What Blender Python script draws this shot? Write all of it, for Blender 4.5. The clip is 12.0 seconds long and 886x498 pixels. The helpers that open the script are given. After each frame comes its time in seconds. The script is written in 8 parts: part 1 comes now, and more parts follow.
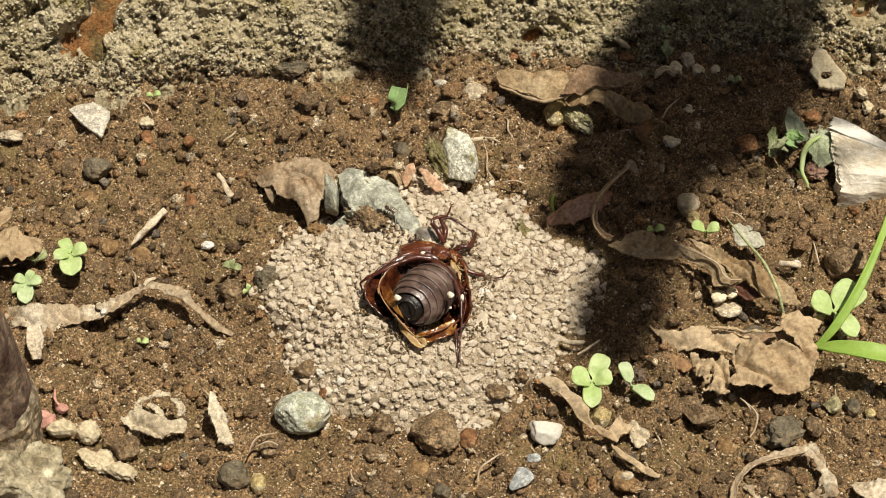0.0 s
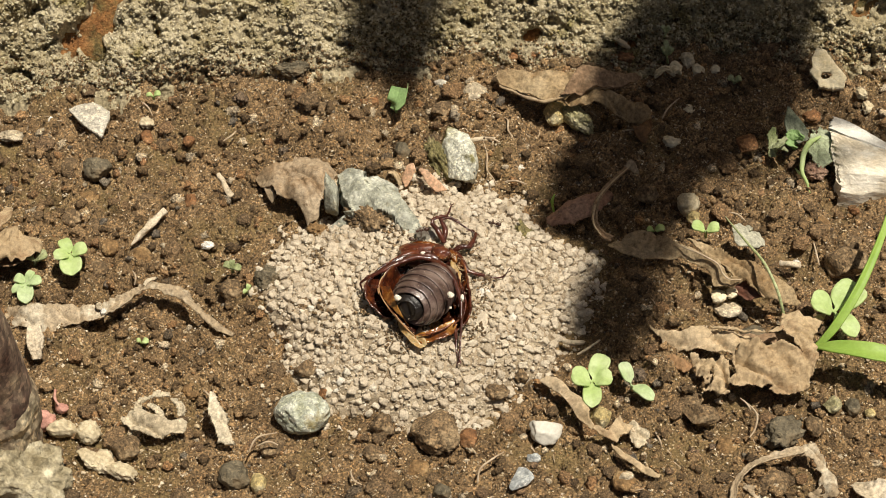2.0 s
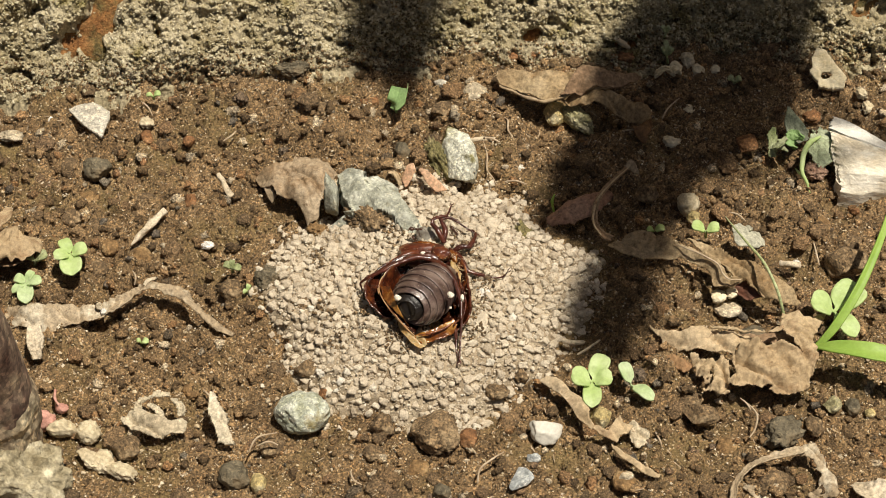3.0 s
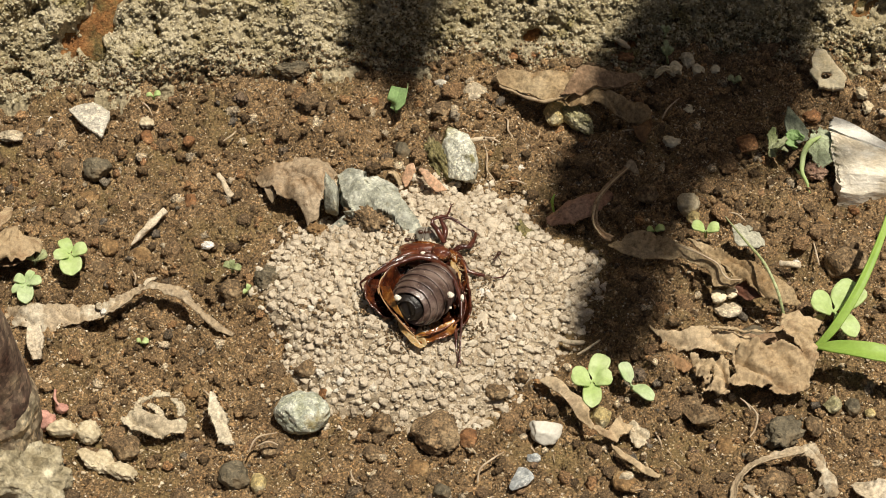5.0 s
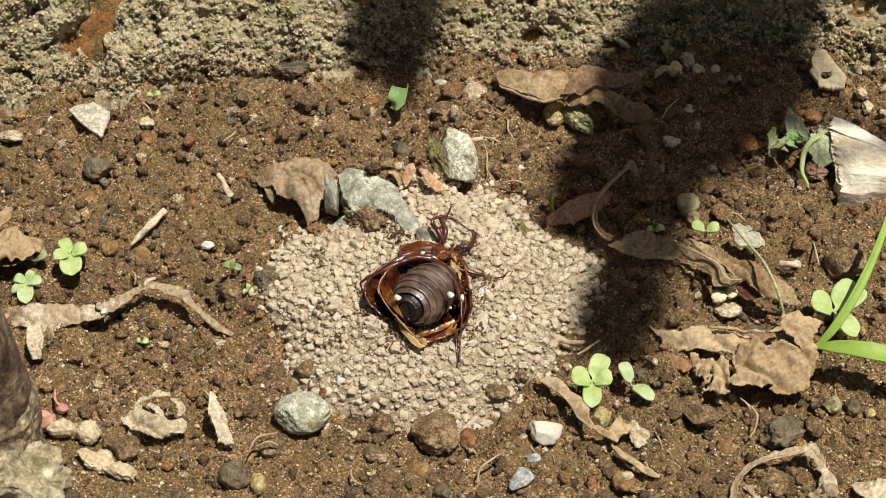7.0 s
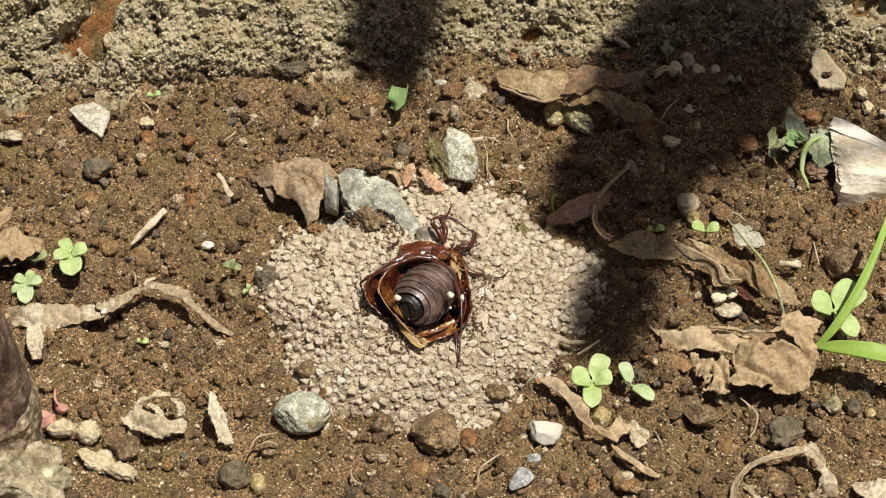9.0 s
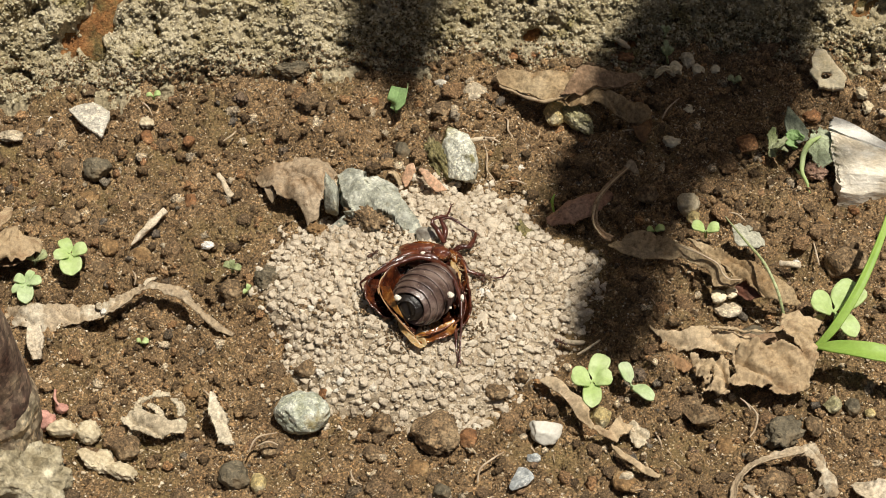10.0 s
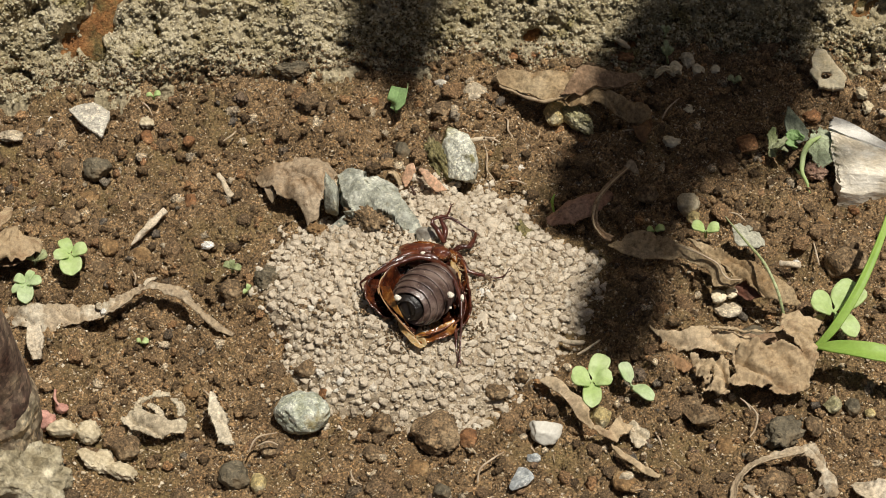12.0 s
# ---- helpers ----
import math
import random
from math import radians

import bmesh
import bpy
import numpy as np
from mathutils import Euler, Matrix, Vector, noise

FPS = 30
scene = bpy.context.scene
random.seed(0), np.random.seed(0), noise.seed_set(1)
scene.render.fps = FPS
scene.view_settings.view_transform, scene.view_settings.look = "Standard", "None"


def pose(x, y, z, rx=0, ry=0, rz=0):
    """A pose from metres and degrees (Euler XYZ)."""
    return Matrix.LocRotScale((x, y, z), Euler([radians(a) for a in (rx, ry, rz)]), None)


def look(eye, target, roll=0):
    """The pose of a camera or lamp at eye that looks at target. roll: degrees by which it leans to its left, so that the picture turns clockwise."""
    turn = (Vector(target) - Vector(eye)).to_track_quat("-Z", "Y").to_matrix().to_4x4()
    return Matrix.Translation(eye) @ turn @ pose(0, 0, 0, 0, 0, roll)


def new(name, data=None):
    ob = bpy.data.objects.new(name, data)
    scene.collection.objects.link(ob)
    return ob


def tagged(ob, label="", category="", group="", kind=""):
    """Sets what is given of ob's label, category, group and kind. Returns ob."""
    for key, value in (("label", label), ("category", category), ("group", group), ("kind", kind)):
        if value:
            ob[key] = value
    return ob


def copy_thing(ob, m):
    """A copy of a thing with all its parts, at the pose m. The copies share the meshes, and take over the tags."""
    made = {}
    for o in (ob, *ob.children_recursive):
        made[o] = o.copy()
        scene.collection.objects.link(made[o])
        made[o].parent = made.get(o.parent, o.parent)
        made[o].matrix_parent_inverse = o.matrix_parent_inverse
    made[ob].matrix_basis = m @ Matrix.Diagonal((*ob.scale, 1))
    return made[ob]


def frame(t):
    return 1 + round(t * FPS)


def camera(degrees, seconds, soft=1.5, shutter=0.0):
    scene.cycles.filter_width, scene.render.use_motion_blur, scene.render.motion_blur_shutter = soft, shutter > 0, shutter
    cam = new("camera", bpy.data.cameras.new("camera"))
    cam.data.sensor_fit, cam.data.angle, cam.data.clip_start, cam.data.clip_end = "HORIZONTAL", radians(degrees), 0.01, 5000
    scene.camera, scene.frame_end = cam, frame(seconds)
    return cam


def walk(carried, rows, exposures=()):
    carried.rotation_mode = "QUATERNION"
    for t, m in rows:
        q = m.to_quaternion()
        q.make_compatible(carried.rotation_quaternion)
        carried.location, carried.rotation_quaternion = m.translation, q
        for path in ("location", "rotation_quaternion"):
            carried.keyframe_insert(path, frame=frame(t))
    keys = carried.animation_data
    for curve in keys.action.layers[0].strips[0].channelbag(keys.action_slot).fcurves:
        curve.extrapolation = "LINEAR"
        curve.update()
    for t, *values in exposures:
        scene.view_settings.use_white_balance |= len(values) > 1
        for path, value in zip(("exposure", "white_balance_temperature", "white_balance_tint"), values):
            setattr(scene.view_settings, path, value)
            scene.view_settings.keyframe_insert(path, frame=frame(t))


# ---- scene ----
# camera: still on its stand, looking down on the beetle
cam = camera(26.0, 12.0, soft=0.35)
EYE = (0.00000, -0.21747, 0.24152)
walk(cam, [(0.0, look(EYE, (0, 0, 0))), (12.0, look(EYE, (0, 0, 0)))], exposures=[(0.0, -0.24, 7130, 10), (6.0, -0.27, 7040, 10), (9.0, -0.26, 6840, 10), (11.0, -0.28, 6750, 10), (12.0, -0.46, 6690, 10)])

# sun and sky
SUN = Vector((0.23000, -0.11000, 0.96700)).normalized()
world = bpy.data.worlds.new("sky")
scene.world = world
world.use_nodes = True
wn = world.node_tree.nodes
sky = wn.new("ShaderNodeTexSky")
sky.sky_type, sky.sun_disc = "NISHITA", False
sky.dust_density = 4.0
sky.sun_elevation = math.asin(SUN.z)
sky.sun_rotation = math.atan2(SUN.x, SUN.y)
world.node_tree.links.new(sky.outputs[0], wn["Background"].inputs[0])
wn["Background"].inputs[1].default_value = 0.032
sun_data = bpy.data.lights.new("sun", "SUN")
sun_data.energy, sun_data.angle, sun_data.color = 6.2, radians(0.53), (1.0, 0.97, 0.90)
sun = new("sun", sun_data)
sun.matrix_world = look(SUN * 3, (0, 0, 0))

# ---- materials ----


def ramp_node(nt, fac, stops):
    r = nt.nodes.new("ShaderNodeValToRGB")
    el = r.color_ramp.elements
    while len(el) < len(stops):
        el.new(0.5)
    for e, (p, c) in zip(el, stops):
        e.position, e.color = p, (*c, 1)
    nt.links.new(fac, r.inputs[0])
    return r.outputs[0]


def noise_node(nt, vec, scale, detail=4.0, rough=0.6):
    n = nt.nodes.new("ShaderNodeTexNoise")
    n.inputs["Scale"].default_value, n.inputs["Detail"].default_value, n.inputs["Roughness"].default_value = scale, detail, rough
    nt.links.new(vec, n.inputs["Vector"])
    return n.outputs["Fac"]


def mix_node(nt, kind, fac, a, b):
    m = nt.nodes.new("ShaderNodeMix")
    m.data_type, m.blend_type = "RGBA", kind
    for sock, v in ((m.inputs["Factor"], fac), (m.inputs["A"], a), (m.inputs["B"], b)):
        if isinstance(v, bpy.types.NodeSocket):
            nt.links.new(v, sock)
        elif isinstance(v, tuple):
            sock.default_value = (*v, 1)
        else:
            sock.default_value = v
    return m.outputs["Result"]


def surface(name, stops, scale=300.0, grain=2500.0, grain_amount=0.35, bump=0.4, bump_scale=3000.0, bump_size=0.0003, rough=0.85, pick="", pick_stops=(), pick_fac=1.0, spec=0.3, coat=0.0, through_light=0.0, veins=0.0, stretch=(1, 1, 1), stain=None, speckle=None):
    """A node material: broad stains from a colour ramp, fine grain on top, relief; pick: 'object' or 'island' varies the hue piece by piece."""
    mat = bpy.data.materials.new(name)
    mat.use_nodes = True
    nt = mat.node_tree
    b = nt.nodes["Principled BSDF"]
    co = nt.nodes.new("ShaderNodeTexCoord").outputs["Object"]
    mp = nt.nodes.new("ShaderNodeMapping")
    mp.inputs["Scale"].default_value = stretch
    nt.links.new(co, mp.inputs[0])
    vec = mp.outputs[0]
    col = ramp_node(nt, noise_node(nt, vec, scale, 5.0), stops)
    if pick:
        if pick == "object":
            r = nt.nodes.new("ShaderNodeObjectInfo").outputs["Random"]
        else:
            r = nt.nodes.new("ShaderNodeNewGeometry").outputs["Random Per Island"]
        col = mix_node(nt, "MULTIPLY", pick_fac, col, ramp_node(nt, r, pick_stops))
    g = noise_node(nt, vec, grain, 3.0, 0.7)
    shade = ramp_node(nt, g, [(0.3, (1 - grain_amount,) * 3), (0.7, (1 + grain_amount * 0.6,) * 3)])
    col = mix_node(nt, "MULTIPLY", 1.0, col, shade)
    if veins:
        vo = nt.nodes.new("ShaderNodeTexVoronoi")
        vo.feature = "DISTANCE_TO_EDGE"
        vo.inputs["Scale"].default_value = 330
        nt.links.new(vec, vo.inputs["Vector"])
        col = mix_node(nt, "MULTIPLY", 1.0, col, ramp_node(nt, vo.outputs["Distance"], [(0.0, (1 - veins,) * 3), (0.045, (1, 1, 1))]))
        spots = noise_node(nt, vec, 700, 6.0, 0.75)
        col = mix_node(nt, "MULTIPLY", 1.0, col, ramp_node(nt, spots, [(0.30, (0.42, 0.34, 0.28)), (0.42, (1, 1, 1))]))
    if speckle:
        vo = nt.nodes.new("ShaderNodeTexVoronoi")
        vo.inputs["Scale"].default_value = speckle[0]
        nt.links.new(co, vo.inputs["Vector"])
        sep = nt.nodes.new("ShaderNodeSeparateColor")
        nt.links.new(vo.outputs["Color"], sep.inputs[0])
        k = speckle[1]
        col = mix_node(nt, "MULTIPLY", 1.0, col, ramp_node(nt, sep.outputs[0], [(0.0, (1 - k, 1 - k, 1 - k)), (0.45, (1, 1, 1)), (0.8, (1 + 0.4 * k, 1 + 0.35 * k, 1 + 0.25 * k)), (0.97, (1 + 2.0 * k, 1 + 1.8 * k, 1 + 1.5 * k))]))
    if stain:
        colour, size, lo, hi = stain
        where = ramp_node(nt, noise_node(nt, co, size, 6.0, 0.65), [(lo, (0, 0, 0)), (hi, (1, 1, 1))])
        col = mix_node(nt, "MIX", where, col, mix_node(nt, "MULTIPLY", 1.0, colour, shade))
    nt.links.new(col, b.inputs["Base Color"])
    b.inputs["Roughness"].default_value = rough
    b.inputs["Specular IOR Level"].default_value = spec
    b.inputs["Coat Weight"].default_value = coat
    b.inputs["Coat Roughness"].default_value = 0.12
    if bump:
        bn = nt.nodes.new("ShaderNodeBump")
        bn.inputs["Strength"].default_value, bn.inputs["Distance"].default_value = bump, bump_size
        nt.links.new(noise_node(nt, vec, bump_scale, 4.0, 0.65), bn.inputs["Height"])
        nt.links.new(bn.outputs[0], b.inputs["Normal"])
        if coat:
            nt.links.new(bn.outputs[0], b.inputs["Coat Normal"])
    if through_light:
        tr = nt.nodes.new("ShaderNodeBsdfTranslucent")
        nt.links.new(col, tr.inputs[0])
        ms = nt.nodes.new("ShaderNodeMixShader")
        ms.inputs[0].default_value = through_light
        nt.links.new(b.outputs[0], ms.inputs[1])
        nt.links.new(tr.outputs[0], ms.inputs[2])
        nt.links.new(ms.outputs[0], nt.nodes["Material Output"].inputs[0])
    return mat


SOIL = surface("soil", [(0.25, (0.135, 0.086, 0.043)), (0.5, (0.245, 0.158, 0.080)), (0.75, (0.385, 0.258, 0.138))], 160, 2600, 0.8, 1.0, 1500, 0.0009, 0.6, stain=((0.235, 0.165, 0.070), 60, 0.50, 0.68), speckle=(3600, 0.5))
CRUMB = surface("soil_crumb", [(0.3, (0.75, 0.75, 0.75)), (0.7, (1.0, 1.0, 1.0))], 500, 3600, 0.7, 1.0, 2600, 0.0005, 0.95, "island",
                [(0.0, (0.115, 0.076, 0.042)), (0.25, (0.20, 0.130, 0.068)), (0.5, (0.28, 0.180, 0.093)), (0.74, (0.42, 0.278, 0.148)), (0.84, (0.37, 0.205, 0.095)), (0.89, (0.17, 0.145, 0.115)), (0.94, (0.68, 0.55, 0.38))], speckle=(3800, 0.4))
CLOD = surface("soil_clod", [(0.3, (0.7, 0.7, 0.7)), (0.7, (1.05, 1.05, 1.05))], 0.5, 7.0, 0.75, 1.0, 5.0, 0.0007, 0.95, "object",
               [(0.0, (0.21, 0.145, 0.085)), (0.3, (0.28, 0.185, 0.102)), (0.6, (0.34, 0.220, 0.118)), (0.85, (0.38, 0.225, 0.112)), (1.0, (0.20, 0.150, 0.100))], speckle=(7.0, 0.4))
SPECK = surface("mineral_speck", [(0.3, (0.8, 0.8, 0.8)), (0.7, (1, 1, 1))], 900, 4000, 0.2, 0.2, 4000, 0.0001, 0.7, "island",
                [(0.0, (0.74, 0.60, 0.40)), (0.5, (0.55, 0.42, 0.26)), (0.8, (0.78, 0.70, 0.56)), (1.0, (0.50, 0.31, 0.14))])
PELLET_STOPS = [(0.0, (0.48, 0.395, 0.29)), (0.12, (0.62, 0.525, 0.40)), (0.8, (0.70, 0.605, 0.47)), (0.96, (0.75, 0.665, 0.53)), (1.0, (0.82, 0.77, 0.67))]
PELLET = surface("pale_pellet", [(0.3, (0.82, 0.80, 0.78)), (0.7, (1, 1, 1))], 500, 3200, 0.30, 0.9, 3000, 0.0003, 0.95, "island", PELLET_STOPS)
PELLET_ONE = surface("pale_pellet_single", [(0.3, (0.82, 0.80, 0.78)), (0.7, (1, 1, 1))], 0.3, 2.0, 0.32, 0.9, 2.0, 0.0003, 0.95, "object", PELLET_STOPS)
POWDER = surface("pale_powder", [(0.3, (0.22, 0.16, 0.098)), (0.5, (0.40, 0.32, 0.22)), (0.7, (0.52, 0.435, 0.315))], 260, 2200, 0.35, 0.9, 1800, 0.0005, 0.95)
PLASTER = surface("weathered_plaster", [(0.28, (0.17, 0.13, 0.062)), (0.42, (0.34, 0.28, 0.165)), (0.6, (0.50, 0.43, 0.29)), (0.8, (0.60, 0.53, 0.38))], 75, 1300, 0.6, 1.0, 1300, 0.0006, 0.95, stain=((0.19, 0.15, 0.055), 95, 0.57, 0.67))
GRIT = surface("plaster_grit", [(0.3, (0.8, 0.8, 0.76)), (0.7, (1, 1, 1))], 80, 2500, 0.3, 0.7, 2500, 0.0002, 0.95, "island",
               [(0.0, (0.31, 0.25, 0.13)), (0.25, (0.48, 0.41, 0.26)), (0.7, (0.59, 0.52, 0.365)), (1.0, (0.70, 0.63, 0.47))], stain=((0.30, 0.255, 0.105), 95, 0.57, 0.67))
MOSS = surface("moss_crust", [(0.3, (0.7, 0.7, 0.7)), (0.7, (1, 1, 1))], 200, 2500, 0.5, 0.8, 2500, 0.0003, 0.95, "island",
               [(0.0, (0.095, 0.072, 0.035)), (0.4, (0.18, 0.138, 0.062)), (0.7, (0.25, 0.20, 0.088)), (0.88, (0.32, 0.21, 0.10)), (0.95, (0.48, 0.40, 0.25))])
BRICK = surface("red_brick", [(0.3, (0.17, 0.075, 0.028)), (0.5, (0.30, 0.135, 0.048)), (0.75, (0.43, 0.23, 0.095))], 220, 1500, 0.6, 1.0, 1300, 0.0008, 0.95, stain=((0.15, 0.115, 0.045), 140, 0.48, 0.60))


def stone_mat(name, a, b, c, scale=220, **kw):
    return surface(name, [(0.3, a), (0.5, b), (0.72, c)], scale, 1100, 0.4, 0.9, 900, 0.0006, 0.85, speckle=(3400, 0.28), **kw)


SLATE = surface("grey_slate", [(0.3, (0.21, 0.21, 0.16)), (0.5, (0.37, 0.375, 0.31)), (0.7, (0.58, 0.575, 0.49))], 340, 1100, 0.4, 0.8, 800, 0.0005, 0.8, speckle=(3000, 0.2), stain=((0.30, 0.26, 0.16), 150, 0.54, 0.64))
PALE_STONE = stone_mat("pale_green_stone", (0.48, 0.475, 0.36), (0.66, 0.655, 0.55), (0.75, 0.735, 0.64), stain=((0.24, 0.215, 0.09), 85, 0.48, 0.54))
MOSSY_STONE = stone_mat("grey_green_stone", (0.30, 0.31, 0.21), (0.45, 0.47, 0.385), (0.64, 0.63, 0.55), 480, stain=((0.33, 0.27, 0.12), 190, 0.55, 0.66))
GREY_STONE = stone_mat("light_grey_stone", (0.46, 0.41, 0.33), (0.55, 0.505, 0.42), (0.61, 0.565, 0.48))
DARK_STONE = stone_mat("dark_stone", (0.100, 0.082, 0.052), (0.155, 0.130, 0.088), (0.23, 0.195, 0.135), stain=((0.20, 0.15, 0.09), 160, 0.5, 0.64))
BLUE_STONE = stone_mat("blue_grey_stone", (0.27, 0.29, 0.29), (0.40, 0.42, 0.42), (0.54, 0.54, 0.52))
WHITE_STONE = stone_mat("white_stone", (0.62, 0.58, 0.50), (0.74, 0.71, 0.65), (0.80, 0.78, 0.73))
SMOOTH_WHITE = surface("smooth_white_stone", [(0.3, (0.55, 0.51, 0.43)), (0.7, (0.68, 0.65, 0.57))], 300, 1500, 0.15, 0.3, 900, 0.0003, 0.6)
TAN_STONE = stone_mat("tan_stone", (0.34, 0.27, 0.18), (0.50, 0.42, 0.30), (0.60, 0.52, 0.40))
CREAM_STONE = surface("cream_lime", [(0.3, (0.45, 0.355, 0.22)), (0.5, (0.60, 0.505, 0.34)), (0.72, (0.70, 0.61, 0.445))], 300, 1300, 0.32, 0.8, 900, 0.0005, 0.9)
LIME = surface("bright_lime", [(0.3, (0.60, 0.49, 0.30)), (0.5, (0.76, 0.655, 0.45)), (0.72, (0.84, 0.765, 0.58))], 300, 1300, 0.25, 0.8, 900, 0.0005, 0.9)
RUST_STONE = stone_mat("rust_stone", (0.13, 0.06, 0.027), (0.245, 0.12, 0.053), (0.33, 0.19, 0.095))
PINK_BROWN = stone_mat("pink_brown_stone", (0.22, 0.12, 0.08), (0.36, 0.22, 0.155), (0.50, 0.35, 0.26))
OLIVE_STONE = stone_mat("olive_grey_stone", (0.20, 0.18, 0.085), (0.34, 0.31, 0.17), (0.52, 0.48, 0.33), 420)
OCHRE_CLOD = stone_mat("ochre_clod", (0.15, 0.085, 0.038), (0.27, 0.165, 0.075), (0.42, 0.30, 0.16))
YELLOW_STONE = stone_mat("yellow_stone", (0.26, 0.22, 0.12), (0.52, 0.41, 0.19), (0.64, 0.58, 0.41))
BROWN_STONE = surface("brown_clod", [(0.3, (0.115, 0.078, 0.045)), (0.5, (0.195, 0.132, 0.074)), (0.72, (0.29, 0.205, 0.122))], 300, 1700, 0.7, 0.8, 1400, 0.0004, 0.95, speckle=(3200, 0.5), stain=((0.30, 0.218, 0.128), 210, 0.5, 0.64))


def leaf_mat(name, a, b, c, thru=0.25, rough=0.75, scale=75, spec=0.3, veil=0.48, net=0.0, relief=0.6, stain=None):
    return surface(name, [(0.28, a), (0.5, b), (0.75, c)], scale, 1500, veil, relief, 1100, 0.0004, rough, through_light=thru, spec=spec, veins=net, stain=stain)


DRY_TAN = leaf_mat("dry_tan_leaf", (0.33, 0.225, 0.120), (0.55, 0.415, 0.255), (0.69, 0.56, 0.395), 0.1, net=0.05, veil=0.34, stain=((0.29, 0.18, 0.092), 150, 0.53, 0.66))
DRY_GREY = leaf_mat("dry_grey_brown_leaf", (0.25, 0.175, 0.10), (0.42, 0.32, 0.21), (0.57, 0.46, 0.33), 0.1, net=0.05, stain=((0.27, 0.175, 0.095), 130, 0.50, 0.66))
DRY_CRUST = leaf_mat("dry_crusted_leaf", (0.25, 0.18, 0.105), (0.41, 0.315, 0.205), (0.57, 0.465, 0.33), 0.05, net=0.06, stain=((0.60, 0.52, 0.39), 170, 0.54, 0.64))
DRY_BROWN = leaf_mat("dry_brown_leaf", (0.17, 0.10, 0.055), (0.31, 0.20, 0.118), (0.46, 0.335, 0.215), 0.1, net=0.12, stain=((0.36, 0.25, 0.155), 140, 0.52, 0.66))
DRY_RUST = leaf_mat("dry_rust_leaf", (0.15, 0.078, 0.034), (0.28, 0.152, 0.070), (0.45, 0.29, 0.155), 0.1, net=0.12, stain=((0.30, 0.17, 0.085), 140, 0.52, 0.66))
DRY_DUN = leaf_mat("dry_dun_leaf", (0.22, 0.145, 0.075), (0.39, 0.28, 0.155), (0.55, 0.43, 0.27), 0.1, net=0.05, stain=((0.27, 0.165, 0.075), 130, 0.50, 0.66))
DRY_RED = leaf_mat("dry_red_brown_leaf", (0.10, 0.040, 0.024), (0.20, 0.085, 0.052), (0.34, 0.20, 0.13), 0.1, stain=((0.12, 0.07, 0.05), 160, 0.5, 0.64))
DRY_PINK = leaf_mat("dry_pinkish_leaf", (0.22, 0.115, 0.075), (0.36, 0.20, 0.135), (0.50, 0.32, 0.23), 0.1)
DRY_ORANGE = leaf_mat("dry_orange_leaf", (0.52, 0.28, 0.16), (0.70, 0.42, 0.26), (0.76, 0.54, 0.37))
DRY_PALE = leaf_mat("dry_pale_leaf", (0.44, 0.35, 0.23), (0.61, 0.515, 0.365), (0.73, 0.645, 0.49), 0.1, net=0.2)
STRAW = leaf_mat("straw", (0.50, 0.40, 0.26), (0.66, 0.55, 0.40), (0.76, 0.67, 0.53), 0.1)
GREEN = leaf_mat("seedling_green", (0.40, 0.54, 0.18), (0.50, 0.63, 0.27), (0.62, 0.71, 0.40), 0.2, 0.5, 220, veil=0.12, relief=0.25)
DULL_GREEN = leaf_mat("dull_green", (0.24, 0.29, 0.11), (0.40, 0.44, 0.23), (0.56, 0.57, 0.40), 0.2, 0.7, 220)
GRASS = leaf_mat("grass_green", (0.28, 0.47, 0.08), (0.38, 0.57, 0.12), (0.48, 0.65, 0.19), 0.35, 0.45, 120, veil=0.10, relief=0.25)
GREY_LEAF = leaf_mat("grey_green_leaf", (0.24, 0.27, 0.17), (0.36, 0.39, 0.28), (0.50, 0.53, 0.41), 0.2, 0.6, 220)
PALE_GREEN = leaf_mat("pale_seedling_green", (0.42, 0.56, 0.24), (0.54, 0.65, 0.37), (0.66, 0.72, 0.50), 0.2, 0.6, 220, veil=0.15, relief=0.3)
PALE_SPROUT = leaf_mat("pale_sprout", (0.42, 0.48, 0.29), (0.58, 0.62, 0.45), (0.70, 0.72, 0.60), 0.2)
CUT_GREEN = leaf_mat("cut_leaf_green", (0.20, 0.35, 0.12), (0.28, 0.43, 0.17), (0.37, 0.52, 0.25), 0.25, 0.7, 220, veil=0.15, relief=0.25)
SHADE_LEAF = leaf_mat("unseen_shade_leaf", (0.030, 0.075, 0.015), (0.045, 0.10, 0.022), (0.060, 0.13, 0.030), 0.0, 0.5, 60)
WOOD = surface("bleached_wood", [(0.26, (0.42, 0.34, 0.23)), (0.35, (0.68, 0.60, 0.46)), (0.5, (0.79, 0.72, 0.59)), (0.8, (0.85, 0.81, 0.72))], 260, 1900, 0.24, 0.6, 600, 0.0004, 0.85, stretch=(0.5, 1.2, 1.2), stain=((0.64, 0.55, 0.41), 190, 0.50, 0.60))
WHITE_WOOD = surface("chalky_wood", [(0.28, (0.62, 0.57, 0.48)), (0.5, (0.78, 0.75, 0.68)), (0.8, (0.84, 0.82, 0.76))], 200, 2200, 0.18, 0.8, 500, 0.0006, 0.85)
FIBRE = surface("pale_root", [(0.3, (0.34, 0.24, 0.15)), (0.7, (0.58, 0.47, 0.34))], 500, 3000, 0.2, 0.0, rough=0.8)
BARK = surface("dark_bark", [(0.34, (0.070, 0.038, 0.030)), (0.46, (0.155, 0.104, 0.080)), (0.56, (0.28, 0.212, 0.152)), (0.68, (0.45, 0.38, 0.27))], 260, 1300, 0.4, 0.5, 900, 0.0003, 0.8, stretch=(1, 1, 0.4), speckle=(1500, 0.35))
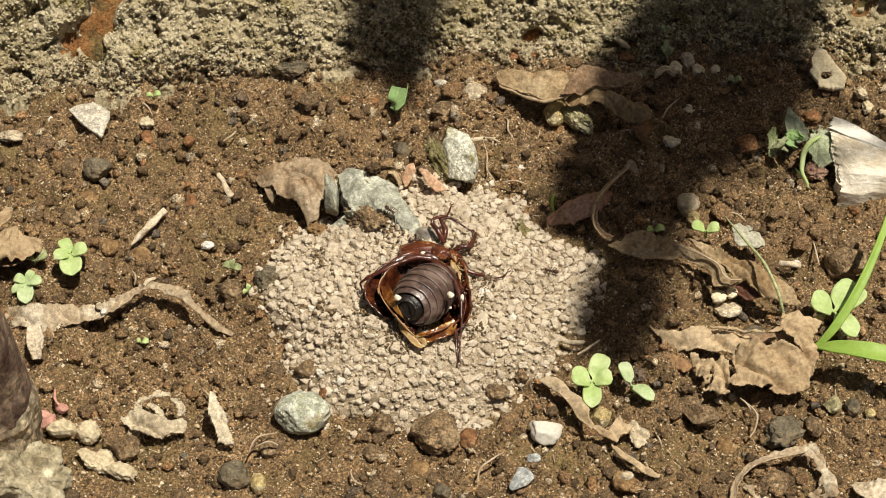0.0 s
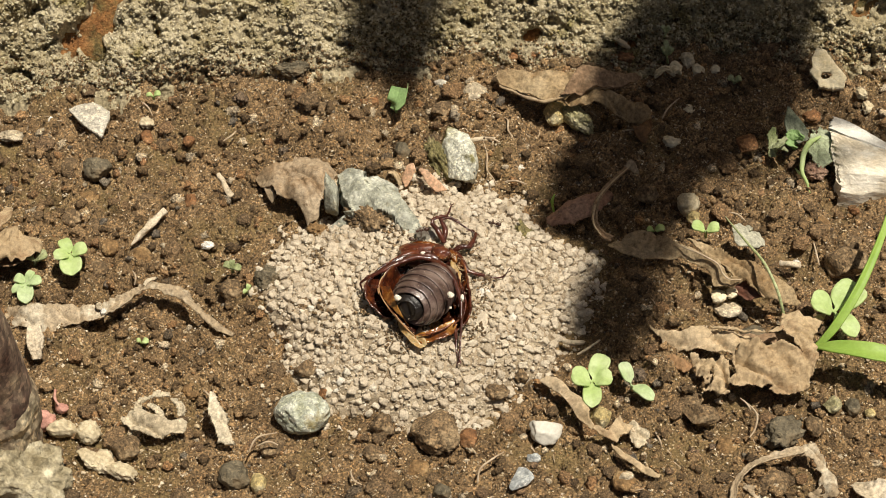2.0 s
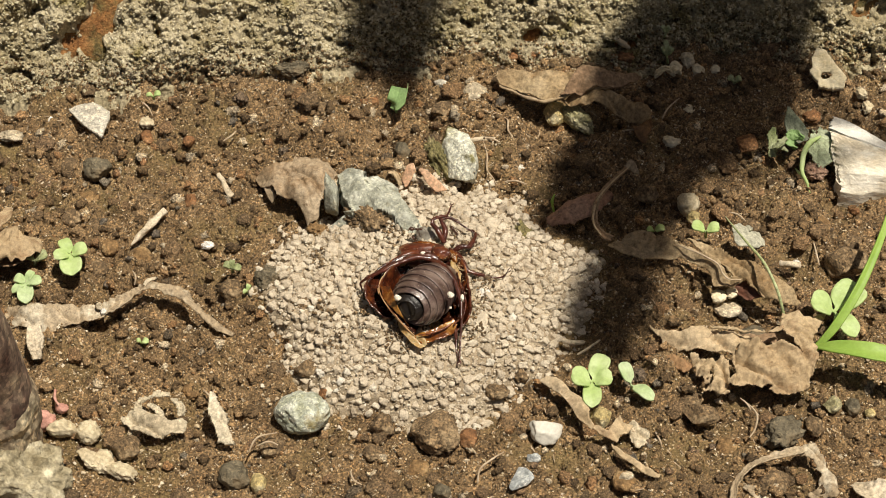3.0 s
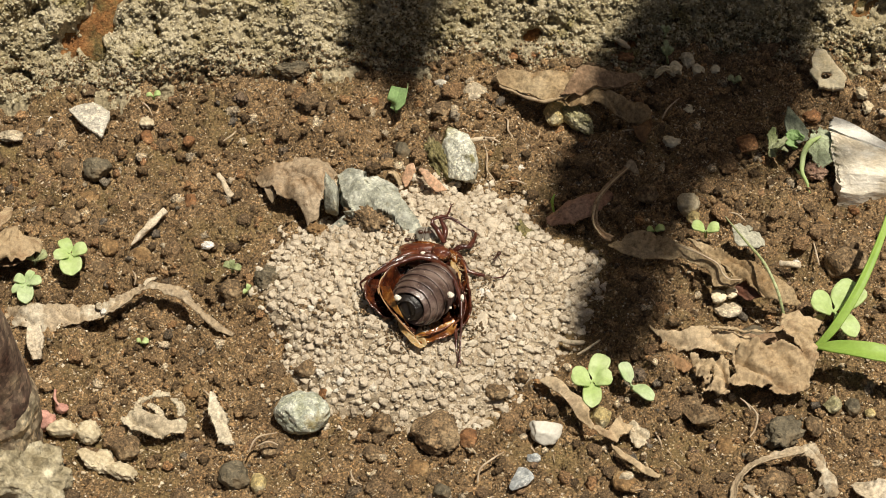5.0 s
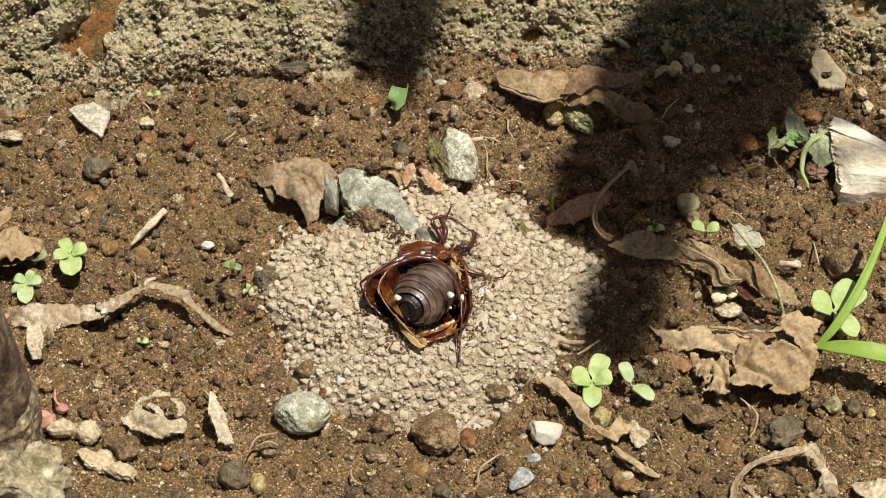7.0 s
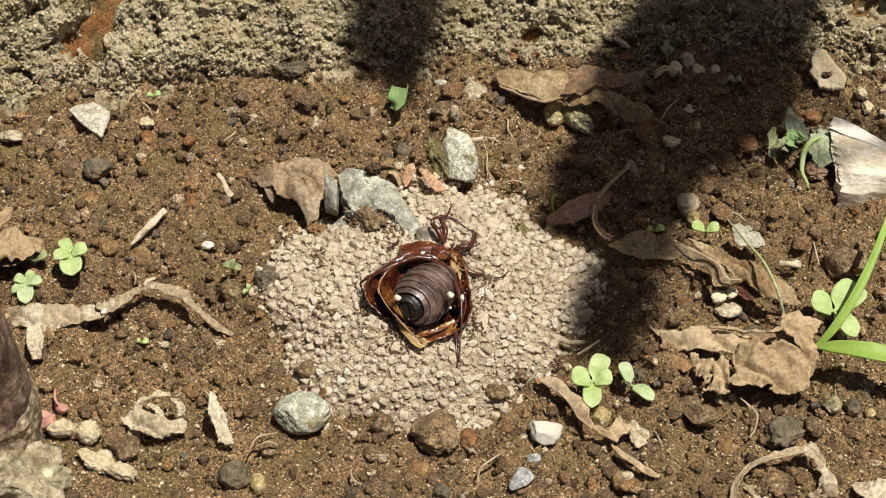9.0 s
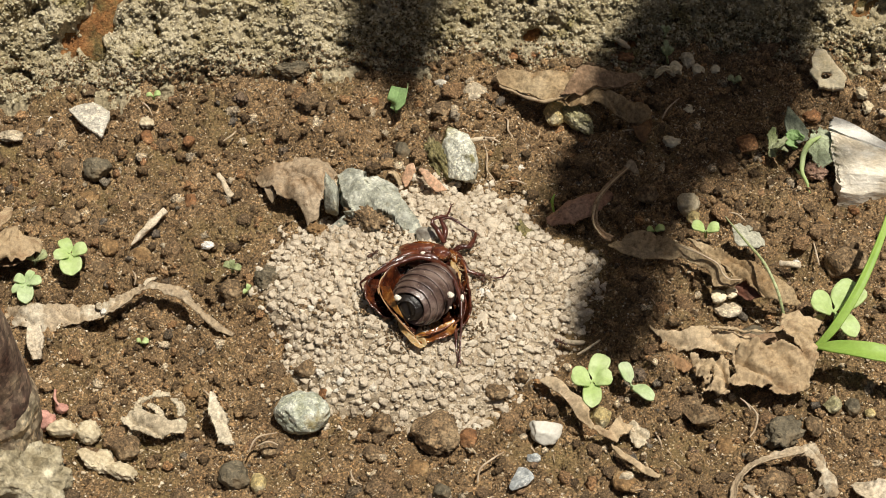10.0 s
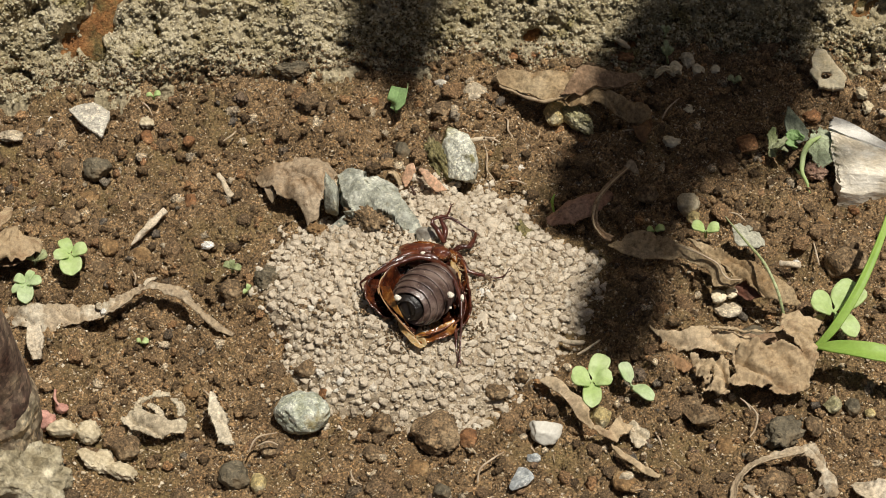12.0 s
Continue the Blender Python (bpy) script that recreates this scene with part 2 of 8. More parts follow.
COLLAR = surface("corky_collar", [(0.32, (0.12, 0.085, 0.060)), (0.46, (0.26, 0.20, 0.135)), (0.58, (0.40, 0.33, 0.225)), (0.72, (0.54, 0.47, 0.33))], 240, 1100, 0.5, 0.8, 800, 0.0005, 0.9, stretch=(1, 1, 0.5), speckle=(1500, 0.35))
LICHEN = surface("grey_mortar", [(0.34, (0.18, 0.145, 0.085)), (0.46, (0.33, 0.28, 0.18)), (0.56, (0.45, 0.39, 0.265)), (0.68, (0.66, 0.59, 0.43))], 330, 900, 0.5, 1.0, 700, 0.0009, 0.9)
PINK = surface("pink_stone", [(0.3, (0.50, 0.22, 0.17)), (0.7, (0.62, 0.36, 0.29))], 300, 2500, 0.3, 0.4, 1500, 0.0003, 0.7)

# chitin
BELLY = surface("dark_chitin", [(0.34, (0.045, 0.024, 0.019)), (0.5, (0.100, 0.060, 0.049)), (0.64, (0.21, 0.15, 0.127))], 380, 3500, 0.45, 0.5, 1900, 0.00014, 0.34, spec=0.9, coat=0.3)
SHELL = surface("brown_chitin", [(0.36, (0.022, 0.006, 0.003)), (0.52, (0.075, 0.017, 0.007)), (0.70, (0.24, 0.075, 0.022))], 420, 3000, 0.4, 0.5, 1100, 0.00022, 0.24, spec=0.6, coat=0.6, through_light=0.2)
LIMB = surface("leg_chitin", [(0.3, (0.030, 0.007, 0.004)), (0.6, (0.085, 0.018, 0.008)), (0.8, (0.17, 0.045, 0.018))], 500, 3000, 0.5, 0.5, 2200, 0.00012, 0.34, spec=0.5, coat=0.3)
CHESTC = surface("chest_chitin", [(0.34, (0.045, 0.010, 0.004)), (0.54, (0.13, 0.030, 0.010)), (0.72, (0.40, 0.14, 0.042))], 520, 3000, 0.4, 0.5, 1300, 0.0002, 0.28, spec=0.6, coat=0.5)
AMBER = surface("amber_wing", [(0.36, (0.11, 0.024, 0.006)), (0.52, (0.33, 0.105, 0.018)), (0.70, (0.66, 0.34, 0.080))], 420, 2500, 0.3, 0.5, 900, 0.0002, 0.22, spec=0.6, coat=0.5, through_light=0.45)
PALE_WING = surface("pale_wing", [(0.3, (0.42, 0.20, 0.055)), (0.52, (0.66, 0.44, 0.18)), (0.7, (0.84, 0.72, 0.46))], 420, 2500, 0.3, 0.4, 900, 0.0002, 0.3, spec=0.5, coat=0.3, through_light=0.45)
EDGE = surface("pale_wing_edge", [(0.3, (0.30, 0.13, 0.05)), (0.7, (0.58, 0.36, 0.18))], 420, 2500, 0.25, 0.0, rough=0.35)
WHITE_LIME = surface("white_lime_pellet", [(0.3, (0.66, 0.58, 0.46)), (0.7, (0.82, 0.77, 0.66))], 900, 3500, 0.2, 0.6, 2600, 0.0002, 0.95)
HAIR = surface("pale_hair", [(0.3, (0.70, 0.48, 0.22)), (0.7, (0.85, 0.72, 0.50))], 600, 3000, 0.2, 0.0, rough=0.7)
TAILC = surface("black_chitin", [(0.3, (0.006, 0.005, 0.004)), (0.7, (0.020, 0.014, 0.012))], 260, 3500, 0.4, 0.6, 1600, 0.0002, 0.42, spec=0.5, coat=0.1)
GLASSY = surface("grey_translucent_chitin", [(0.3, (0.16, 0.13, 0.10)), (0.7, (0.42, 0.40, 0.34))], 350, 3000, 0.2, 0.2, 900, 0.0001, 0.25, spec=0.6, coat=0.4)
ANT = surface("ant_chitin", [(0.3, (0.030, 0.013, 0.008)), (0.7, (0.085, 0.034, 0.017))], 900, 4000, 0.2, 0.1, 3000, 0.00005, 0.35, spec=0.5)

# ---- mesh helpers ----
GRAD = np.random.default_rng(3).permutation(4096)


def hash3(i, j, k):
    return GRAD[(i + GRAD[(j + GRAD[k & 4095]) & 4095]) & 4095]


def perlin(x, y, z=0.0):
    """Smooth noise, about -1 to 1, for arrays."""
    x, y, z = np.broadcast_arrays(np.asarray(x, float), np.asarray(y, float), np.asarray(z, float))
    i, j, k = np.floor(x).astype(int), np.floor(y).astype(int), np.floor(z).astype(int)
    u, v, w = x - i, y - j, z - k
    fu, fv, fw = (s * s * s * (s * (s * 6 - 15) + 10) for s in (u, v, w))
    out = 0.0
    for a in (0, 1):
        for b in (0, 1):
            for c in (0, 1):
                h = hash3(i + a, j + b, k + c)
                g = (h % 64) / 32 * np.pi
                gz = ((h // 64) % 64) / 31.5 - 1
                gr = np.sqrt(np.maximum(0, 1 - gz * gz))
                d = gr * np.cos(g) * (u - a) + gr * np.sin(g) * (v - b) + gz * (w - c)
                out = out + d * (fu if a else 1 - fu) * (fv if b else 1 - fv) * (fw if c else 1 - fw)
    return out * 1.5


def fbm(x, y, z=0.0, octaves=4, gain=0.5):
    out, amp = 0.0, 1.0
    for o in range(octaves):
        out = out + amp * perlin(x * 2.03 ** o + 17.3 * o, y * 2.03 ** o - 9.1 * o, z * 2.03 ** o)
        amp *= gain
    return out


def lumps(x, y, cell, seed=0):
    """Rounded lumps side by side, 0 in the joints to 1 on the crowns, for arrays."""
    x, y = np.asarray(x) / cell, np.asarray(y) / cell
    i, j = np.floor(x).astype(int), np.floor(y).astype(int)
    best = np.full(x.shape, 9.0)
    for a in (-1, 0, 1):
        for b in (-1, 0, 1):
            h = hash3(i + a, j + b, np.full_like(i, seed))
            px, py = i + a + (h % 64) / 64, j + b + ((h // 64) % 64) / 64
            best = np.minimum(best, np.hypot(x - px, y - py))
    return np.sqrt(np.clip(1 - best * best * 1.1, 0, 1))


def fast_mesh(name, verts, faces, smooth=True):
    """A mesh from arrays: verts (n, 3), faces (m, 3 or 4)."""
    verts, faces = np.asarray(verts, np.float32), np.asarray(faces, np.int32)
    me = bpy.data.meshes.new(name)
    m, k = faces.shape
    me.vertices.add(len(verts))
    me.vertices.foreach_set("co", verts.ravel())
    me.loops.add(m * k)
    me.loops.foreach_set("vertex_index", faces.ravel())
    me.polygons.add(m)
    me.polygons.foreach_set("loop_start", np.arange(0, m * k, k, dtype=np.int32))
    me.polygons.foreach_set("loop_total", np.full(m, k, np.int32))
    me.polygons.foreach_set("use_smooth", np.full(m, smooth))
    me.update(calc_edges=True)
    return me


def grid_faces(nu, nv):
    i = np.arange((nu - 1) * (nv - 1))
    a = (i // (nv - 1)) * nv + i % (nv - 1)
    return np.stack([a, a + nv, a + nv + 1, a + 1], 1)


ICO = {}


def ico(level):
    """A ball of triangles: 8 of them at level 0, 20 at level 1, four times as many at each further one."""
    if level == 0:
        return np.array([(1, 0, 0), (-1, 0, 0), (0, 1, 0), (0, -1, 0), (0, 0, 1), (0, 0, -1.0)]), np.array([(a, b, c) if s > 0 else (b, a, c) for a, b, c, s in ((0, 2, 4, 1), (2, 1, 4, 1), (1, 3, 4, 1), (3, 0, 4, 1), (0, 2, 5, -1), (2, 1, 5, -1), (1, 3, 5, -1), (3, 0, 5, -1))])
    if level not in ICO:
        bm = bmesh.new()
        bmesh.ops.create_icosphere(bm, subdivisions=level, radius=1)
        ICO[level] = (np.array([v.co[:] for v in bm.verts]), np.array([[v.index for v in f.verts] for f in bm.faces]))
        bm.free()
    return ICO[level]


def put(name, me, mat, parent=None, label="", place=None):
    """Links a mesh as one object; a part where a parent is given."""
    me.materials.clear()
    me.materials.append(mat)
    ob = new(name, me)
    if parent is not None:
        ob.parent = parent
        if place is not None:
            ob.location = place
    elif place is not None:
        ob.location = place
    return tagged(ob, label)


def chunk(level, size, seed, cuts=6, rough=0.12, freq=1.6, keep=0.62, knobs=0.0):
    """Vertices and faces of a stone or clod: a ball cut by random planes and roughened, size in metres along each axis."""
    v, f = ico(level)
    v = v.copy()
    r = np.random.default_rng(seed)
    for _ in range(cuts):
        n = r.normal(size=3)
        n /= np.linalg.norm(n)
        d = np.maximum(v @ n - r.uniform(keep, keep + 0.25), 0)
        v -= d[:, None] * n * 0.92
    o = r.uniform(0, 90, 3)
    k = fbm(v[:, 0] * freq + o[0], v[:, 1] * freq + o[1], v[:, 2] * freq + o[2], 5, 0.62)
    v *= (1 + rough * k)[:, None]
    if knobs:
        k = np.abs(perlin(v[:, 0] * 3.1 + o[1], v[:, 1] * 3.1 + o[2], v[:, 2] * 3.1 + o[0])) + 0.5 * np.abs(perlin(v[:, 0] * 6.3 + o[2], v[:, 1] * 6.3, v[:, 2] * 6.3 + o[1]))
        v *= (1 + knobs * (k - 0.4))[:, None]
    v /= np.abs(v).max(0)
    return v * np.asarray(size) / 2, f


def swarm(name, places, radii, level, mat, parent=None, seed=1, squash=0.85, rough=0.34, cuts=3, smooth=True, shapes=24, knobs=0.9):
    """One mesh of many small lumps."""
    r = np.random.default_rng(seed)
    base = [chunk(level, (2, 2, 2 * squash), seed * 50 + i, cuts, rough, 1.5, 0.5, knobs)[0] for i in range(shapes)]
    f = ico(level)[1]
    n, k = len(places), len(base[0])
    which = r.integers(0, shapes, n)
    a, t = r.uniform(0, 2 * np.pi, n), r.normal(0, 0.35, n)
    v = np.array(base)[which] * r.uniform(0.72, 1.22, (n, 1, 3))
    ca, sa, ct, st = np.cos(a)[:, None], np.sin(a)[:, None], np.cos(t)[:, None], np.sin(t)[:, None]
    x, y, z = v[..., 0], v[..., 1] * ct - v[..., 2] * st, v[..., 1] * st + v[..., 2] * ct
    v = np.stack([x * ca - y * sa, x * sa + y * ca, z], -1) * np.asarray(radii)[:, None, None] + np.asarray(places)[:, None, :]
    faces = (f[None] + (np.arange(n) * k)[:, None, None]).reshape(-1, 3)
    return put(name, fast_mesh(name, v.reshape(-1, 3), faces, smooth), mat, parent)


def spline(ctrl, n):
    """Points evenly along a smooth curve through the control points."""
    c = np.asarray(ctrl, float)
    c = np.vstack([2 * c[0] - c[1], c, 2 * c[-1] - c[-2]])
    t = np.linspace(0, len(c) - 3 - 1e-9, n)
    i = t.astype(int)
    u = (t - i)[:, None]
    p0, p1, p2, p3 = c[i], c[i + 1], c[i + 2], c[i + 3]
    return 0.5 * (2 * p1 + (p2 - p0) * u + (2 * p0 - 5 * p1 + 4 * p2 - p3) * u * u + (3 * p1 - p0 - 3 * p2 + p3) * u ** 3)


def even(vals, n):
    vals = np.atleast_1d(np.asarray(vals, float))
    return np.interp(np.linspace(0, 1, n), np.linspace(0, 1, len(vals)), vals) if len(vals) > 1 else np.full(n, vals[0])


def blade_mesh(name, ctrl, half, curl=0.6, roll=0.0, seed=0, nu=80, nv=29, rag=0.12, crinkle=0.12, holes=0.0, fold=0.0, midrib=0.06):
    """A leaf or strip: a sheet along a curve with half-widths, cross curl, roll, ragged edges, crumples and holes."""
    p = spline(ctrl, nu)
    t = np.gradient(p, axis=0)
    t /= np.linalg.norm(t, axis=1)[:, None] + 1e-12
    side = np.cross(t, (0, 0, 1.0))
    side /= np.linalg.norm(side, axis=1)[:, None] + 1e-9
    upv = np.cross(side, t)
    ro = np.radians(even(roll, nu))[:, None]
    side, upv = side * np.cos(ro) + upv * np.sin(ro), upv * np.cos(ro) - side * np.sin(ro)
    w, cu = even(half, nu), even(curl, nu)
    v = np.linspace(-1, 1, nv)
    uu = np.linspace(0, 1, nu)
    o = seed * 7.31
    length = np.linalg.norm(np.diff(p, axis=0), axis=1).sum()
    fr = min(length / max(w.max(), 1e-6), 9.0)
    edge = np.stack([1 + rag * fbm(uu * min(fr, 6.0) * 2.2, o + s * 31.7 + 0 * uu, octaves=4, gain=0.65) for s in (0, 1)], 1)
    wide = np.where(v[None] < 0, edge[:, :1], edge[:, 1:]) * w[:, None]
    cu = np.where(np.abs(cu) < 1e-3, 1e-3, cu)[:, None]
    ang = cu * v[None]
    a, b = wide * np.sin(ang) / cu, wide * (1 - np.cos(ang)) / cu
    b = b + fold * wide * np.abs(v)[None] - midrib * w[:, None] * np.exp(-(v[None] / 0.08) ** 2)
    bump = (fbm(uu[:, None] * fr * 1.3 + o, v[None] * 1.3 + o, 0.0, 4, 0.6) + 0.5 * np.abs(perlin(uu[:, None] * fr * 2.6 + o, v[None] * 2.6, 4.4))) * crinkle * w[:, None]
    q = p[:, None] + side[:, None] * a[..., None] + upv[:, None] * (b + bump)[..., None]
    f = grid_faces(nu, nv)
    if holes:
        cx, cv = np.repeat((uu[:-1] + uu[1:]) / 2, nv - 1), np.tile((v[:-1] + v[1:]) / 2, nu - 1)
        f = f[fbm(cx * fr * 1.7 + o + 5, cv * 1.7, 3.3, 3) < 1.0 - holes]
    return fast_mesh(name, q.reshape(-1, 3), f)


def sheet(name, mat, ctrl, half, thick=0.00025, parent=None, label="", **kw):
    ob = put(name, blade_mesh(name, ctrl, half, **kw), mat, parent, label)
    s = ob.modifiers.new("thickness", "SOLIDIFY")
    s.thickness, s.offset = thick, 0
    return ob


def facets(x, y, cell, seed):
    """Flat broken steps side by side, each with its own height and tilt, about -1 to 1, for arrays."""
    x, y = np.asarray(x) / cell, np.asarray(y) / cell
    i, j = np.floor(x).astype(int), np.floor(y).astype(int)
    best, out = np.full(x.shape, 9.0), np.zeros(x.shape)
    for a in (-1, 0, 1):
        for b in (-1, 0, 1):
            h = hash3(i + a, j + b, np.full_like(i, seed))
            px, py = i + a + (h % 64) / 64, j + b + ((h // 64) % 64) / 64
            d = np.hypot(x - px, y - py)
            k = hash3(h, h + 5, np.full_like(i, seed + 3))
            z = (k % 16) / 20 - 0.4 + (x - px) * ((k // 16) % 16 - 7.5) / 12 + (y - py) * ((k // 256) % 16 - 7.5) / 12
            out, best = np.where(d < best, z, out), np.minimum(d, best)
    return out


def patch(name, mat, rim, mids=(), thick=0.00022, step=0.00017, rag=0.0003, crinkle=0.0005, fine=260.0, facet=0.0, lift=0.0, holes=0.0, pits=(), folds=(), seed=0, parent=None, label=""):
    """A torn sheet or plate inside a rim of corner points, humped through mids, crumpled by noise, with ragged edges."""
    rim = np.array(rim, float)
    nxt = np.roll(rim, -1, 0)
    lo, hi = rim[:, :2].min(0) - 2 * step, rim[:, :2].max(0) + 2 * step
    xs, ys = np.arange(lo[0], hi[0], step), np.arange(lo[1], hi[1], step)
    X, Y = np.meshgrid(xs, ys, indexing="ij")
    wx, wy = X + rag * fbm(X * 480, Y * 480, seed * 1.7, 3, 0.5), Y + rag * fbm(X * 480 + 50, Y * 480, seed * 1.7, 3, 0.5)
    near, inside = np.full(X.shape, 1e9), np.zeros(X.shape, bool)
    for p, q in zip(rim[:, :2], nxt[:, :2]):
        e = q - p
        t = np.clip(((wx - p[0]) * e[0] + (wy - p[1]) * e[1]) / (e @ e + 1e-18), 0, 1)
        near = np.minimum(near, np.hypot(wx - p[0] - t * e[0], wy - p[1] - t * e[1]))
        if e[1]:
            inside ^= ((p[1] > wy) != (q[1] > wy)) & (wx < p[0] + (wy - p[1]) / e[1] * e[0])
    val = np.where(inside, near, -near)
    known = [p + (q - p) * k / 5 for p, q in zip(rim, nxt) for k in range(5)]
    sw, sz = np.zeros(X.shape), np.zeros(X.shape)
    for pts, gain, soft in ((known, 1.0, 0.0004), (np.array(mids, float).reshape(-1, 3), 14.0, 0.0022)):
        for p in pts:
            w = gain / ((X - p[0]) ** 2 + (Y - p[1]) ** 2 + soft * soft) ** 1.2
            sw, sz = sw + w, sz + w * p[2]
    Z = sz / sw
    o = seed * 3.17
    Z = Z + crinkle * (fbm(X * fine + o, Y * fine, o, 4, 0.55) + 0.9 * np.abs(perlin(X * fine * 0.7 + o, Y * fine * 0.9 - o, 2.2)) + 0.2 * np.abs(perlin(X * fine * 1.9, Y * fine * 1.5 + o, 6.1)))
    bend = X * 0.8 + Y * 0.6 + 0.0012 * perlin(X * 160 + o, Y * 160, 1.0)
    Z = Z - crinkle * 0.9 * np.exp(-(perlin(bend * fine * 0.9 + o, (Y * 0.8 - X * 0.6) * fine * 0.28, o) / 0.10) ** 2)
    Z = Z + lift * np.exp(-np.maximum(val, 0) / 0.0008)
    for wide, high, way in folds:
        off = np.full(X.shape, 1e9)
        for p, q in zip(way, way[1:]):
            ex, ey = q[0] - p[0], q[1] - p[1]
            t = np.clip(((wx - p[0]) * ex + (wy - p[1]) * ey) / (ex * ex + ey * ey), 0, 1)
            off = np.minimum(off, np.hypot(wx - p[0] - t * ex, wy - p[1] - t * ey))
        Z = Z + high * np.exp(-off / wide) * (1 + 0.5 * perlin(X * 500 + o, Y * 500, 4.4))
    for px, py, pr, depth in pits:
        d = np.hypot(X - px, (Y - py) * 1.3) + 0.25 * pr * perlin(X * 900, Y * 900)
        Z = Z - depth * np.exp(-(d / (1.8 * pr)) ** 4)
        val = np.minimum(val, d - pr)
    if facet:
        Z = Z + facet * facets(X + 0.0008 * perlin(X * 300, Y * 300), 0.6 * X + 0.8 * Y, 0.0050, seed) + 0.3 * facet * facets(X, Y, 0.0020, seed + 1)
    if holes:
        val = np.minimum(val, 0.0012 * (1.0 - holes - fbm(X * 520 + o, Y * 520, 3.3, 3)))
    gx, gy = np.gradient(val, step)
    g = np.hypot(gx, gy) + 0.2
    move = np.where(val < 0, np.clip(-val, 0, step * 1.5), 0) / g
    V = np.stack([X + move * gx / g, Y + move * gy / g, Z], -1).reshape(-1, 3)
    f = grid_faces(len(xs), len(ys))
    f = f[val.reshape(-1)[f].mean(1) > 0]
    used, back = np.unique(f, return_inverse=True)
    ob = put(name, fast_mesh(name, V[used], back.reshape(-1, 4)), mat, parent, label)
    s = ob.modifiers.new("thickness", "SOLIDIFY")
    s.thickness, s.offset = thick, 0 if thick < 0.001 else -1
    return ob


def tube_mesh(name, ctrl, radii, n=24, sides=8, wobble=0.0, seed=0):
    p = spline(ctrl, n)
    t = np.gradient(p, axis=0)
    t /= np.linalg.norm(t, axis=1)[:, None] + 1e-12
    ref = np.where(np.abs(t[:, 2:3]) > 0.9, np.array([[1.0, 0, 0]]), np.array([[0, 0, 1.0]]))
    s = np.cross(t, ref)
    s /= np.linalg.norm(s, axis=1)[:, None]
    u = np.cross(s, t)
    a = np.linspace(0, 2 * np.pi, sides, endpoint=False)
    r = even(radii, n)[:, None] * (1 + wobble * fbm(np.linspace(0, n / 11, n)[:, None] + seed * 3.7, 1.7 * np.cos(a)[None] + seed, 1.7 * np.sin(a)[None], 3))
    q = p[:, None] + (s[:, None] * np.cos(a)[None, :, None] + u[:, None] * np.sin(a)[None, :, None]) * r[..., None]
    q = np.concatenate([q.reshape(-1, 3), p[:1], p[-1:]])
    i = np.arange((n - 1) * sides)
    b, c = i // sides, i % sides
    quads = np.stack([b * sides + c, b * sides + (c + 1) % sides, (b + 1) * sides + (c + 1) % sides, (b + 1) * sides + c], 1)
    c = np.arange(sides)
    cap0 = np.stack([np.full(sides, n * sides), (c + 1) % sides, c], 1)
    cap1 = np.stack([np.full(sides, n * sides + 1), (n - 1) * sides + c, (n - 1) * sides + (c + 1) % sides], 1)
    tris = np.concatenate([quads[:, [0, 1, 2]], quads[:, [0, 2, 3]], cap0, cap1])
    return fast_mesh(name, q, tris)


def tube(name, mat, ctrl, radii, parent=None, label="", **kw):
    return put(name, tube_mesh(name, ctrl, radii, **kw), mat, parent, label)


def mound_reach(x, y):
    """1 at the crest of the pellet mound, 0 at its uneven rim, negative outside."""
    dx, dy = x + 0.0042, y + 0.0130
    a = np.arctan2(dy, dx)
    rim = 0.0258 * (1 + 0.07 * np.cos(a - 0.9) + 0.06 * np.cos(2 * a + 0.3) + 0.05 * np.cos(3 * a - 1.2) + 0.035 * np.sin(5 * a + 0.5) + 0.025 * np.sin(8 * a) - 0.13 * np.exp(-((a - 2.72) / 0.24) ** 2) + 0.17 * np.exp(-((a - 1.22) / 0.30) ** 2) - 0.05 * np.exp(-((a - 0.62) / 0.14) ** 2) + 0.05 * np.exp(-((a - 0.42) / 0.22) ** 2))
    return 1 - np.hypot(dx, dy) / rim


def lie(x, y):
    """The broad lie of the soil: a low pellet mound and a rise towards the wall."""
    m = np.clip(mound_reach(x, y), 0, 1)
    return 0.0045 * m * m * (3 - 2 * m) + 0.0022 * np.sin(31 * x + 0.7) * np.cos(27 * y + 0.3) + 0.10 * np.clip(y - 0.035, 0, 0.06)


def soil_height(x, y):
    """The soil's surface with its clods and crumbs."""
    x, y = np.asarray(x, float), np.asarray(y, float)
    near = np.exp(-(np.hypot(x, y) / 0.25) ** 4)
    m = np.clip(mound_reach(x, y) * 4, 0, 1)
    wx, wy = x + 0.0012 * perlin(x * 260, y * 260), y + 0.0012 * perlin(x * 260 + 40, y * 260)
    h = 0.0012 * fbm(x * 75, y * 75, 1.7, 3)
    big = lumps(wx, wy, 0.0075, 1) * np.clip(0.3 + 1.1 * perlin(x * 70, y * 70, 9.0), 0, 1)
    big = big * (1 - 0.75 * np.exp(-((x + 0.040) / 0.045) ** 4 - ((y + 0.046) / 0.020) ** 2))
    h = h + 0.0048 * big + 0.0025 * lumps(wx, wy, 0.0036, 2) * np.clip(0.6 + perlin(x * 130, y * 130, 3.0), 0.1, 1) + 0.0008 * lumps(wx, wy, 0.0014, 3) - 0.0042
    h = h + 0.0010 * fbm(x * 420, y * 420, 4.0, 4, 0.72) + 0.0009 * np.abs(perlin(x * 230, y * 230, 8.0))
    h = h * (1 - 0.4 * np.exp(-((y + 0.056) / 0.013) ** 2))
    return lie(x, y) + near * h * (1 - 0.75 * m)

# ---- ground ----


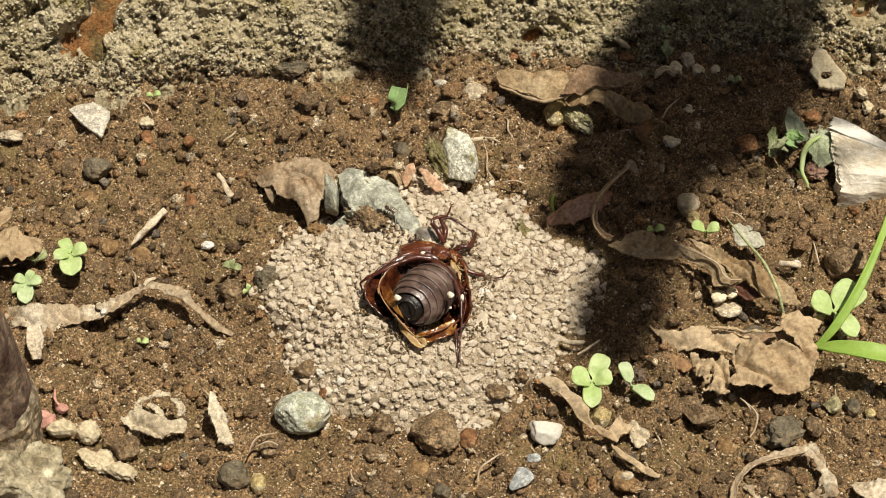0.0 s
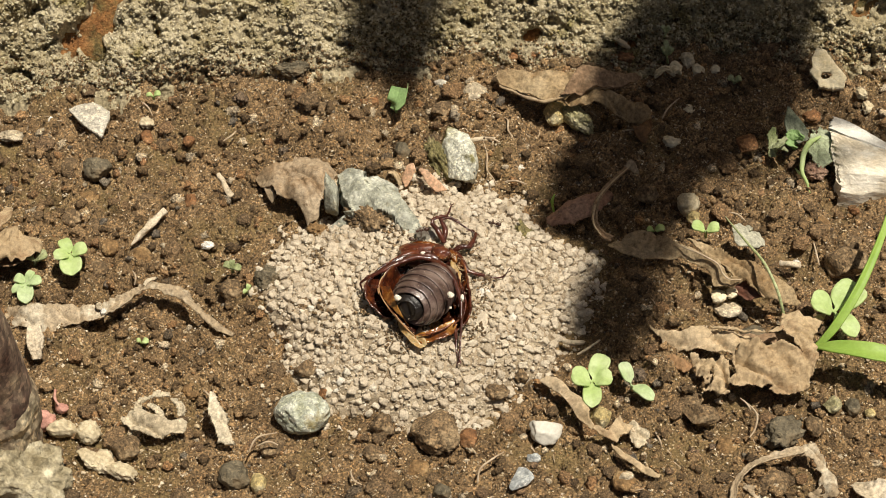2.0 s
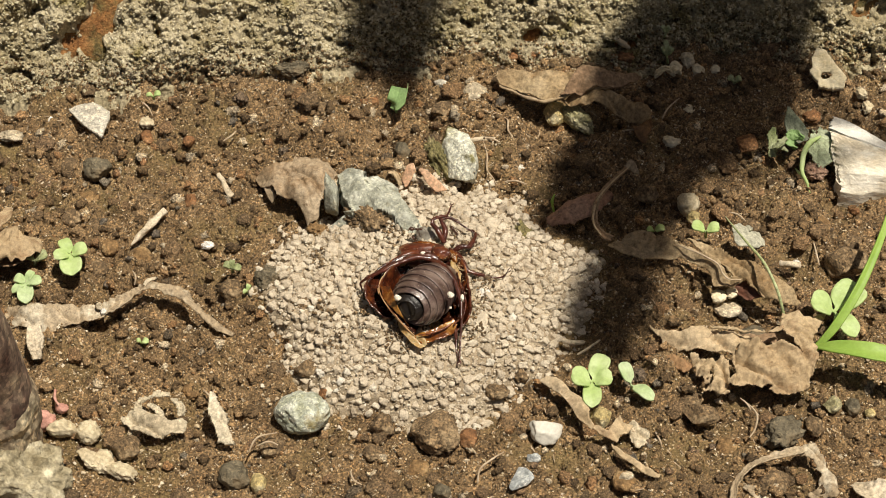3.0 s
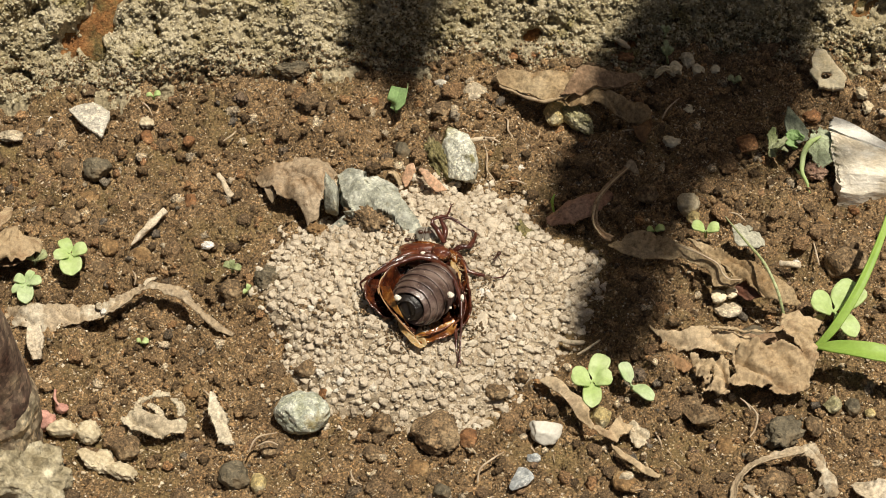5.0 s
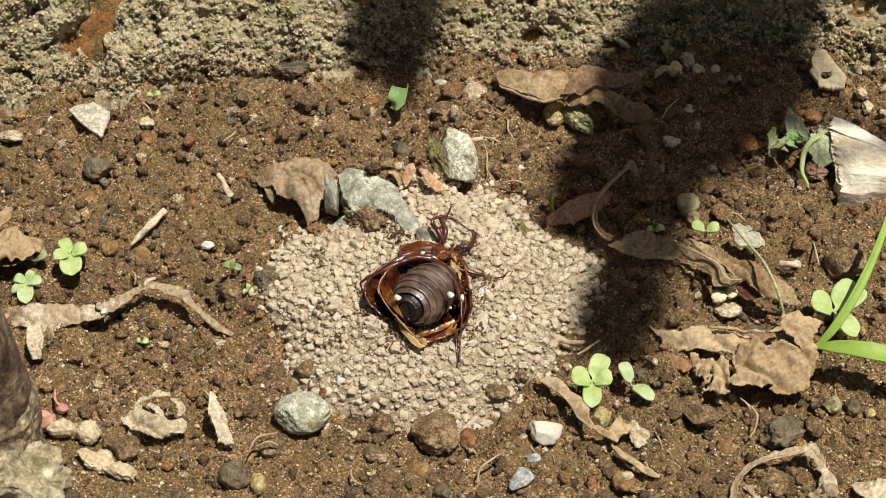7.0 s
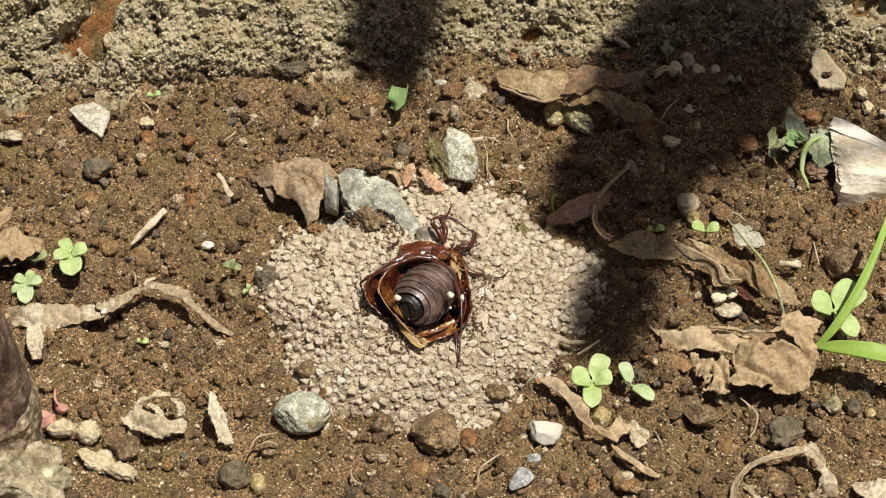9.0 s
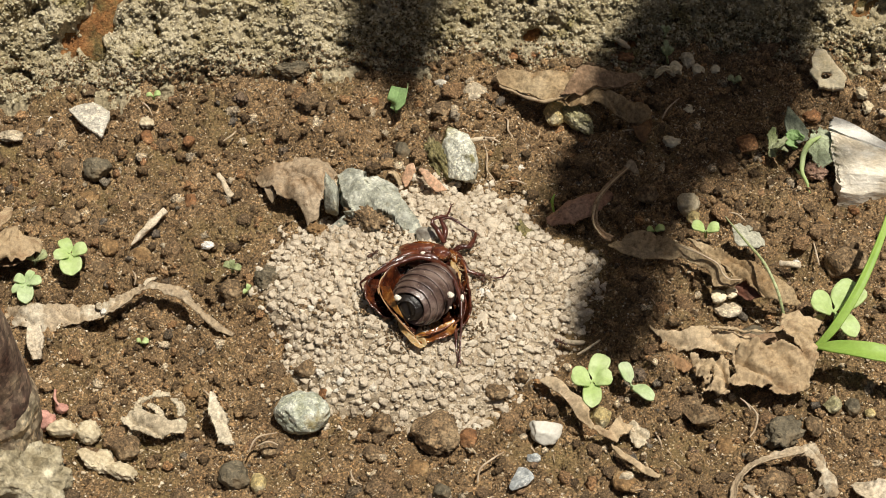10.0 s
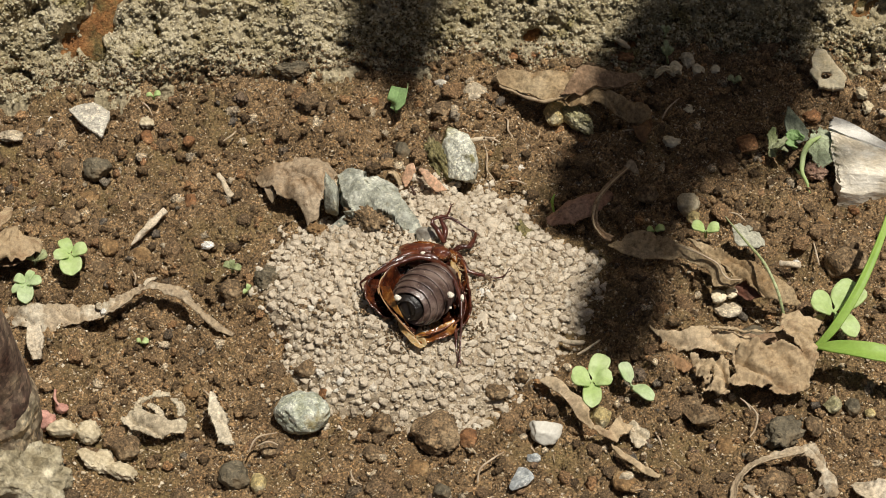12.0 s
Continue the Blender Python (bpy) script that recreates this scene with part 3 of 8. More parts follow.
def stretched(lo, hi, step, far):
    """Even steps between lo and hi, growing steps from there to far."""
    mid = np.arange(lo, hi + step / 2, step)
    grow = np.geomspace(step * 4, far, 26)
    return np.concatenate([lo - grow[::-1], mid, hi + grow])


gx, gy = stretched(-0.098, 0.096, 0.00044, 40.0), stretched(-0.064, 0.070, 0.00044, 40.0)
GX, GY = np.meshgrid(gx, gy, indexing="ij")
GZ = soil_height(GX, GY)
GZ = np.where(np.hypot(GX, GY) > 0.3, np.clip(GZ, -0.01, 0.006), GZ)
ground = put("ground", fast_mesh("ground", np.stack([GX, GY, GZ], -1).reshape(-1, 3), grid_faces(len(gx), len(gy))), SOIL)
tagged(ground, "dark brown crumbly garden soil with clods and roots", "soil", kind="structure")


def scatter(n, seed, lo=0.0, hi=9.0):
    """Random places on the soil in front of the wall; lo, hi bound the distance from the mound in its own measure."""
    r = np.random.default_rng(seed)
    x, y = r.uniform(-0.095, 0.095, n), r.uniform(-0.064, 0.068, n)
    d = 1 - mound_reach(x, y)
    k = (d > lo) & (d < hi) & (y < wall_foot(x) + 0.003) & (np.abs(x) < 0.079 + 0.2 * (y + 0.06))
    return x[k], y[k]


# ---- wall ----


def wall_foot(x):
    """Where the wall's face meets the soil."""
    x = np.asarray(x, float)
    return 0.0449 + 0.0035 * np.tanh((x + 0.040) / 0.020) - 0.0010 * np.clip((-x - 0.045) / 0.03, 0, 1.5) + 0.001 * perlin(x * 60, 3.3)


def plaster_gap(x, s):
    """1 where the plaster has fallen off and the brick shows."""
    g = 0.0
    for cx, cs, rx, rs in ((-0.0600, 0.0165, 0.0026, 0.0060), (-0.0625, 0.0105, 0.0026, 0.0050), (-0.0665, 0.0068, 0.0040, 0.0034), (-0.0640, 0.0035, 0.0022, 0.0026), (-0.0075, 0.0130, 0.0034, 0.0028), (0.0650, 0.0130, 0.0026, 0.0040)):
        g = g + np.exp(-(((x - cx) / rx) ** 2 + ((s - cs) / rs) ** 2) ** 2)
    g = g + np.exp(-(((x - 0.0790) / 0.0050) ** 2 + ((s - 0.0090) / 0.0035) ** 2) ** 2)
    g = g + 0.9 * np.exp(-(((x - 0.0165) / 0.0022) ** 2 + ((s - 0.0035) / 0.0016) ** 2) ** 2)
    return np.clip(g + 0.35 * fbm(x * 330, s * 330, 5.0, 3) * (g > 0.02), 0, 1)


LEAN = 38.0  # the eroded plinth leans back by this many degrees from upright
SL, CL = math.sin(radians(LEAN)), math.cos(radians(LEAN))


def wall_relief(x, s):
    """How far the face stands proud, by place along and up the slope."""
    wx, ws = x + 0.0008 * perlin(x * 400, s * 400), s + 0.0008 * perlin(x * 400 + 9, s * 400)
    h = 0.0022 * fbm(x * 90, s * 90, 2.0, 4) + 0.0012 * lumps(wx, ws, 0.0022, 11) + 0.0008 * lumps(wx, ws, 0.0009, 12) + 0.0009 * fbm(x * 600, s * 600, 1.0, 4, 0.75)
    pits = np.clip(fbm(x * 260, s * 260, 7.0, 3) - 0.36, 0, 0.4)
    return h - 0.0080 * pits


def wall_point(x, s, proud):
    return np.stack([x, wall_foot(np.clip(x, -0.2, 0.2)) + s * SL - proud * CL, lie(np.clip(x, -0.2, 0.2), 0.055) - 0.001 + s * CL + proud * SL], -1)


wx_, ws_ = stretched(-0.098, 0.105, 0.00034, 0.35), np.concatenate([[-0.02, -0.008], np.arange(-0.004, 0.030, 0.00034), np.arange(0.031, 0.044, 0.001), np.geomspace(0.045, 0.24, 12)])
WX, WS = np.meshgrid(wx_, ws_, indexing="ij")
fade = np.exp(-(np.maximum(np.abs(WX) - 0.1, 0) / 0.1)) * np.exp(-np.maximum(WS - 0.06, 0) / 0.1)
face = wall_point(WX, WS, (wall_relief(WX, WS) - 0.0040 * plaster_gap(WX, WS)) * fade)
nw, ns = len(wx_), len(ws_)
back = face[:, -1].copy()
back[:, 1] += 0.12
foot = back.copy()
foot[:, 2] = -0.05
allv = np.concatenate([face.reshape(-1, 3), back, foot])
f1 = grid_faces(nw, ns)[:, ::-1]
i = np.arange(nw - 1)
B0, F0 = nw * ns, nw * ns + nw
top = np.stack([i * ns + ns - 1, (i + 1) * ns + ns - 1, B0 + i + 1, B0 + i], 1)
rear = np.stack([B0 + i, B0 + i + 1, F0 + i + 1, F0 + i], 1)
ends = []
for e, flip in ((0, 1), (nw - 1, -1)):
    rim = [e * ns + k for k in range(ns)]
    ends += [(rim[k], rim[k + 1], F0 + e, F0 + e)[::flip] for k in range(ns - 1)] + [(rim[-1], B0 + e, F0 + e, F0 + e)[::flip]]
wall = put("wall_north", fast_mesh("wall_north", allv, np.concatenate([f1, top, rear])), PLASTER)
put("wall_end", fast_mesh("wall_end", allv, np.array([[q for q in dict.fromkeys(e)] for e in ends])), PLASTER, wall)
tagged(wall, "weathered grey sandy plaster wall foot with moss", "wall", kind="structure")
# brick core behind the fallen plaster
bx, bs = np.linspace(-0.1, 0.105, 260), np.linspace(-0.003, 0.030, 44)
BX, BS = np.meshgrid(bx, bs, indexing="ij")
put("brick_core", fast_mesh("brick_core", wall_point(BX, BS, -0.0019 + 0.0007 * fbm(BX * 260, BS * 260, 8.0, 4)).reshape(-1, 3), grid_faces(260, 44)[:, ::-1]), BRICK, wall, "orange brick showing where plaster fell")
# loose grit standing on the plaster
r = np.random.default_rng(21)
n = 64000
x, s = r.uniform(-0.092, 0.098, n), r.uniform(-0.004, 0.033, n)
keep = (plaster_gap(x, s) < 0.3) & (fbm(x * 170, s * 170, 4.0, 3) + 0.8 * np.clip(s / 0.005 - np.minimum(x + 0.045, 0) / 0.02, 0, 1) + r.normal(0, 0.15, n) > 0.05) & (r.random(n) < np.clip((0.024 - s) / 0.008, 0.22, 1))
x, s = x[keep], s[keep]
rad = 0.00011 + 0.00029 * r.random(len(x)) ** 2.4
for name, k, level in (("plaster_grit", rad > 0.00020, 1), ("plaster_sand", rad <= 0.00020, 0)):
    grit = swarm(name, wall_point(x[k], s[k], wall_relief(x[k], s[k]) - rad[k] * 0.05), rad[k], level, GRIT, wall, 22 + level * 3, 0.9, 0.5, 5, knobs=0.8, smooth=False)
    tagged(grit, "coarse pale sand grains", kind="stuff")
# soil splashed on the wall's foot
x, s = r.uniform(-0.092, 0.098, 16000), -0.002 + 0.009 * r.random(16000) ** 1.7
k = fbm(x * 120, s * 120, 9.0, 3) > (s - 0.0022) / 0.004
x, s = x[k], s[k]
rad = 0.00011 + 0.00034 * r.random(len(x)) ** 4
tagged(swarm("splashed_soil", wall_point(x, s, wall_relief(x, s) + rad * 0.2), rad, 0, CRUMB, wall, 23, 0.85), kind="stuff")

# dark moss and soil crust on the wall
x, s = r.uniform(-0.092, 0.098, 60000), -0.001 + 0.034 * r.random(60000)
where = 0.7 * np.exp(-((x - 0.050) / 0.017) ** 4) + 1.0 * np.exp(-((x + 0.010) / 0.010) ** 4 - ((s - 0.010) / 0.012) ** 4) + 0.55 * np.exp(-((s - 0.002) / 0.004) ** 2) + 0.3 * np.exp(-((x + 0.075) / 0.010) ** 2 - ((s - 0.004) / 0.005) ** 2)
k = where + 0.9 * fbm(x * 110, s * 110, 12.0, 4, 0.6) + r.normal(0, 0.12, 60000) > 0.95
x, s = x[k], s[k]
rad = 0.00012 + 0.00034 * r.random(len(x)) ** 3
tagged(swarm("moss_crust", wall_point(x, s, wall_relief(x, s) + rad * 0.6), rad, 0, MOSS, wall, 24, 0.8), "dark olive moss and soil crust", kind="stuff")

# ---- pellet mound ----


def bay(x, y):
    """Two bare notches in the mound's shaded rim."""
    return np.exp(-((x - 0.0222) / 0.0048) ** 4 - ((y - 0.0025) / 0.0044) ** 4) + np.exp(-((x - 0.0325) / 0.0052) ** 4 - ((y + 0.0100) / 0.0070) ** 4)


def heap_height(x, y):
    """The mound's surface under its pellets, with a hollow in which the beetle lies."""
    rise = np.clip((mound_reach(x, y) - 0.5 * bay(x, y) + 0.13 * fbm(x * 190, y * 190, 6.0, 2) - 0.03) * 0.010, -0.003, 0.0010)
    hollow = np.exp(-(((x + 0.0040) / 0.0078) ** 2 + ((y + 0.0150) / 0.0088) ** 2) ** 2)
    return soil_height(x, y) + rise + 0.0008 * fbm(x * 120, y * 120, 2.0, 3) - 0.0022 * hollow


mx, my = np.linspace(-0.038, 0.038, 190), np.linspace(-0.050, 0.022, 190)
MX, MY = np.meshgrid(mx, my, indexing="ij")
MZ = heap_height(MX, MY) + 0.0004 * lumps(MX, MY, 0.0013, 5)
mound = new("pellet_mound")
tagged(mound, "low mound of pale dry soil pellets around the beetle", "soil mound")
put("base", fast_mesh("base", np.stack([MX, MY, MZ], -1).reshape(-1, 3), grid_faces(190, 190)), POWDER, mound)


def packed(n, r, rmin, rmax, pool, gap=0.8):
    """Places and sizes of lumps that hardly overlap: large ones first."""
    cell, taken, out = rmax * 2, {}, []
    sizes = np.sort(rmin + (rmax - rmin) * r.random(n) ** 3.4)[::-1]
    for rad in sizes:
        for _ in range(6):
            x, y = pool[int(r.integers(len(pool)))]
            i, j = int(x // cell), int(y // cell)
            if all(math.hypot(x - a, y - b) > gap * (rad + c) for u in (i - 1, i, i + 1) for v in (j - 1, j, j + 1) for a, b, c in taken.get((u, v), ())):
                taken.setdefault((i, j), []).append((x, y, rad))
                out.append((x, y, rad))
                break
    return np.array(out)


def spilled(x, y):
    """How thickly pellets lie: the mound, thinning over its rim, and a spill on its shaded side."""
    m = mound_reach(x, y) + 0.13 * fbm(x * 190, y * 190, 6.0, 2)
    spill = np.exp(-((x - 0.0265) / 0.0040) ** 2 - ((y + 0.0018) / 0.0030) ** 2) * 0.16
    bare = np.clip(fbm(x * 260 + 7, y * 260, 3.0, 3) - 0.62, 0, 1) * 2.5
    return np.clip(np.where(m > 0.03, 1.0, np.exp(m * 16) * 0.5 + spill) - bare - 1.2 * bay(x, y), 0, 1)


r = np.random.default_rng(5)
pool = np.column_stack([r.uniform(-0.040, 0.038, 110000), r.uniform(-0.050, 0.023, 110000)])
pool = pool[r.random(110000) < spilled(pool[:, 0], pool[:, 1])]
pel = packed(24000, r, 0.00014, 0.00100, pool, 0.75)
pz = heap_height(pel[:, 0], pel[:, 1]) + 0.0002 + pel[:, 2] * 0.28
spot = np.hypot(pel[:, 0] + 0.004, (pel[:, 1] + 0.008) * 1.1)
order = np.argsort(spot)
big_near = [k for k in order if pel[k, 2] > 0.00042 and spot[k] > 0.010][:300]
crumbs = []
for cx, cy, wide in ((-0.0195, -0.0161, 0.0011), (-0.0207, -0.0046, 0.0010), (-0.0080, -0.0008, 0.0015), (-0.0087, -0.0118, 0.0011), (-0.0118, -0.0175, 0.0013), (-0.0076, -0.0235, 0.0013), (0.0045, -0.0057, 0.0011), (0.0068, -0.0123, 0.0011), (0.0060, -0.0184, 0.0018), (0.0049, -0.0216, 0.0013), (-0.0168, -0.0220, 0.0011), (-0.0058, -0.0217, 0.0011)):
    crumbs.append(np.column_stack([r.normal(cx, wide, 60), r.normal(cy, wide * 1.2, 60)]))
crumbs = np.concatenate(crumbs)
rad = 0.00010 + 0.00032 * r.random(len(crumbs)) ** 2.5
tagged(swarm("soil_scatter", np.column_stack([crumbs, heap_height(crumbs[:, 0], crumbs[:, 1]) + 0.0009 + rad * 0.4]), rad, 1, BROWN_STONE, mound, 46, 0.85), "dark brown crumbs among pale pellets", kind="stuff")
rest = np.setdiff1d(np.arange(len(pel)), big_near)
large = rest[pel[rest, 2] > 0.00056]
small = rest[(pel[rest, 2] <= 0.00056) & (pel[rest, 2] > 0.00027)]
tiny = rest[pel[rest, 2] <= 0.00027]
tagged(swarm("pellet_layer", np.column_stack([pel[large, :2], pz[large]]), pel[large, 2], 3, PELLET, mound, 31, 0.8, 0.34, 6, knobs=0.3), kind="stuff")
tagged(swarm("small_pellet_layer", np.column_stack([pel[small, :2], pz[small]]), pel[small, 2], 2, PELLET, mound, 32, 0.85, 0.34, 6, knobs=0.3), kind="stuff")
tagged(swarm("tiny_pellet_layer", np.column_stack([pel[tiny, :2], pz[tiny]]), pel[tiny, 2], 1, PELLET, mound, 34, 0.9, 0.3, 4, knobs=0.3), kind="stuff")
shapes = []
for k in range(18):
    v, f = chunk(3, (2, 2, 1.7), 900 + k, 6, 0.34, 1.5, 0.45, 0.3)
    shapes.append(fast_mesh("pellet", v, f))
for k in big_near:
    ob = put("pellet", shapes[int(r.integers(18))], PELLET_ONE, mound)
    ob.location = (pel[k, 0], pel[k, 1], pz[k])
    ob.rotation_euler = (r.normal(0, 0.3), r.normal(0, 0.3), r.uniform(0, 6.28))
    big = 1.6 if r.random() < 0.05 else 1.0
    ob.scale = [pel[k, 2] * big * r.uniform(0.75, 1.2) for _ in range(3)]
# a second loose layer of fine grains
r = np.random.default_rng(6)
x, y = r.uniform(-0.040, 0.038, 10000), r.uniform(-0.050, 0.023, 10000)
k = r.random(10000) < spilled(x, y)
x, y = x[k], y[k]
rad = 0.00009 + 0.00020 * r.random(len(x)) ** 2
tagged(swarm("grain_layer", np.column_stack([x, y, heap_height(x, y) + 0.0003 + 0.0005 * r.random(len(x)) + rad * 0.5]), rad, 1, PELLET, mound, 33, 0.9, 0.26, knobs=0.3), kind="stuff")

# ---- crumbs on the soil ----
r = np.random.default_rng(8)
x, y = scatter(46000, 41, 1.0)
rad = 0.00012 + 0.00030 * r.random(len(x)) ** 2.6
tagged(swarm("soil_grains", np.column_stack([x, y, soil_height(x, y) + rad * 0.3]), rad, 0, CRUMB, ground, 42, 0.85), kind="stuff")
x, y = scatter(7000, 47, 1.02)
rad = 0.00032 + 0.0011 * r.random(len(x)) ** 3
big, tiny = rad > 0.00106, rad < 0.00052
for name, k, level in (("soil_crumbs", big, 3), ("small_soil_crumbs", ~big & ~tiny, 2), ("tiny_soil_crumbs", tiny, 1)):
    tagged(swarm(name, np.column_stack([x[k], y[k], soil_height(x[k], y[k]) + rad[k] * 0.25]), rad[k], level, CRUMB, ground, 48 + level, 0.85, 0.45, knobs=0.8), kind="stuff")
x, y = scatter(46000, 43, 0.98)
rad = 0.00008 + 0.00022 * r.random(len(x)) ** 3.2
tagged(swarm("mineral_specks", np.column_stack([x, y, soil_height(x, y) + rad * 0.4]), rad, 0, SPECK, ground, 44, 0.7, 0.5, smooth=False), kind="stuff")
x, y = scatter(520, 45, 1.08)
rad = 0.0010 + 0.0014 * r.random(len(x)) ** 2
clods = [fast_mesh("clod", *chunk(3, (2, 2, 1.6), 700 + k, 6, 0.30, 1.8, 0.6, 0.4)) for k in range(10)]
for a, b, c, z in zip(x[:300], y, rad, soil_height(x, y)):
    ob = put("clod", clods[int(r.integers(10))], CLOD, ground)
    ob.location, ob.scale = (a, b, z + c * 0.12), (c, c * r.uniform(0.75, 1.0), c * r.uniform(0.7, 1.0))
    ob.rotation_euler = (0, 0, r.uniform(0, 6.28))
# pale grit below the woody stem
x, y = r.normal(-0.058, 0.016, 1500), r.normal(-0.040, 0.011, 1500)
k = (mound_reach(x, y) < -0.08) & (y > -0.064)
x, y = x[k], y[k]
rad = 0.00010 + 0.00034 * r.random(len(x)) ** 4
tagged(swarm("pale_grit", np.column_stack([x, y, soil_height(x, y) + rad * 0.4]), rad, 1, SPECK, ground, 52, 0.6, 0.5, 5, smooth=False), kind="stuff")
# short fibres and chaff
r = np.random.default_rng(9)
x, y = scatter(900, 46, 1.0)
ang, lng = r.uniform(0, 6.28, len(x)), 0.0004 + 0.0012 * r.random(len(x)) ** 2
z = soil_height(x, y) + 0.0004
quad = np.array([(-1, -1, 0), (1, -1, 0), (1, 1, 0), (-1, 1, 0), (-1, -1, 1), (1, -1, 1), (1, 1, 1), (-1, 1, 1)], float)
box = np.array([(0, 3, 2, 1), (4, 5, 6, 7), (0, 1, 5, 4), (1, 2, 6, 5), (2, 3, 7, 6), (3, 0, 4, 7)])
u = quad[None] * np.stack([lng / 2, np.full(len(x), 0.00006), np.full(len(x), 0.0001)], -1)[:, None]
u[..., 2] += u[..., 0] * r.normal(0, 0.25, len(x))[:, None]
ca, sa = np.cos(ang)[:, None], np.sin(ang)[:, None]
u = np.stack([u[..., 0] * ca - u[..., 1] * sa + x[:, None], u[..., 0] * sa + u[..., 1] * ca + y[:, None], u[..., 2] + z[:, None]], -1)
tagged(put("chaff", fast_mesh("chaff", u.reshape(-1, 3), (box[None] + (np.arange(len(x)) * 8)[:, None, None]).reshape(-1, 4), False), FIBRE, ground), kind="stuff")

# ---- stones ----


def stone(name, label, place, wide, deep, high, mat, seed, turn=0.0, tilt=0.0, cuts=7, rough=0.10, level=4, sunk=0.25, category="stone", dent=None, keep=0.6, knobs=0.0):
    v, f = chunk(level, (wide, deep, high), seed, cuts, rough, 1.5, keep, knobs)
    if dent:
        dx, dy, rad, depth = dent
        d = np.hypot(v[:, 0] - dx * wide, v[:, 1] - dy * deep) / (rad * wide)
        v[:, 2] -= np.where(v[:, 2] > 0, depth * high * np.exp(-d ** 4), 0)
    ob = put(name, fast_mesh(name, v, f), mat)
    x, y, z = place
    if len(label.split()) < 4:
        label += " on brown soil"
    ob.location = (x, y, z + high * (0.5 - sunk) - 0.0006)
    ob.rotation_euler = (radians(tilt), 0, radians(turn))
    return tagged(ob, label, category)


stone("slate_rock", "cracked grey slate rock under a slate plate", (-0.01526, 0.01135, 0.00041), 0.00643, 0.00721, 0.0075, SLATE, 91, -10, 10, 24, 0.13, 5, keep=0.26)
stone("slate_flake", "upright bluish grey slate flake", (-0.01922, 0.00967, 0.00019), 0.00291, 0.00776, 0.0085, SLATE, 5, 4, 0, 22, 0.06, keep=0.26)
stone("slate_flake", "small tapering slate flake on soil", (-0.01661, 0.00519, 0.00059), 0.00669, 0.00249, 0.0040, SLATE, 6, 32, 0, 16, 0.08, keep=0.34)
stone("soil_clod", "dark brown soil clod under the slate", (-0.01270, 0.00388, 0.00150), 0.0098, 0.0066, 0.0064, BROWN_STONE, 7, -20, 0, 4, 0.35, 5, knobs=0.45)
stone("soil_clod", "reddish brown clod beside the slate", (-0.02110, 0.00349, 0.00030), 0.00551, 0.00418, 0.0034, OCHRE_CLOD, 8, 10, 0, 4, 0.35, 5, knobs=0.4)
stone("pale_stone", "pale greenish white upright stone beside moss", (0.00205, 0.01880, 0.00189), 0.0072, 0.0136, 0.0100, PALE_STONE, 93, 200, 8, 9, 0.10, 5, keep=0.5)
stone("moss_clump", "olive brown moss clump against pale stone", (-0.00079, 0.01885, 0.00115), 0.0046, 0.0110, 0.0072, stone_mat("dark_moss", (0.10, 0.088, 0.035), (0.19, 0.165, 0.072), (0.33, 0.28, 0.15), 420), 96, 20, 0, 4, 0.3, 5, category="moss", knobs=0.3)
stone("dark_stone", "dark grey stone near the wall", (-0.02749, 0.04366, 0.00084), 0.00749, 0.00333, 0.0040, DARK_STONE, 11, 6, 0, 7, 0.2, 5, knobs=0.2)
stone("dark_stone", "charcoal grey rounded stone", (-0.06086, 0.01992, -0.00136), 0.00534, 0.00554, 0.0050, DARK_STONE, 12, 0, 0, 5, 0.14, 5, knobs=0.05)
stone("dark_stone", "dark stone at the mound's rim", (-0.02890, -0.00775, 0.00120), 0.0056, 0.0050, 0.0048, DARK_STONE, 13, 20, 0, 6, 0.2, 5, knobs=0.2)
stone("brown_stone", "rounded brown stone", (-0.03523, -0.00862, -0.00084), 0.00385, 0.00367, 0.0035, BROWN_STONE, 14)
stone("mossy_stone", "rounded grey-green stone", (-0.02213, -0.03459, 0.00002), 0.00903, 0.00761, 0.0062, MOSSY_STONE, 15, 10, 0, 3, 0.10, 5, keep=0.75, sunk=0.42, knobs=0.03)
stone("soil_clod", "large round brown clod at the mound edge", (-0.00105, -0.03927, 0.00129), 0.0078, 0.0090, 0.0050, BROWN_STONE, 16, 20, 0, 4, 0.16, 5, keep=0.66, knobs=0.06, sunk=0.34)
stone("soil_clod", "brown crumbly clod", (-0.00934, -0.03782, 0.00066), 0.00440, 0.00405, 0.0038, BROWN_STONE, 17, 0, 0, 5, 0.25)
stone("rust_pebble", "rust-orange pebble", (0.00402, -0.04067, 0.00113), 0.00332, 0.00332, 0.0030, RUST_STONE, 18)
stone("white_pebble", "smooth white pebble", (0.01583, -0.03970, 0.00186), 0.0056, 0.0044, 0.0036, SMOOTH_WHITE, 19, -28, 0, 6, 0.10, keep=0.52)
stone("slate_chip", "blue-grey angular stone chip", (0.01176, -0.04852, 0.00142), 0.0044, 0.0048, 0.0022, BLUE_STONE, 20, 20, 0, 10, 0.06, keep=0.40)
stone("slate_chip", "small pale blue-grey stone chip", (0.01396, -0.04419, 0.00125), 0.00226, 0.00174, 0.0018, BLUE_STONE, 21)
stone("yellow_stone", "ochre yellow pebble under a dead leaf", (0.02010, 0.03093, 0.00130), 0.0044, 0.0046, 0.0046, YELLOW_STONE, 22, -28, 0, 4, 0.12, 5)
stone("mossy_stone", "elongated olive grey stone under a dead leaf", (0.02369, 0.02977, 0.00158), 0.0092, 0.0044, 0.0046, OLIVE_STONE, 122, -50, 0, 5, 0.25, 5, knobs=0.25)
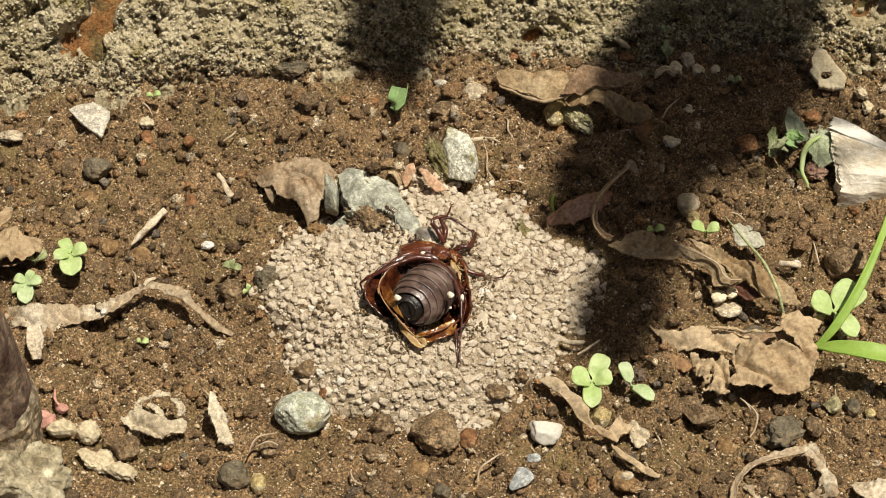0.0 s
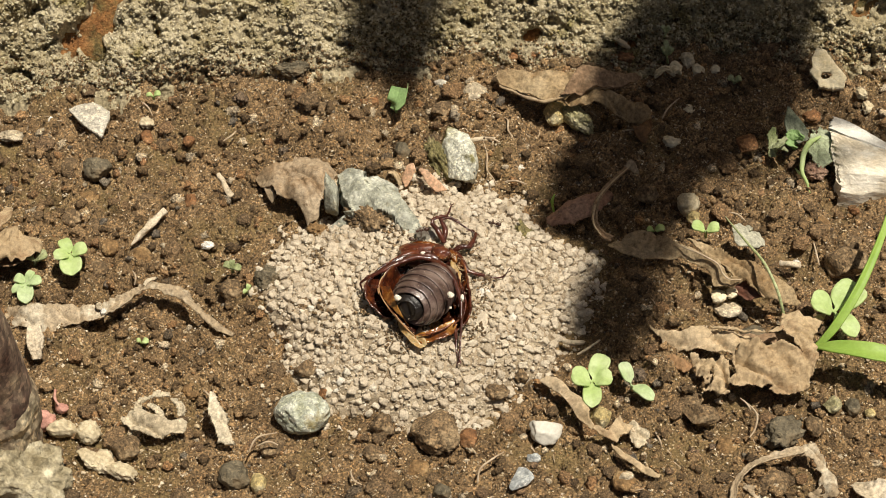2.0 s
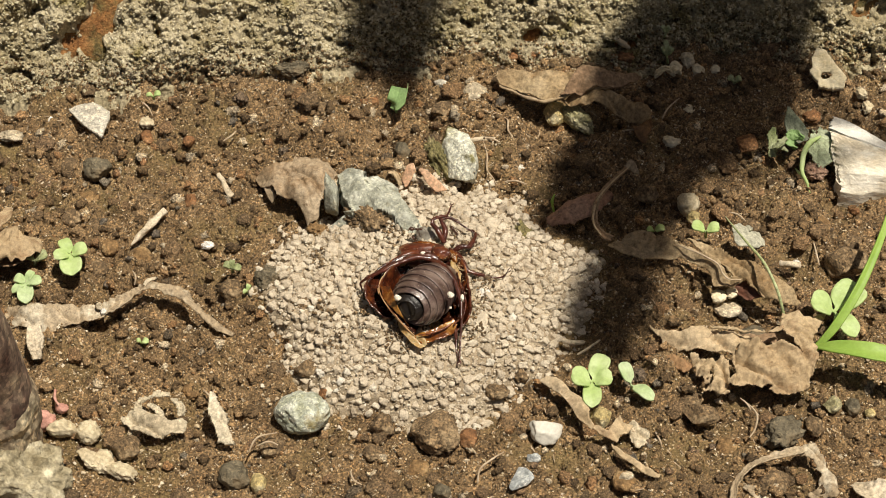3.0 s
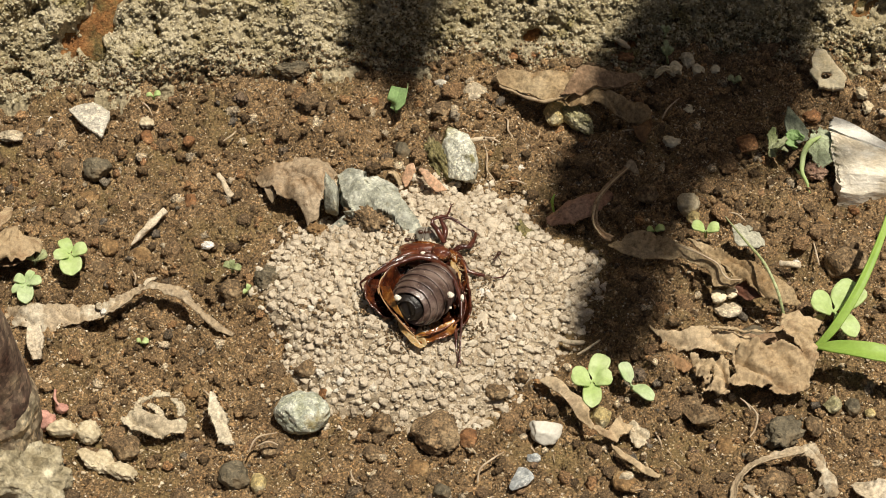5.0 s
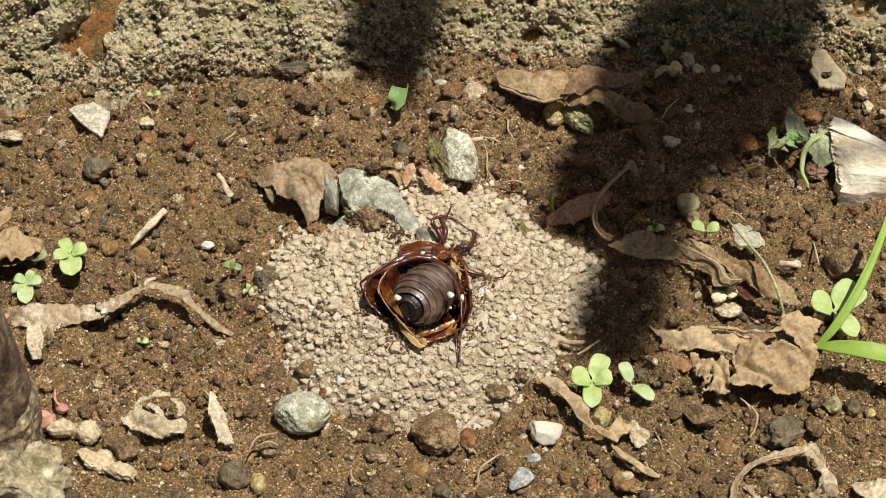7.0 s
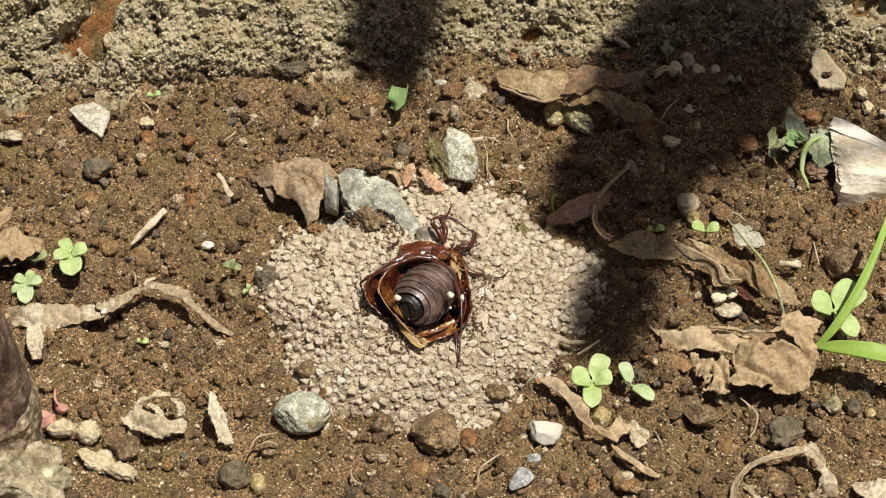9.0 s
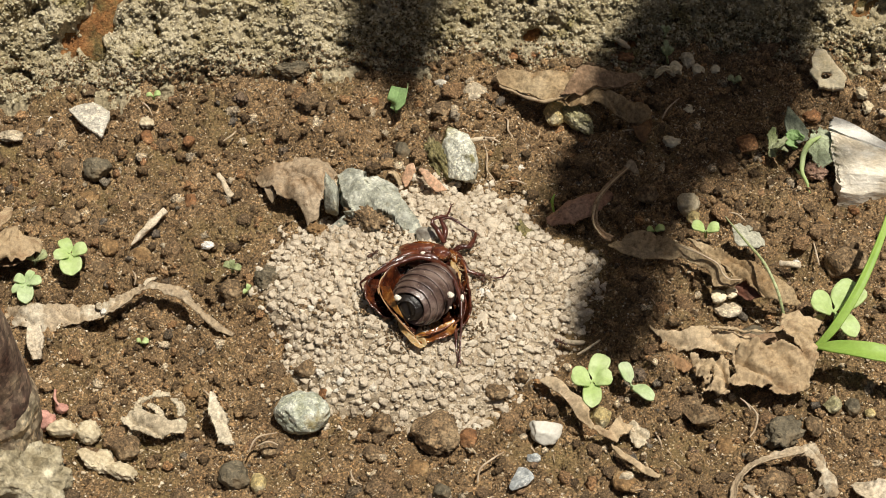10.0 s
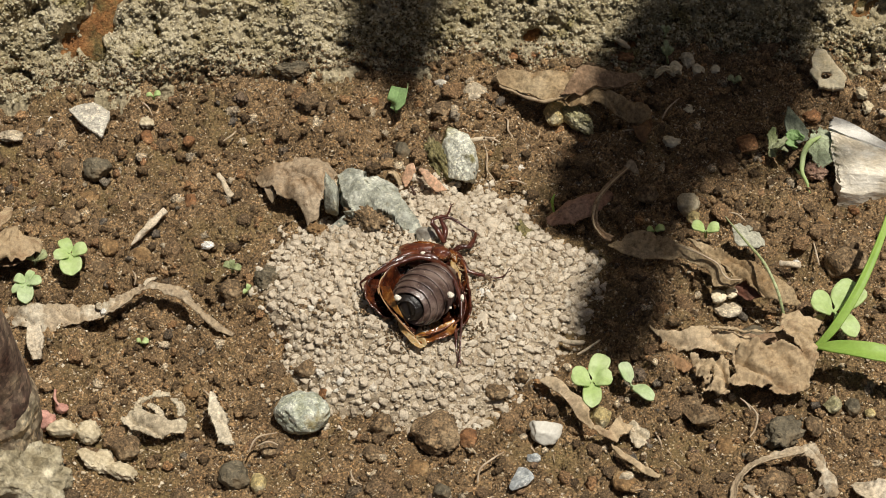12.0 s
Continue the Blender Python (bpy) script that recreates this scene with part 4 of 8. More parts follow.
stone("tan_pebble", "pale tan pebble", (0.00597, 0.03734, 0.00068), 0.00515, 0.00412, 0.0034, TAN_STONE, 23, 0, 0, 6, 0.15)
CHIP = [(0.06833, 0.04465, 0.00501), (0.06974, 0.04424, 0.00497), (0.07040, 0.04262, 0.00463), (0.07180, 0.04034, 0.00422), (0.07308, 0.03774, 0.00357), (0.07243, 0.03621, 0.00304), (0.07000, 0.03622, 0.00289), (0.06789, 0.03659, 0.00296), (0.06791, 0.03791, 0.00327), (0.06641, 0.03935, 0.00360), (0.06739, 0.04119, 0.00414), (0.06729, 0.04260, 0.00465)]
stone("pebble", "pale grey-yellow pebble", (0.04193, 0.00811, 0.00214), 0.0040, 0.0044, 0.0044, CREAM_STONE, 25, 0, 0, 3, 0.15, knobs=0.1)
stone("yellow_pebble", "small yellow-brown pebble", (0.04273, 0.00515, 0.00219), 0.0026, 0.0026, 0.0026, YELLOW_STONE, 26, 0, 0, 3, 0.12)
stone("brown_stone", "large brown rounded clod", (0.06751, -0.00436, 0.00074), 0.00650, 0.00669, 0.0058, BROWN_STONE, 27, 30, 0, 6, 0.10)
stone("white_pebble", "knobbly white pebble", (0.04473, -0.01410, 0.00411), 0.0031, 0.0024, 0.0022, LIME, 28, 10, 0, 3, 0.12, knobs=0.06)
stone("white_pebble", "small white pebble", (0.04708, -0.01347, 0.00423), 0.0022, 0.0021, 0.0020, LIME, 29, 0, 0, 3, 0.12, knobs=0.06)
stone("brown_stone", "flat earthy brown stone", (0.04650, -0.01493, 0.00224), 0.0048, 0.0038, 0.0014, TAN_STONE, 30, 10, 0, 5, 0.2)
stone("dark_stone", "dark blue-grey pebble", (0.04995, -0.01960, 0.00167), 0.00452, 0.00271, 0.0026, DARK_STONE, 31)
stone("white_pebble", "small white pebble on soil", (0.05258, -0.03736, 0.00121), 0.00194, 0.00159, 0.0018, WHITE_STONE, 32)
stone("grey_stone", "dark olive grey clod", (0.05265, -0.03981, 0.00114), 0.00736, 0.00614, 0.0040, DARK_STONE, 33, 15, 0, 6, 0.3, knobs=0.35)
stone("brown_stone", "brown clod under dry leaves", (0.05027, -0.04938, 0.00087), 0.00549, 0.00481, 0.0045, BROWN_STONE, 34)
stone("grey_stone", "grey-green pebble", (0.06110, -0.03394, 0.00093), 0.00319, 0.00301, 0.0032, OLIVE_STONE, 35)
stone("dark_stone", "dark round pebble", (0.06428, -0.03427, 0.00077), 0.00266, 0.00284, 0.0030, DARK_STONE, 36)
stone("rust_pebble", "small orange pebble", (0.06703, -0.03504, 0.00062), 0.00177, 0.00177, 0.0016, YELLOW_STONE, 37)
stone("rust_pebble", "bright orange brick crumb", (0.07113, 0.00864, 0.00044), 0.00193, 0.00135, 0.0014, RUST_STONE, 38)
stone("rust_pebble", "orange brick fragment", (-0.04394, 0.01197, -0.00110), 0.00233, 0.00428, 0.0030, RUST_STONE, 39, 10)
stone("rust_pebble", "rust-brown pebble beneath a flat stone", (-0.05309, 0.02753, -0.00090), 0.00262, 0.00342, 0.0026, RUST_STONE, 40)
stone("rust_pebble", "small rust-orange pebble", (-0.04551, 0.02667, -0.00075), 0.00241, 0.00221, 0.0020, RUST_STONE, 41)
stone("rust_pebble", "red-brown splinter of brick", (-0.05330, 0.02247, -0.00110), 0.00139, 0.00279, 0.0014, RUST_STONE, 42)
stone("white_pebble", "lumpy white lime crumb", (-0.05367, 0.03129, -0.00075), 0.00345, 0.00264, 0.0024, CREAM_STONE, 43, 0, 0, 4, 0.3)
stone("white_pebble", "small white lime crumb", (-0.07113, 0.03200, -0.00087), 0.00183, 0.00223, 0.0018, WHITE_STONE, 44)
stone("white_pebble", "flat white pebble", (-0.04037, 0.00201, -0.00108), 0.00282, 0.00169, 0.0014, WHITE_STONE, 45)
stone("white_pebble", "whitish crumb by a stalk", (-0.04734, 0.00207, -0.00143), 0.00207, 0.00169, 0.0014, TAN_STONE, 46)
stone("white_pebble", "white pebble in shade", (0.04409, 0.03300, 0.00072), 0.00286, 0.00266, 0.0024, LIME, 47, 0, 0, 3, 0.25, knobs=0.3)
stone("pale_stone", "pale green pebble in shade", (0.04053, 0.02475, 0.00116), 0.00362, 0.00241, 0.0022, LIME, 48, 0, 0, 3, 0.25, knobs=0.3)
stone("tan_pebble", "tan pebble in shade", (0.05012, 0.04271, 0.00157), 0.00209, 0.00239, 0.0024, LIME, 49)
stone("tan_pebble", "tan knobbly stone near the wall", (0.04692, 0.04284, 0.00159), 0.0027, 0.0022, 0.0024, LIME, 50, -35, 0, 4, 0.25)
stone("tan_pebble", "tan knobbly stone near the wall", (0.04501, 0.04525, 0.00192), 0.0026, 0.0036, 0.0028, CREAM_STONE, 150, 10, 0, 4, 0.25)

stone("brown_stone", "grey-brown stone lying flat", (-0.02136, 0.03312, 0.00003), 0.00653, 0.00612, 0.0035, BROWN_STONE, 52, 30, 0, 9, 0.12, 5, keep=0.45)
stone("rust_pebble", "orange brick crumb in soil", (-0.01326, 0.03610, 0.00029), 0.00370, 0.00308, 0.0020, RUST_STONE, 53)
stone("brown_stone", "round brown pebble", (0.00010, 0.03305, 0.00053), 0.00470, 0.00368, 0.0030, BROWN_STONE, 54)
stone("brown_stone", "rounded ochre pebble", (0.00521, 0.03357, 0.00060), 0.00327, 0.00348, 0.0030, BROWN_STONE, 55)
stone("dark_stone", "dark pebble beside pale stone", (-0.00720, 0.02274, 0.00062), 0.00300, 0.00400, 0.0034, DARK_STONE, 56)
stone("dark_stone", "dark stone in lower soil", (-0.03195, -0.04674, -0.00036), 0.00517, 0.00483, 0.0045, DARK_STONE, 57, 0, 0, 5, 0.15)
stone("rust_pebble", "ochre pebble in lower soil", (-0.02838, -0.04821, -0.00021), 0.00292, 0.00309, 0.0030, YELLOW_STONE, 58)
stone("grey_stone", "grey-brown stone at a bark sliver", (-0.04913, -0.04086, -0.00112), 0.00523, 0.00436, 0.0040, BROWN_STONE, 59, 0, 0, 5, 0.15)
stone("tan_pebble", "pale lumpy stone", (-0.05554, -0.03771, -0.00141), 0.00438, 0.00403, 0.0042, CREAM_STONE, 60, -30, 0, 2, 0.14, knobs=0.25)
stone("tan_pebble", "pale lumpy lime crumb", (-0.04951, -0.04524, -0.00099), 0.00570, 0.00294, 0.0032, CREAM_STONE, 61, -25, 0, 2, 0.22, knobs=0.25)
stone("tan_pebble", "elongated pale crumb", (-0.05460, -0.04295, -0.00120), 0.00607, 0.00312, 0.0030, CREAM_STONE, 62, -40, 0, 2, 0.22, knobs=0.25)
stone("dark_stone", "dark pebble at the lower edge", (0.00009, -0.05030, 0.00070), 0.00343, 0.00257, 0.0030, DARK_STONE, 63)
stone("brown_stone", "olive-brown clod", (0.04022, -0.03632, 0.00159), 0.00619, 0.00389, 0.0034, BROWN_STONE, 64, -10)
stone("yellow_stone", "yellow stone under the leaf strip", (0.02447, -0.03715, 0.00167), 0.00388, 0.00318, 0.0034, YELLOW_STONE, 65)
stone("brown_stone", "pinkish brown stone beside bleached wood", (0.06519, 0.01695, 0.00125), 0.0042, 0.0044, 0.0034, PINK_BROWN, 66, 0, 0, 5, 0.2, 5, knobs=0.2)
stone("rust_pebble", "rust-brown pebble half in shade", (0.05357, 0.02324, 0.00153), 0.0044, 0.0044, 0.0036, RUST_STONE, 166, 0, 0, 4, 0.15, 5)
stone("rust_pebble", "rust-brown crumb behind the weed", (0.06637, 0.03115, 0.00094), 0.0036, 0.0030, 0.0028, RUST_STONE, 167, 0, 0, 4, 0.2)
stone("lime_crumb", "cream lime crumbs by the wall foot", (0.07602, 0.03702, 0.00125), 0.0022, 0.0034, 0.0024, CREAM_STONE, 168, 20, 0, 2, 0.3, knobs=0.4)
stone("lime_crumb", "cream lime crumb by the wood", (0.07677, 0.03353, 0.00105), 0.0024, 0.0032, 0.0022, CREAM_STONE, 169, -10, 0, 2, 0.3, knobs=0.4)
stone("dark_stone", "dark clod within the mound", (-0.02284, -0.01364, 0.00072), 0.00328, 0.00346, 0.0034, BROWN_STONE, 67, 0, 0, 5, 0.2)
stone("soil_clod", "small brown clod on the mound", (0.01246, -0.02868, 0.00184), 0.00250, 0.00233, 0.0026, BROWN_STONE, 68, 0, 0, 5, 0.2)
stone("soil_clod", "brown clod at the mound's far rim", (-0.02164, -0.02615, 0.00009), 0.00466, 0.00358, 0.0034, BROWN_STONE, 69, 0, 0, 5, 0.2)
stone("rust_pebble", "orange-brown crumb at the mound", (-0.01872, -0.03086, 0.00027), 0.00196, 0.00196, 0.0018, RUST_STONE, 70)
stone("mossy_stone", "olive mossy stone at the mound's rim", (0.01442, -0.00094, 0.00289), 0.0048, 0.0115, 0.0022, stone_mat("olive_moss", (0.11, 0.10, 0.04), (0.20, 0.17, 0.075), (0.30, 0.25, 0.13)), 71, 14, 0, 4, 0.35, 5, knobs=0.4)
stone("dark_stone", "brown shaded clod", (0.03519, 0.01099, 0.00178), 0.00430, 0.00332, 0.0034, BROWN_STONE, 72)
stone("white_pebble", "tiny white pebble", (0.05923, -0.00416, 0.00123), 0.00149, 0.00149, 0.0014, WHITE_STONE, 74)
stone("slate_chip", "pale slate chip beside the green leaf", (0.00010, 0.04008, 0.00077), 0.00414, 0.00165, 0.0016, GREY_STONE, 75, -30)

stone("soil_clod", "brown damp clod beside the beetle", (0.00764, -0.01980, 0.00377), 0.00363, 0.00272, 0.0026, BROWN_STONE, 101, 0, 0, 5, 0.3)
stone("soil_clod", "small brown crumb beside the beetle", (0.00579, -0.02235, 0.00359), 0.00235, 0.00199, 0.0022, BROWN_STONE, 102, 0, 0, 5, 0.3)
stone("soil_clod", "brown crumb near the beetle legs", (0.00677, -0.00459, 0.00384), 0.00243, 0.00224, 0.0022, BROWN_STONE, 103, 0, 0, 5, 0.3)
stone("white_pebble", "bright white lime pellet", (0.00680, -0.01400, 0.00469), 0.00311, 0.00275, 0.0026, WHITE_STONE, 104, 0, 0, 6, 0.2)
stone("soil_clod", "brown clod at the mound foot", (0.00856, -0.03157, 0.00163), 0.00410, 0.00321, 0.0024, BROWN_STONE, 105, 0, 0, 5, 0.3)
stone("tan_pebble", "pale round pebble on a dead leaf strip", (-0.05643, -0.01348, 0.00110), 0.00146, 0.00137, 0.0016, TAN_STONE, 106, 0, 0, 3, 0.15)
stone("tan_pebble", "tiny pale pebble on a dead leaf strip", (-0.05574, -0.01425, 0.00072), 0.00109, 0.00109, 0.0013, WHITE_STONE, 107, 0, 0, 3, 0.15)
stone("tan_pebble", "pale lump beside the pink fragment", (-0.05982, -0.03695, -0.00154), 0.00492, 0.00263, 0.0040, CREAM_STONE, 108, 5, 0, 2, 0.16, knobs=0.2)
stone("tan_pebble", "pale crusted soil near mortar", (-0.05236, -0.04333, -0.00113), 0.00520, 0.00433, 0.0024, CREAM_STONE, 109, -30, 0, 2, 0.25, knobs=0.3)
stone("lime_crumb", "cream lime crumb near the wall", (-0.07757, 0.02841, -0.00105), 0.00504, 0.00302, 0.0018, TAN_STONE, 111, 0, 0, 2, 0.3, knobs=0.3)
stone("rust_pebble", "rusty brick crumb by the wall foot", (0.01267, 0.04696, 0.00120), 0.00356, 0.00188, 0.0018, RUST_STONE, 112, 0, 0, 3, 0.3)
stone("rust_pebble", "small rusty crumb by the wall foot", (0.01687, 0.04755, 0.00123), 0.00231, 0.00189, 0.0016, RUST_STONE, 113, 0, 0, 3, 0.3)
stone("rust_pebble", "rusty brick crumb in shade", (0.03359, 0.04666, 0.00119), 0.00460, 0.00251, 0.0022, RUST_STONE, 114, 0, 0, 3, 0.3)
stone("tan_pebble", "small tan pebble on soil", (0.02787, -0.04784, 0.00120), 0.00258, 0.00190, 0.0018, TAN_STONE, 115, 30)
stone("tan_pebble", "small cream pebble by leaf", (0.03361, -0.04220, 0.00145), 0.00157, 0.00140, 0.0014, WHITE_STONE, 116)
stone("rust_pebble", "orange crumb in lower soil", (0.04624, -0.04495, 0.00114), 0.00225, 0.00156, 0.0018, RUST_STONE, 117)

for i, (x, y, z, wide) in enumerate([
        (-0.06215, 0.01411, -0.00221, 0.0046), (-0.06446, 0.00955, -0.00240, 0.0042), (-0.05944, 0.00699, -0.00237, 0.0048), (-0.05133, 0.00058, -0.00223, 0.0042), (-0.05838, -0.00200, -0.00251, 0.0037),
        (-0.05205, 0.01334, -0.00198, 0.0040), (-0.05710, 0.00281, -0.00240, 0.0037), (-0.04688, 0.00568, -0.00195, 0.0033), (0.03904, -0.03308, 0.00112, 0.0042), (0.04391, -0.04187, 0.00071, 0.0040),
        (0.05798, -0.03741, 0.00040, 0.0040), (0.03393, -0.04914, 0.00052, 0.0046), (0.02765, -0.04794, 0.00060, 0.0040), (-0.06650, 0.02190, -0.00195, 0.0037), (-0.03807, 0.04215, -0.00002, 0.0046),
        (-0.03695, 0.03577, -0.00081, 0.0035), (-0.02733, 0.03935, -0.00023, 0.0037), (-0.01890, 0.03516, -0.00051, 0.0039), (-0.04013, -0.02883, -0.00161, 0.0037), (-0.03695, -0.02315, -0.00150, 0.0035),
        (-0.04435, -0.02282, -0.00191, 0.0031), (-0.02353, -0.03408, -0.00065, 0.0042), (-0.02672, -0.04056, -0.00080, 0.0039), (-0.01084, -0.04216, -0.00008, 0.0037), (-0.00382, -0.04550, 0.00012, 0.0040),
        (0.05264, 0.00455, 0.00085, 0.0042), (0.05914, 0.00219, 0.00058, 0.0037), (0.06446, 0.00577, 0.00025, 0.0040), (0.06969, 0.00144, -0.00002, 0.0037),
]):
    ob = stone("soil_clod", "rounded dull brown soil clod", (x, y, z), wide, wide * (0.78 + 0.3 * (i * 7 % 5) / 5), wide * 0.62, BROWN_STONE if i % 3 else OCHRE_CLOD, 500 + i, i * 47, 0, 2, 0.16, 4, 0.36, "soil clod", keep=0.8, knobs=0.12)
    tagged(ob, "rounded dull brown soil clod", "soil clod", "soil clods")

# ---- dead leaves ----


def thing(name, label, category, group="", kind=""):
    return tagged(new(name), label, category, group, kind)


def split_wood(name, rails, mat, seed, parent, label=""):
    """A piece of split wood drawn over rails that run along the grain, with fibrous relief and broken ends."""
    n, m = 90, 30
    lines = [spline(r, n) for r in rails]
    q = np.concatenate([[a + (b - a) * k / m for k in range(m)] for a, b in zip(lines, lines[1:])] + [[lines[-1]]])
    u, w = np.meshgrid(np.linspace(0, 1, n), np.linspace(0, len(lines) - 1, len(q)))
    grain = fbm(u * 5 + seed, w * 6, seed, 4, 0.5)
    chips = facets(u * 0.02, w * 0.0056, 0.0022, int(seed))
    q = q + np.stack([(0.0009 * np.abs(perlin(w * 3 + seed, u * 2)) + 0.0004 * perlin(w * 9, u * 3, seed)) * np.exp(-u * 14), 0 * u, 0.00004 * grain + 0.00010 * chips - 0.00025 * np.clip(perlin(u * 7 + seed, w * 3.2, 8.0) - 0.25, 0, 1)], -1)
    cap = np.array([q[:, 0] * (1 - k) + q[:, 0].mean(0) * k + np.array([0.0004 * np.sin(9 * k), 0, 0]) for k in np.linspace(0, 1, 12)]).transpose(1, 0, 2)[:, ::-1]
    q = np.concatenate([cap, q[:, 1:]], 1)
    return put(name, fast_mesh(name, q.reshape(-1, 3), grid_faces(*q.shape[:2])), mat, parent, label)


wood = thing("wood_chunk", "bleached white split wood chunk lying on soil", "wood")
split_wood("block", [[(0.06770, 0.02311, 0.00585), (0.07048, 0.02089, 0.00636), (0.07406, 0.01882, 0.00662), (0.07965, 0.01631, 0.00596)], [(0.06778, 0.01994, 0.00509), (0.07046, 0.01716, 0.00620), (0.07413, 0.01584, 0.00643), (0.07954, 0.01439, 0.00596)], [(0.06827, 0.01501, 0.00394), (0.07107, 0.01307, 0.00481), (0.07443, 0.01277, 0.00484), (0.07957, 0.01162, 0.00435)], [(0.06849, 0.01162, 0.00196), (0.07174, 0.01098, 0.00179), (0.07489, 0.01144, 0.00202), (0.08017, 0.01075, 0.00132)], [(0.06849, 0.01162, -0.00300), (0.07174, 0.01098, -0.00300), (0.07489, 0.01144, -0.00300), (0.08017, 0.01075, -0.00300)]], WOOD, 3.0, wood)
split_wood("bleached_edge", [[(0.06898, 0.02717, -0.00300), (0.07180, 0.02506, -0.00300), (0.07512, 0.02165, -0.00300), (0.07995, 0.01747, -0.00300)], [(0.06898, 0.02717, 0.00494), (0.07180, 0.02506, 0.00546), (0.07512, 0.02165, 0.00576), (0.07995, 0.01747, 0.00534)], [(0.06749, 0.02286, 0.00636), (0.07038, 0.02058, 0.00667), (0.07396, 0.01851, 0.00693), (0.07961, 0.01625, 0.00616)], [(0.06787, 0.02306, 0.00534), (0.07047, 0.02045, 0.00597), (0.07404, 0.01825, 0.00623), (0.07966, 0.01588, 0.00555)]], WHITE_WOOD, 5.0, wood, "chalk-white split edge")

rock = thing("slate_rock", "arched grey-green slate plate beside the mound", "stone")
patch("plate", SLATE, [(-0.01813, 0.01211, 0.00525), (-0.01667, 0.01276, 0.00582), (-0.01470, 0.01217, 0.00643), (-0.01244, 0.01075, 0.00637), (-0.00905, 0.00929, 0.00594), (-0.00727, 0.00653, 0.00605), (-0.00494, 0.00294, 0.00610), (-0.00283, -0.00060, 0.00574), (-0.00244, -0.00296, 0.00539), (-0.00451, -0.00345, 0.00510), (-0.00643, -0.00041, 0.00511), (-0.00858, 0.00355, 0.00503), (-0.01069, 0.00422, 0.00515), (-0.01301, 0.00542, 0.00499), (-0.01529, 0.00435, 0.00446), (-0.01694, 0.00761, 0.00436)], [(-0.01469, 0.00674, 0.00762), (-0.01083, 0.00509, 0.00797), (-0.00699, 0.00186, 0.00726)], thick=0.0018, rag=0.00012, crinkle=0.00025, facet=0.0010, seed=90, parent=rock)
patch("ledge", SLATE, [(-0.01390, 0.01085, 0.00599), (-0.01120, 0.01125, 0.00613), (-0.00809, 0.00944, 0.00550), (-0.00691, 0.00700, 0.00499), (-0.00899, 0.00643, 0.00588)], [], thick=0.002, rag=0.00012, crinkle=0.00025, facet=0.0007, seed=92, parent=rock)

ob = patch("shell_chip", LIME, CHIP, [], thick=0.0009, rag=0.0002, crinkle=0.0004, facet=0.0002, pits=[(0.06967, 0.03901, 0.0011, 0.0003)], seed=98)
tagged(ob, "cream flat lime chip with a small hollow", "stone")
ob = patch("flat_stone", GREY_STONE, [(-0.06751, 0.03239, 0.00116), (-0.06518, 0.03317, 0.00182), (-0.06300, 0.03371, 0.00186), (-0.05975, 0.03157, 0.00138), (-0.06023, 0.02871, 0.00064), (-0.06098, 0.02656, -0.00007), (-0.06413, 0.02895, 0.00041)], [(-0.06249, 0.02949, 0.00185)], thick=0.0009, rag=0.00010, crinkle=0.00012, seed=94)
tagged(ob, "light grey triangular flat stone on soil", "stone")

leaf = thing("dead_leaf", "curled greyish tan dead leaf leaning on slate", "dead leaf")
patch("blade", DRY_GREY, [(-0.03268, 0.01463, 0.00208), (-0.03114, 0.01545, 0.00377), (-0.02799, 0.01615, 0.00473), (-0.02603, 0.01633, 0.00483), (-0.02560, 0.01741, 0.00485), (-0.02191, 0.01640, 0.00503), (-0.01972, 0.01511, 0.00495), (-0.01809, 0.01296, 0.00464), (-0.02008, 0.01005, 0.00514), (-0.02069, 0.00772, 0.00451), (-0.02131, 0.00515, 0.00134), (-0.02305, 0.00459, 0.00081), (-0.02397, 0.00665, 0.00172), (-0.02593, 0.00862, 0.00300), (-0.02867, 0.00946, 0.00325), (-0.02951, 0.01099, 0.00361), (-0.03123, 0.01222, 0.00233)], [(-0.02685, 0.01023, 0.00676), (-0.02292, 0.00840, 0.00658), (-0.02228, 0.00649, 0.00442), (-0.02168, 0.01255, 0.00645)], rag=0.0003, crinkle=0.0010, fine=170, lift=-0.0004, folds=[(0.0003, -0.0007, [(-0.02765, 0.01503, 0.00600), (-0.02459, 0.01232, 0.00600), (-0.02219, 0.00631, 0.00600)]), (0.0003, -0.0005, [(-0.03044, 0.01299, 0.00600), (-0.02694, 0.01097, 0.00600), (-0.02172, 0.01299, 0.00600)])], seed=2, parent=leaf)
patch("torn_edge", DRY_GREY, [(-0.03076, 0.01162, 0.00295), (-0.02936, 0.01144, 0.00342), (-0.02871, 0.01025, 0.00185), (-0.02944, 0.00947, 0.00041), (-0.03012, 0.01022, 0.00117)], rag=0.00022, seed=3, parent=leaf)

leaf = thing("dead_leaf", "two-lobed tan dead leaf arched over soil", "dead leaf")
patch("blade", DRY_DUN, [(0.00945, 0.03612, 0.00545), (0.01018, 0.03754, 0.00593), (0.01199, 0.03741, 0.00674), (0.01478, 0.03620, 0.00730), (0.01858, 0.03541, 0.00789), (0.02198, 0.03512, 0.00830), (0.02370, 0.03397, 0.00895), (0.02649, 0.03325, 0.00880), (0.02524, 0.03168, 0.00808), (0.02261, 0.03012, 0.00736), (0.02012, 0.02950, 0.00657), (0.01785, 0.02973, 0.00594), (0.01599, 0.03080, 0.00547), (0.01393, 0.03228, 0.00517), (0.01185, 0.03393, 0.00487), (0.01015, 0.03482, 0.00501)], [(0.01560, 0.03146, 0.00883), (0.02006, 0.03088, 0.00910)], rag=0.0003, crinkle=0.0005, fine=210, lift=0.0003, seed=5, parent=leaf)
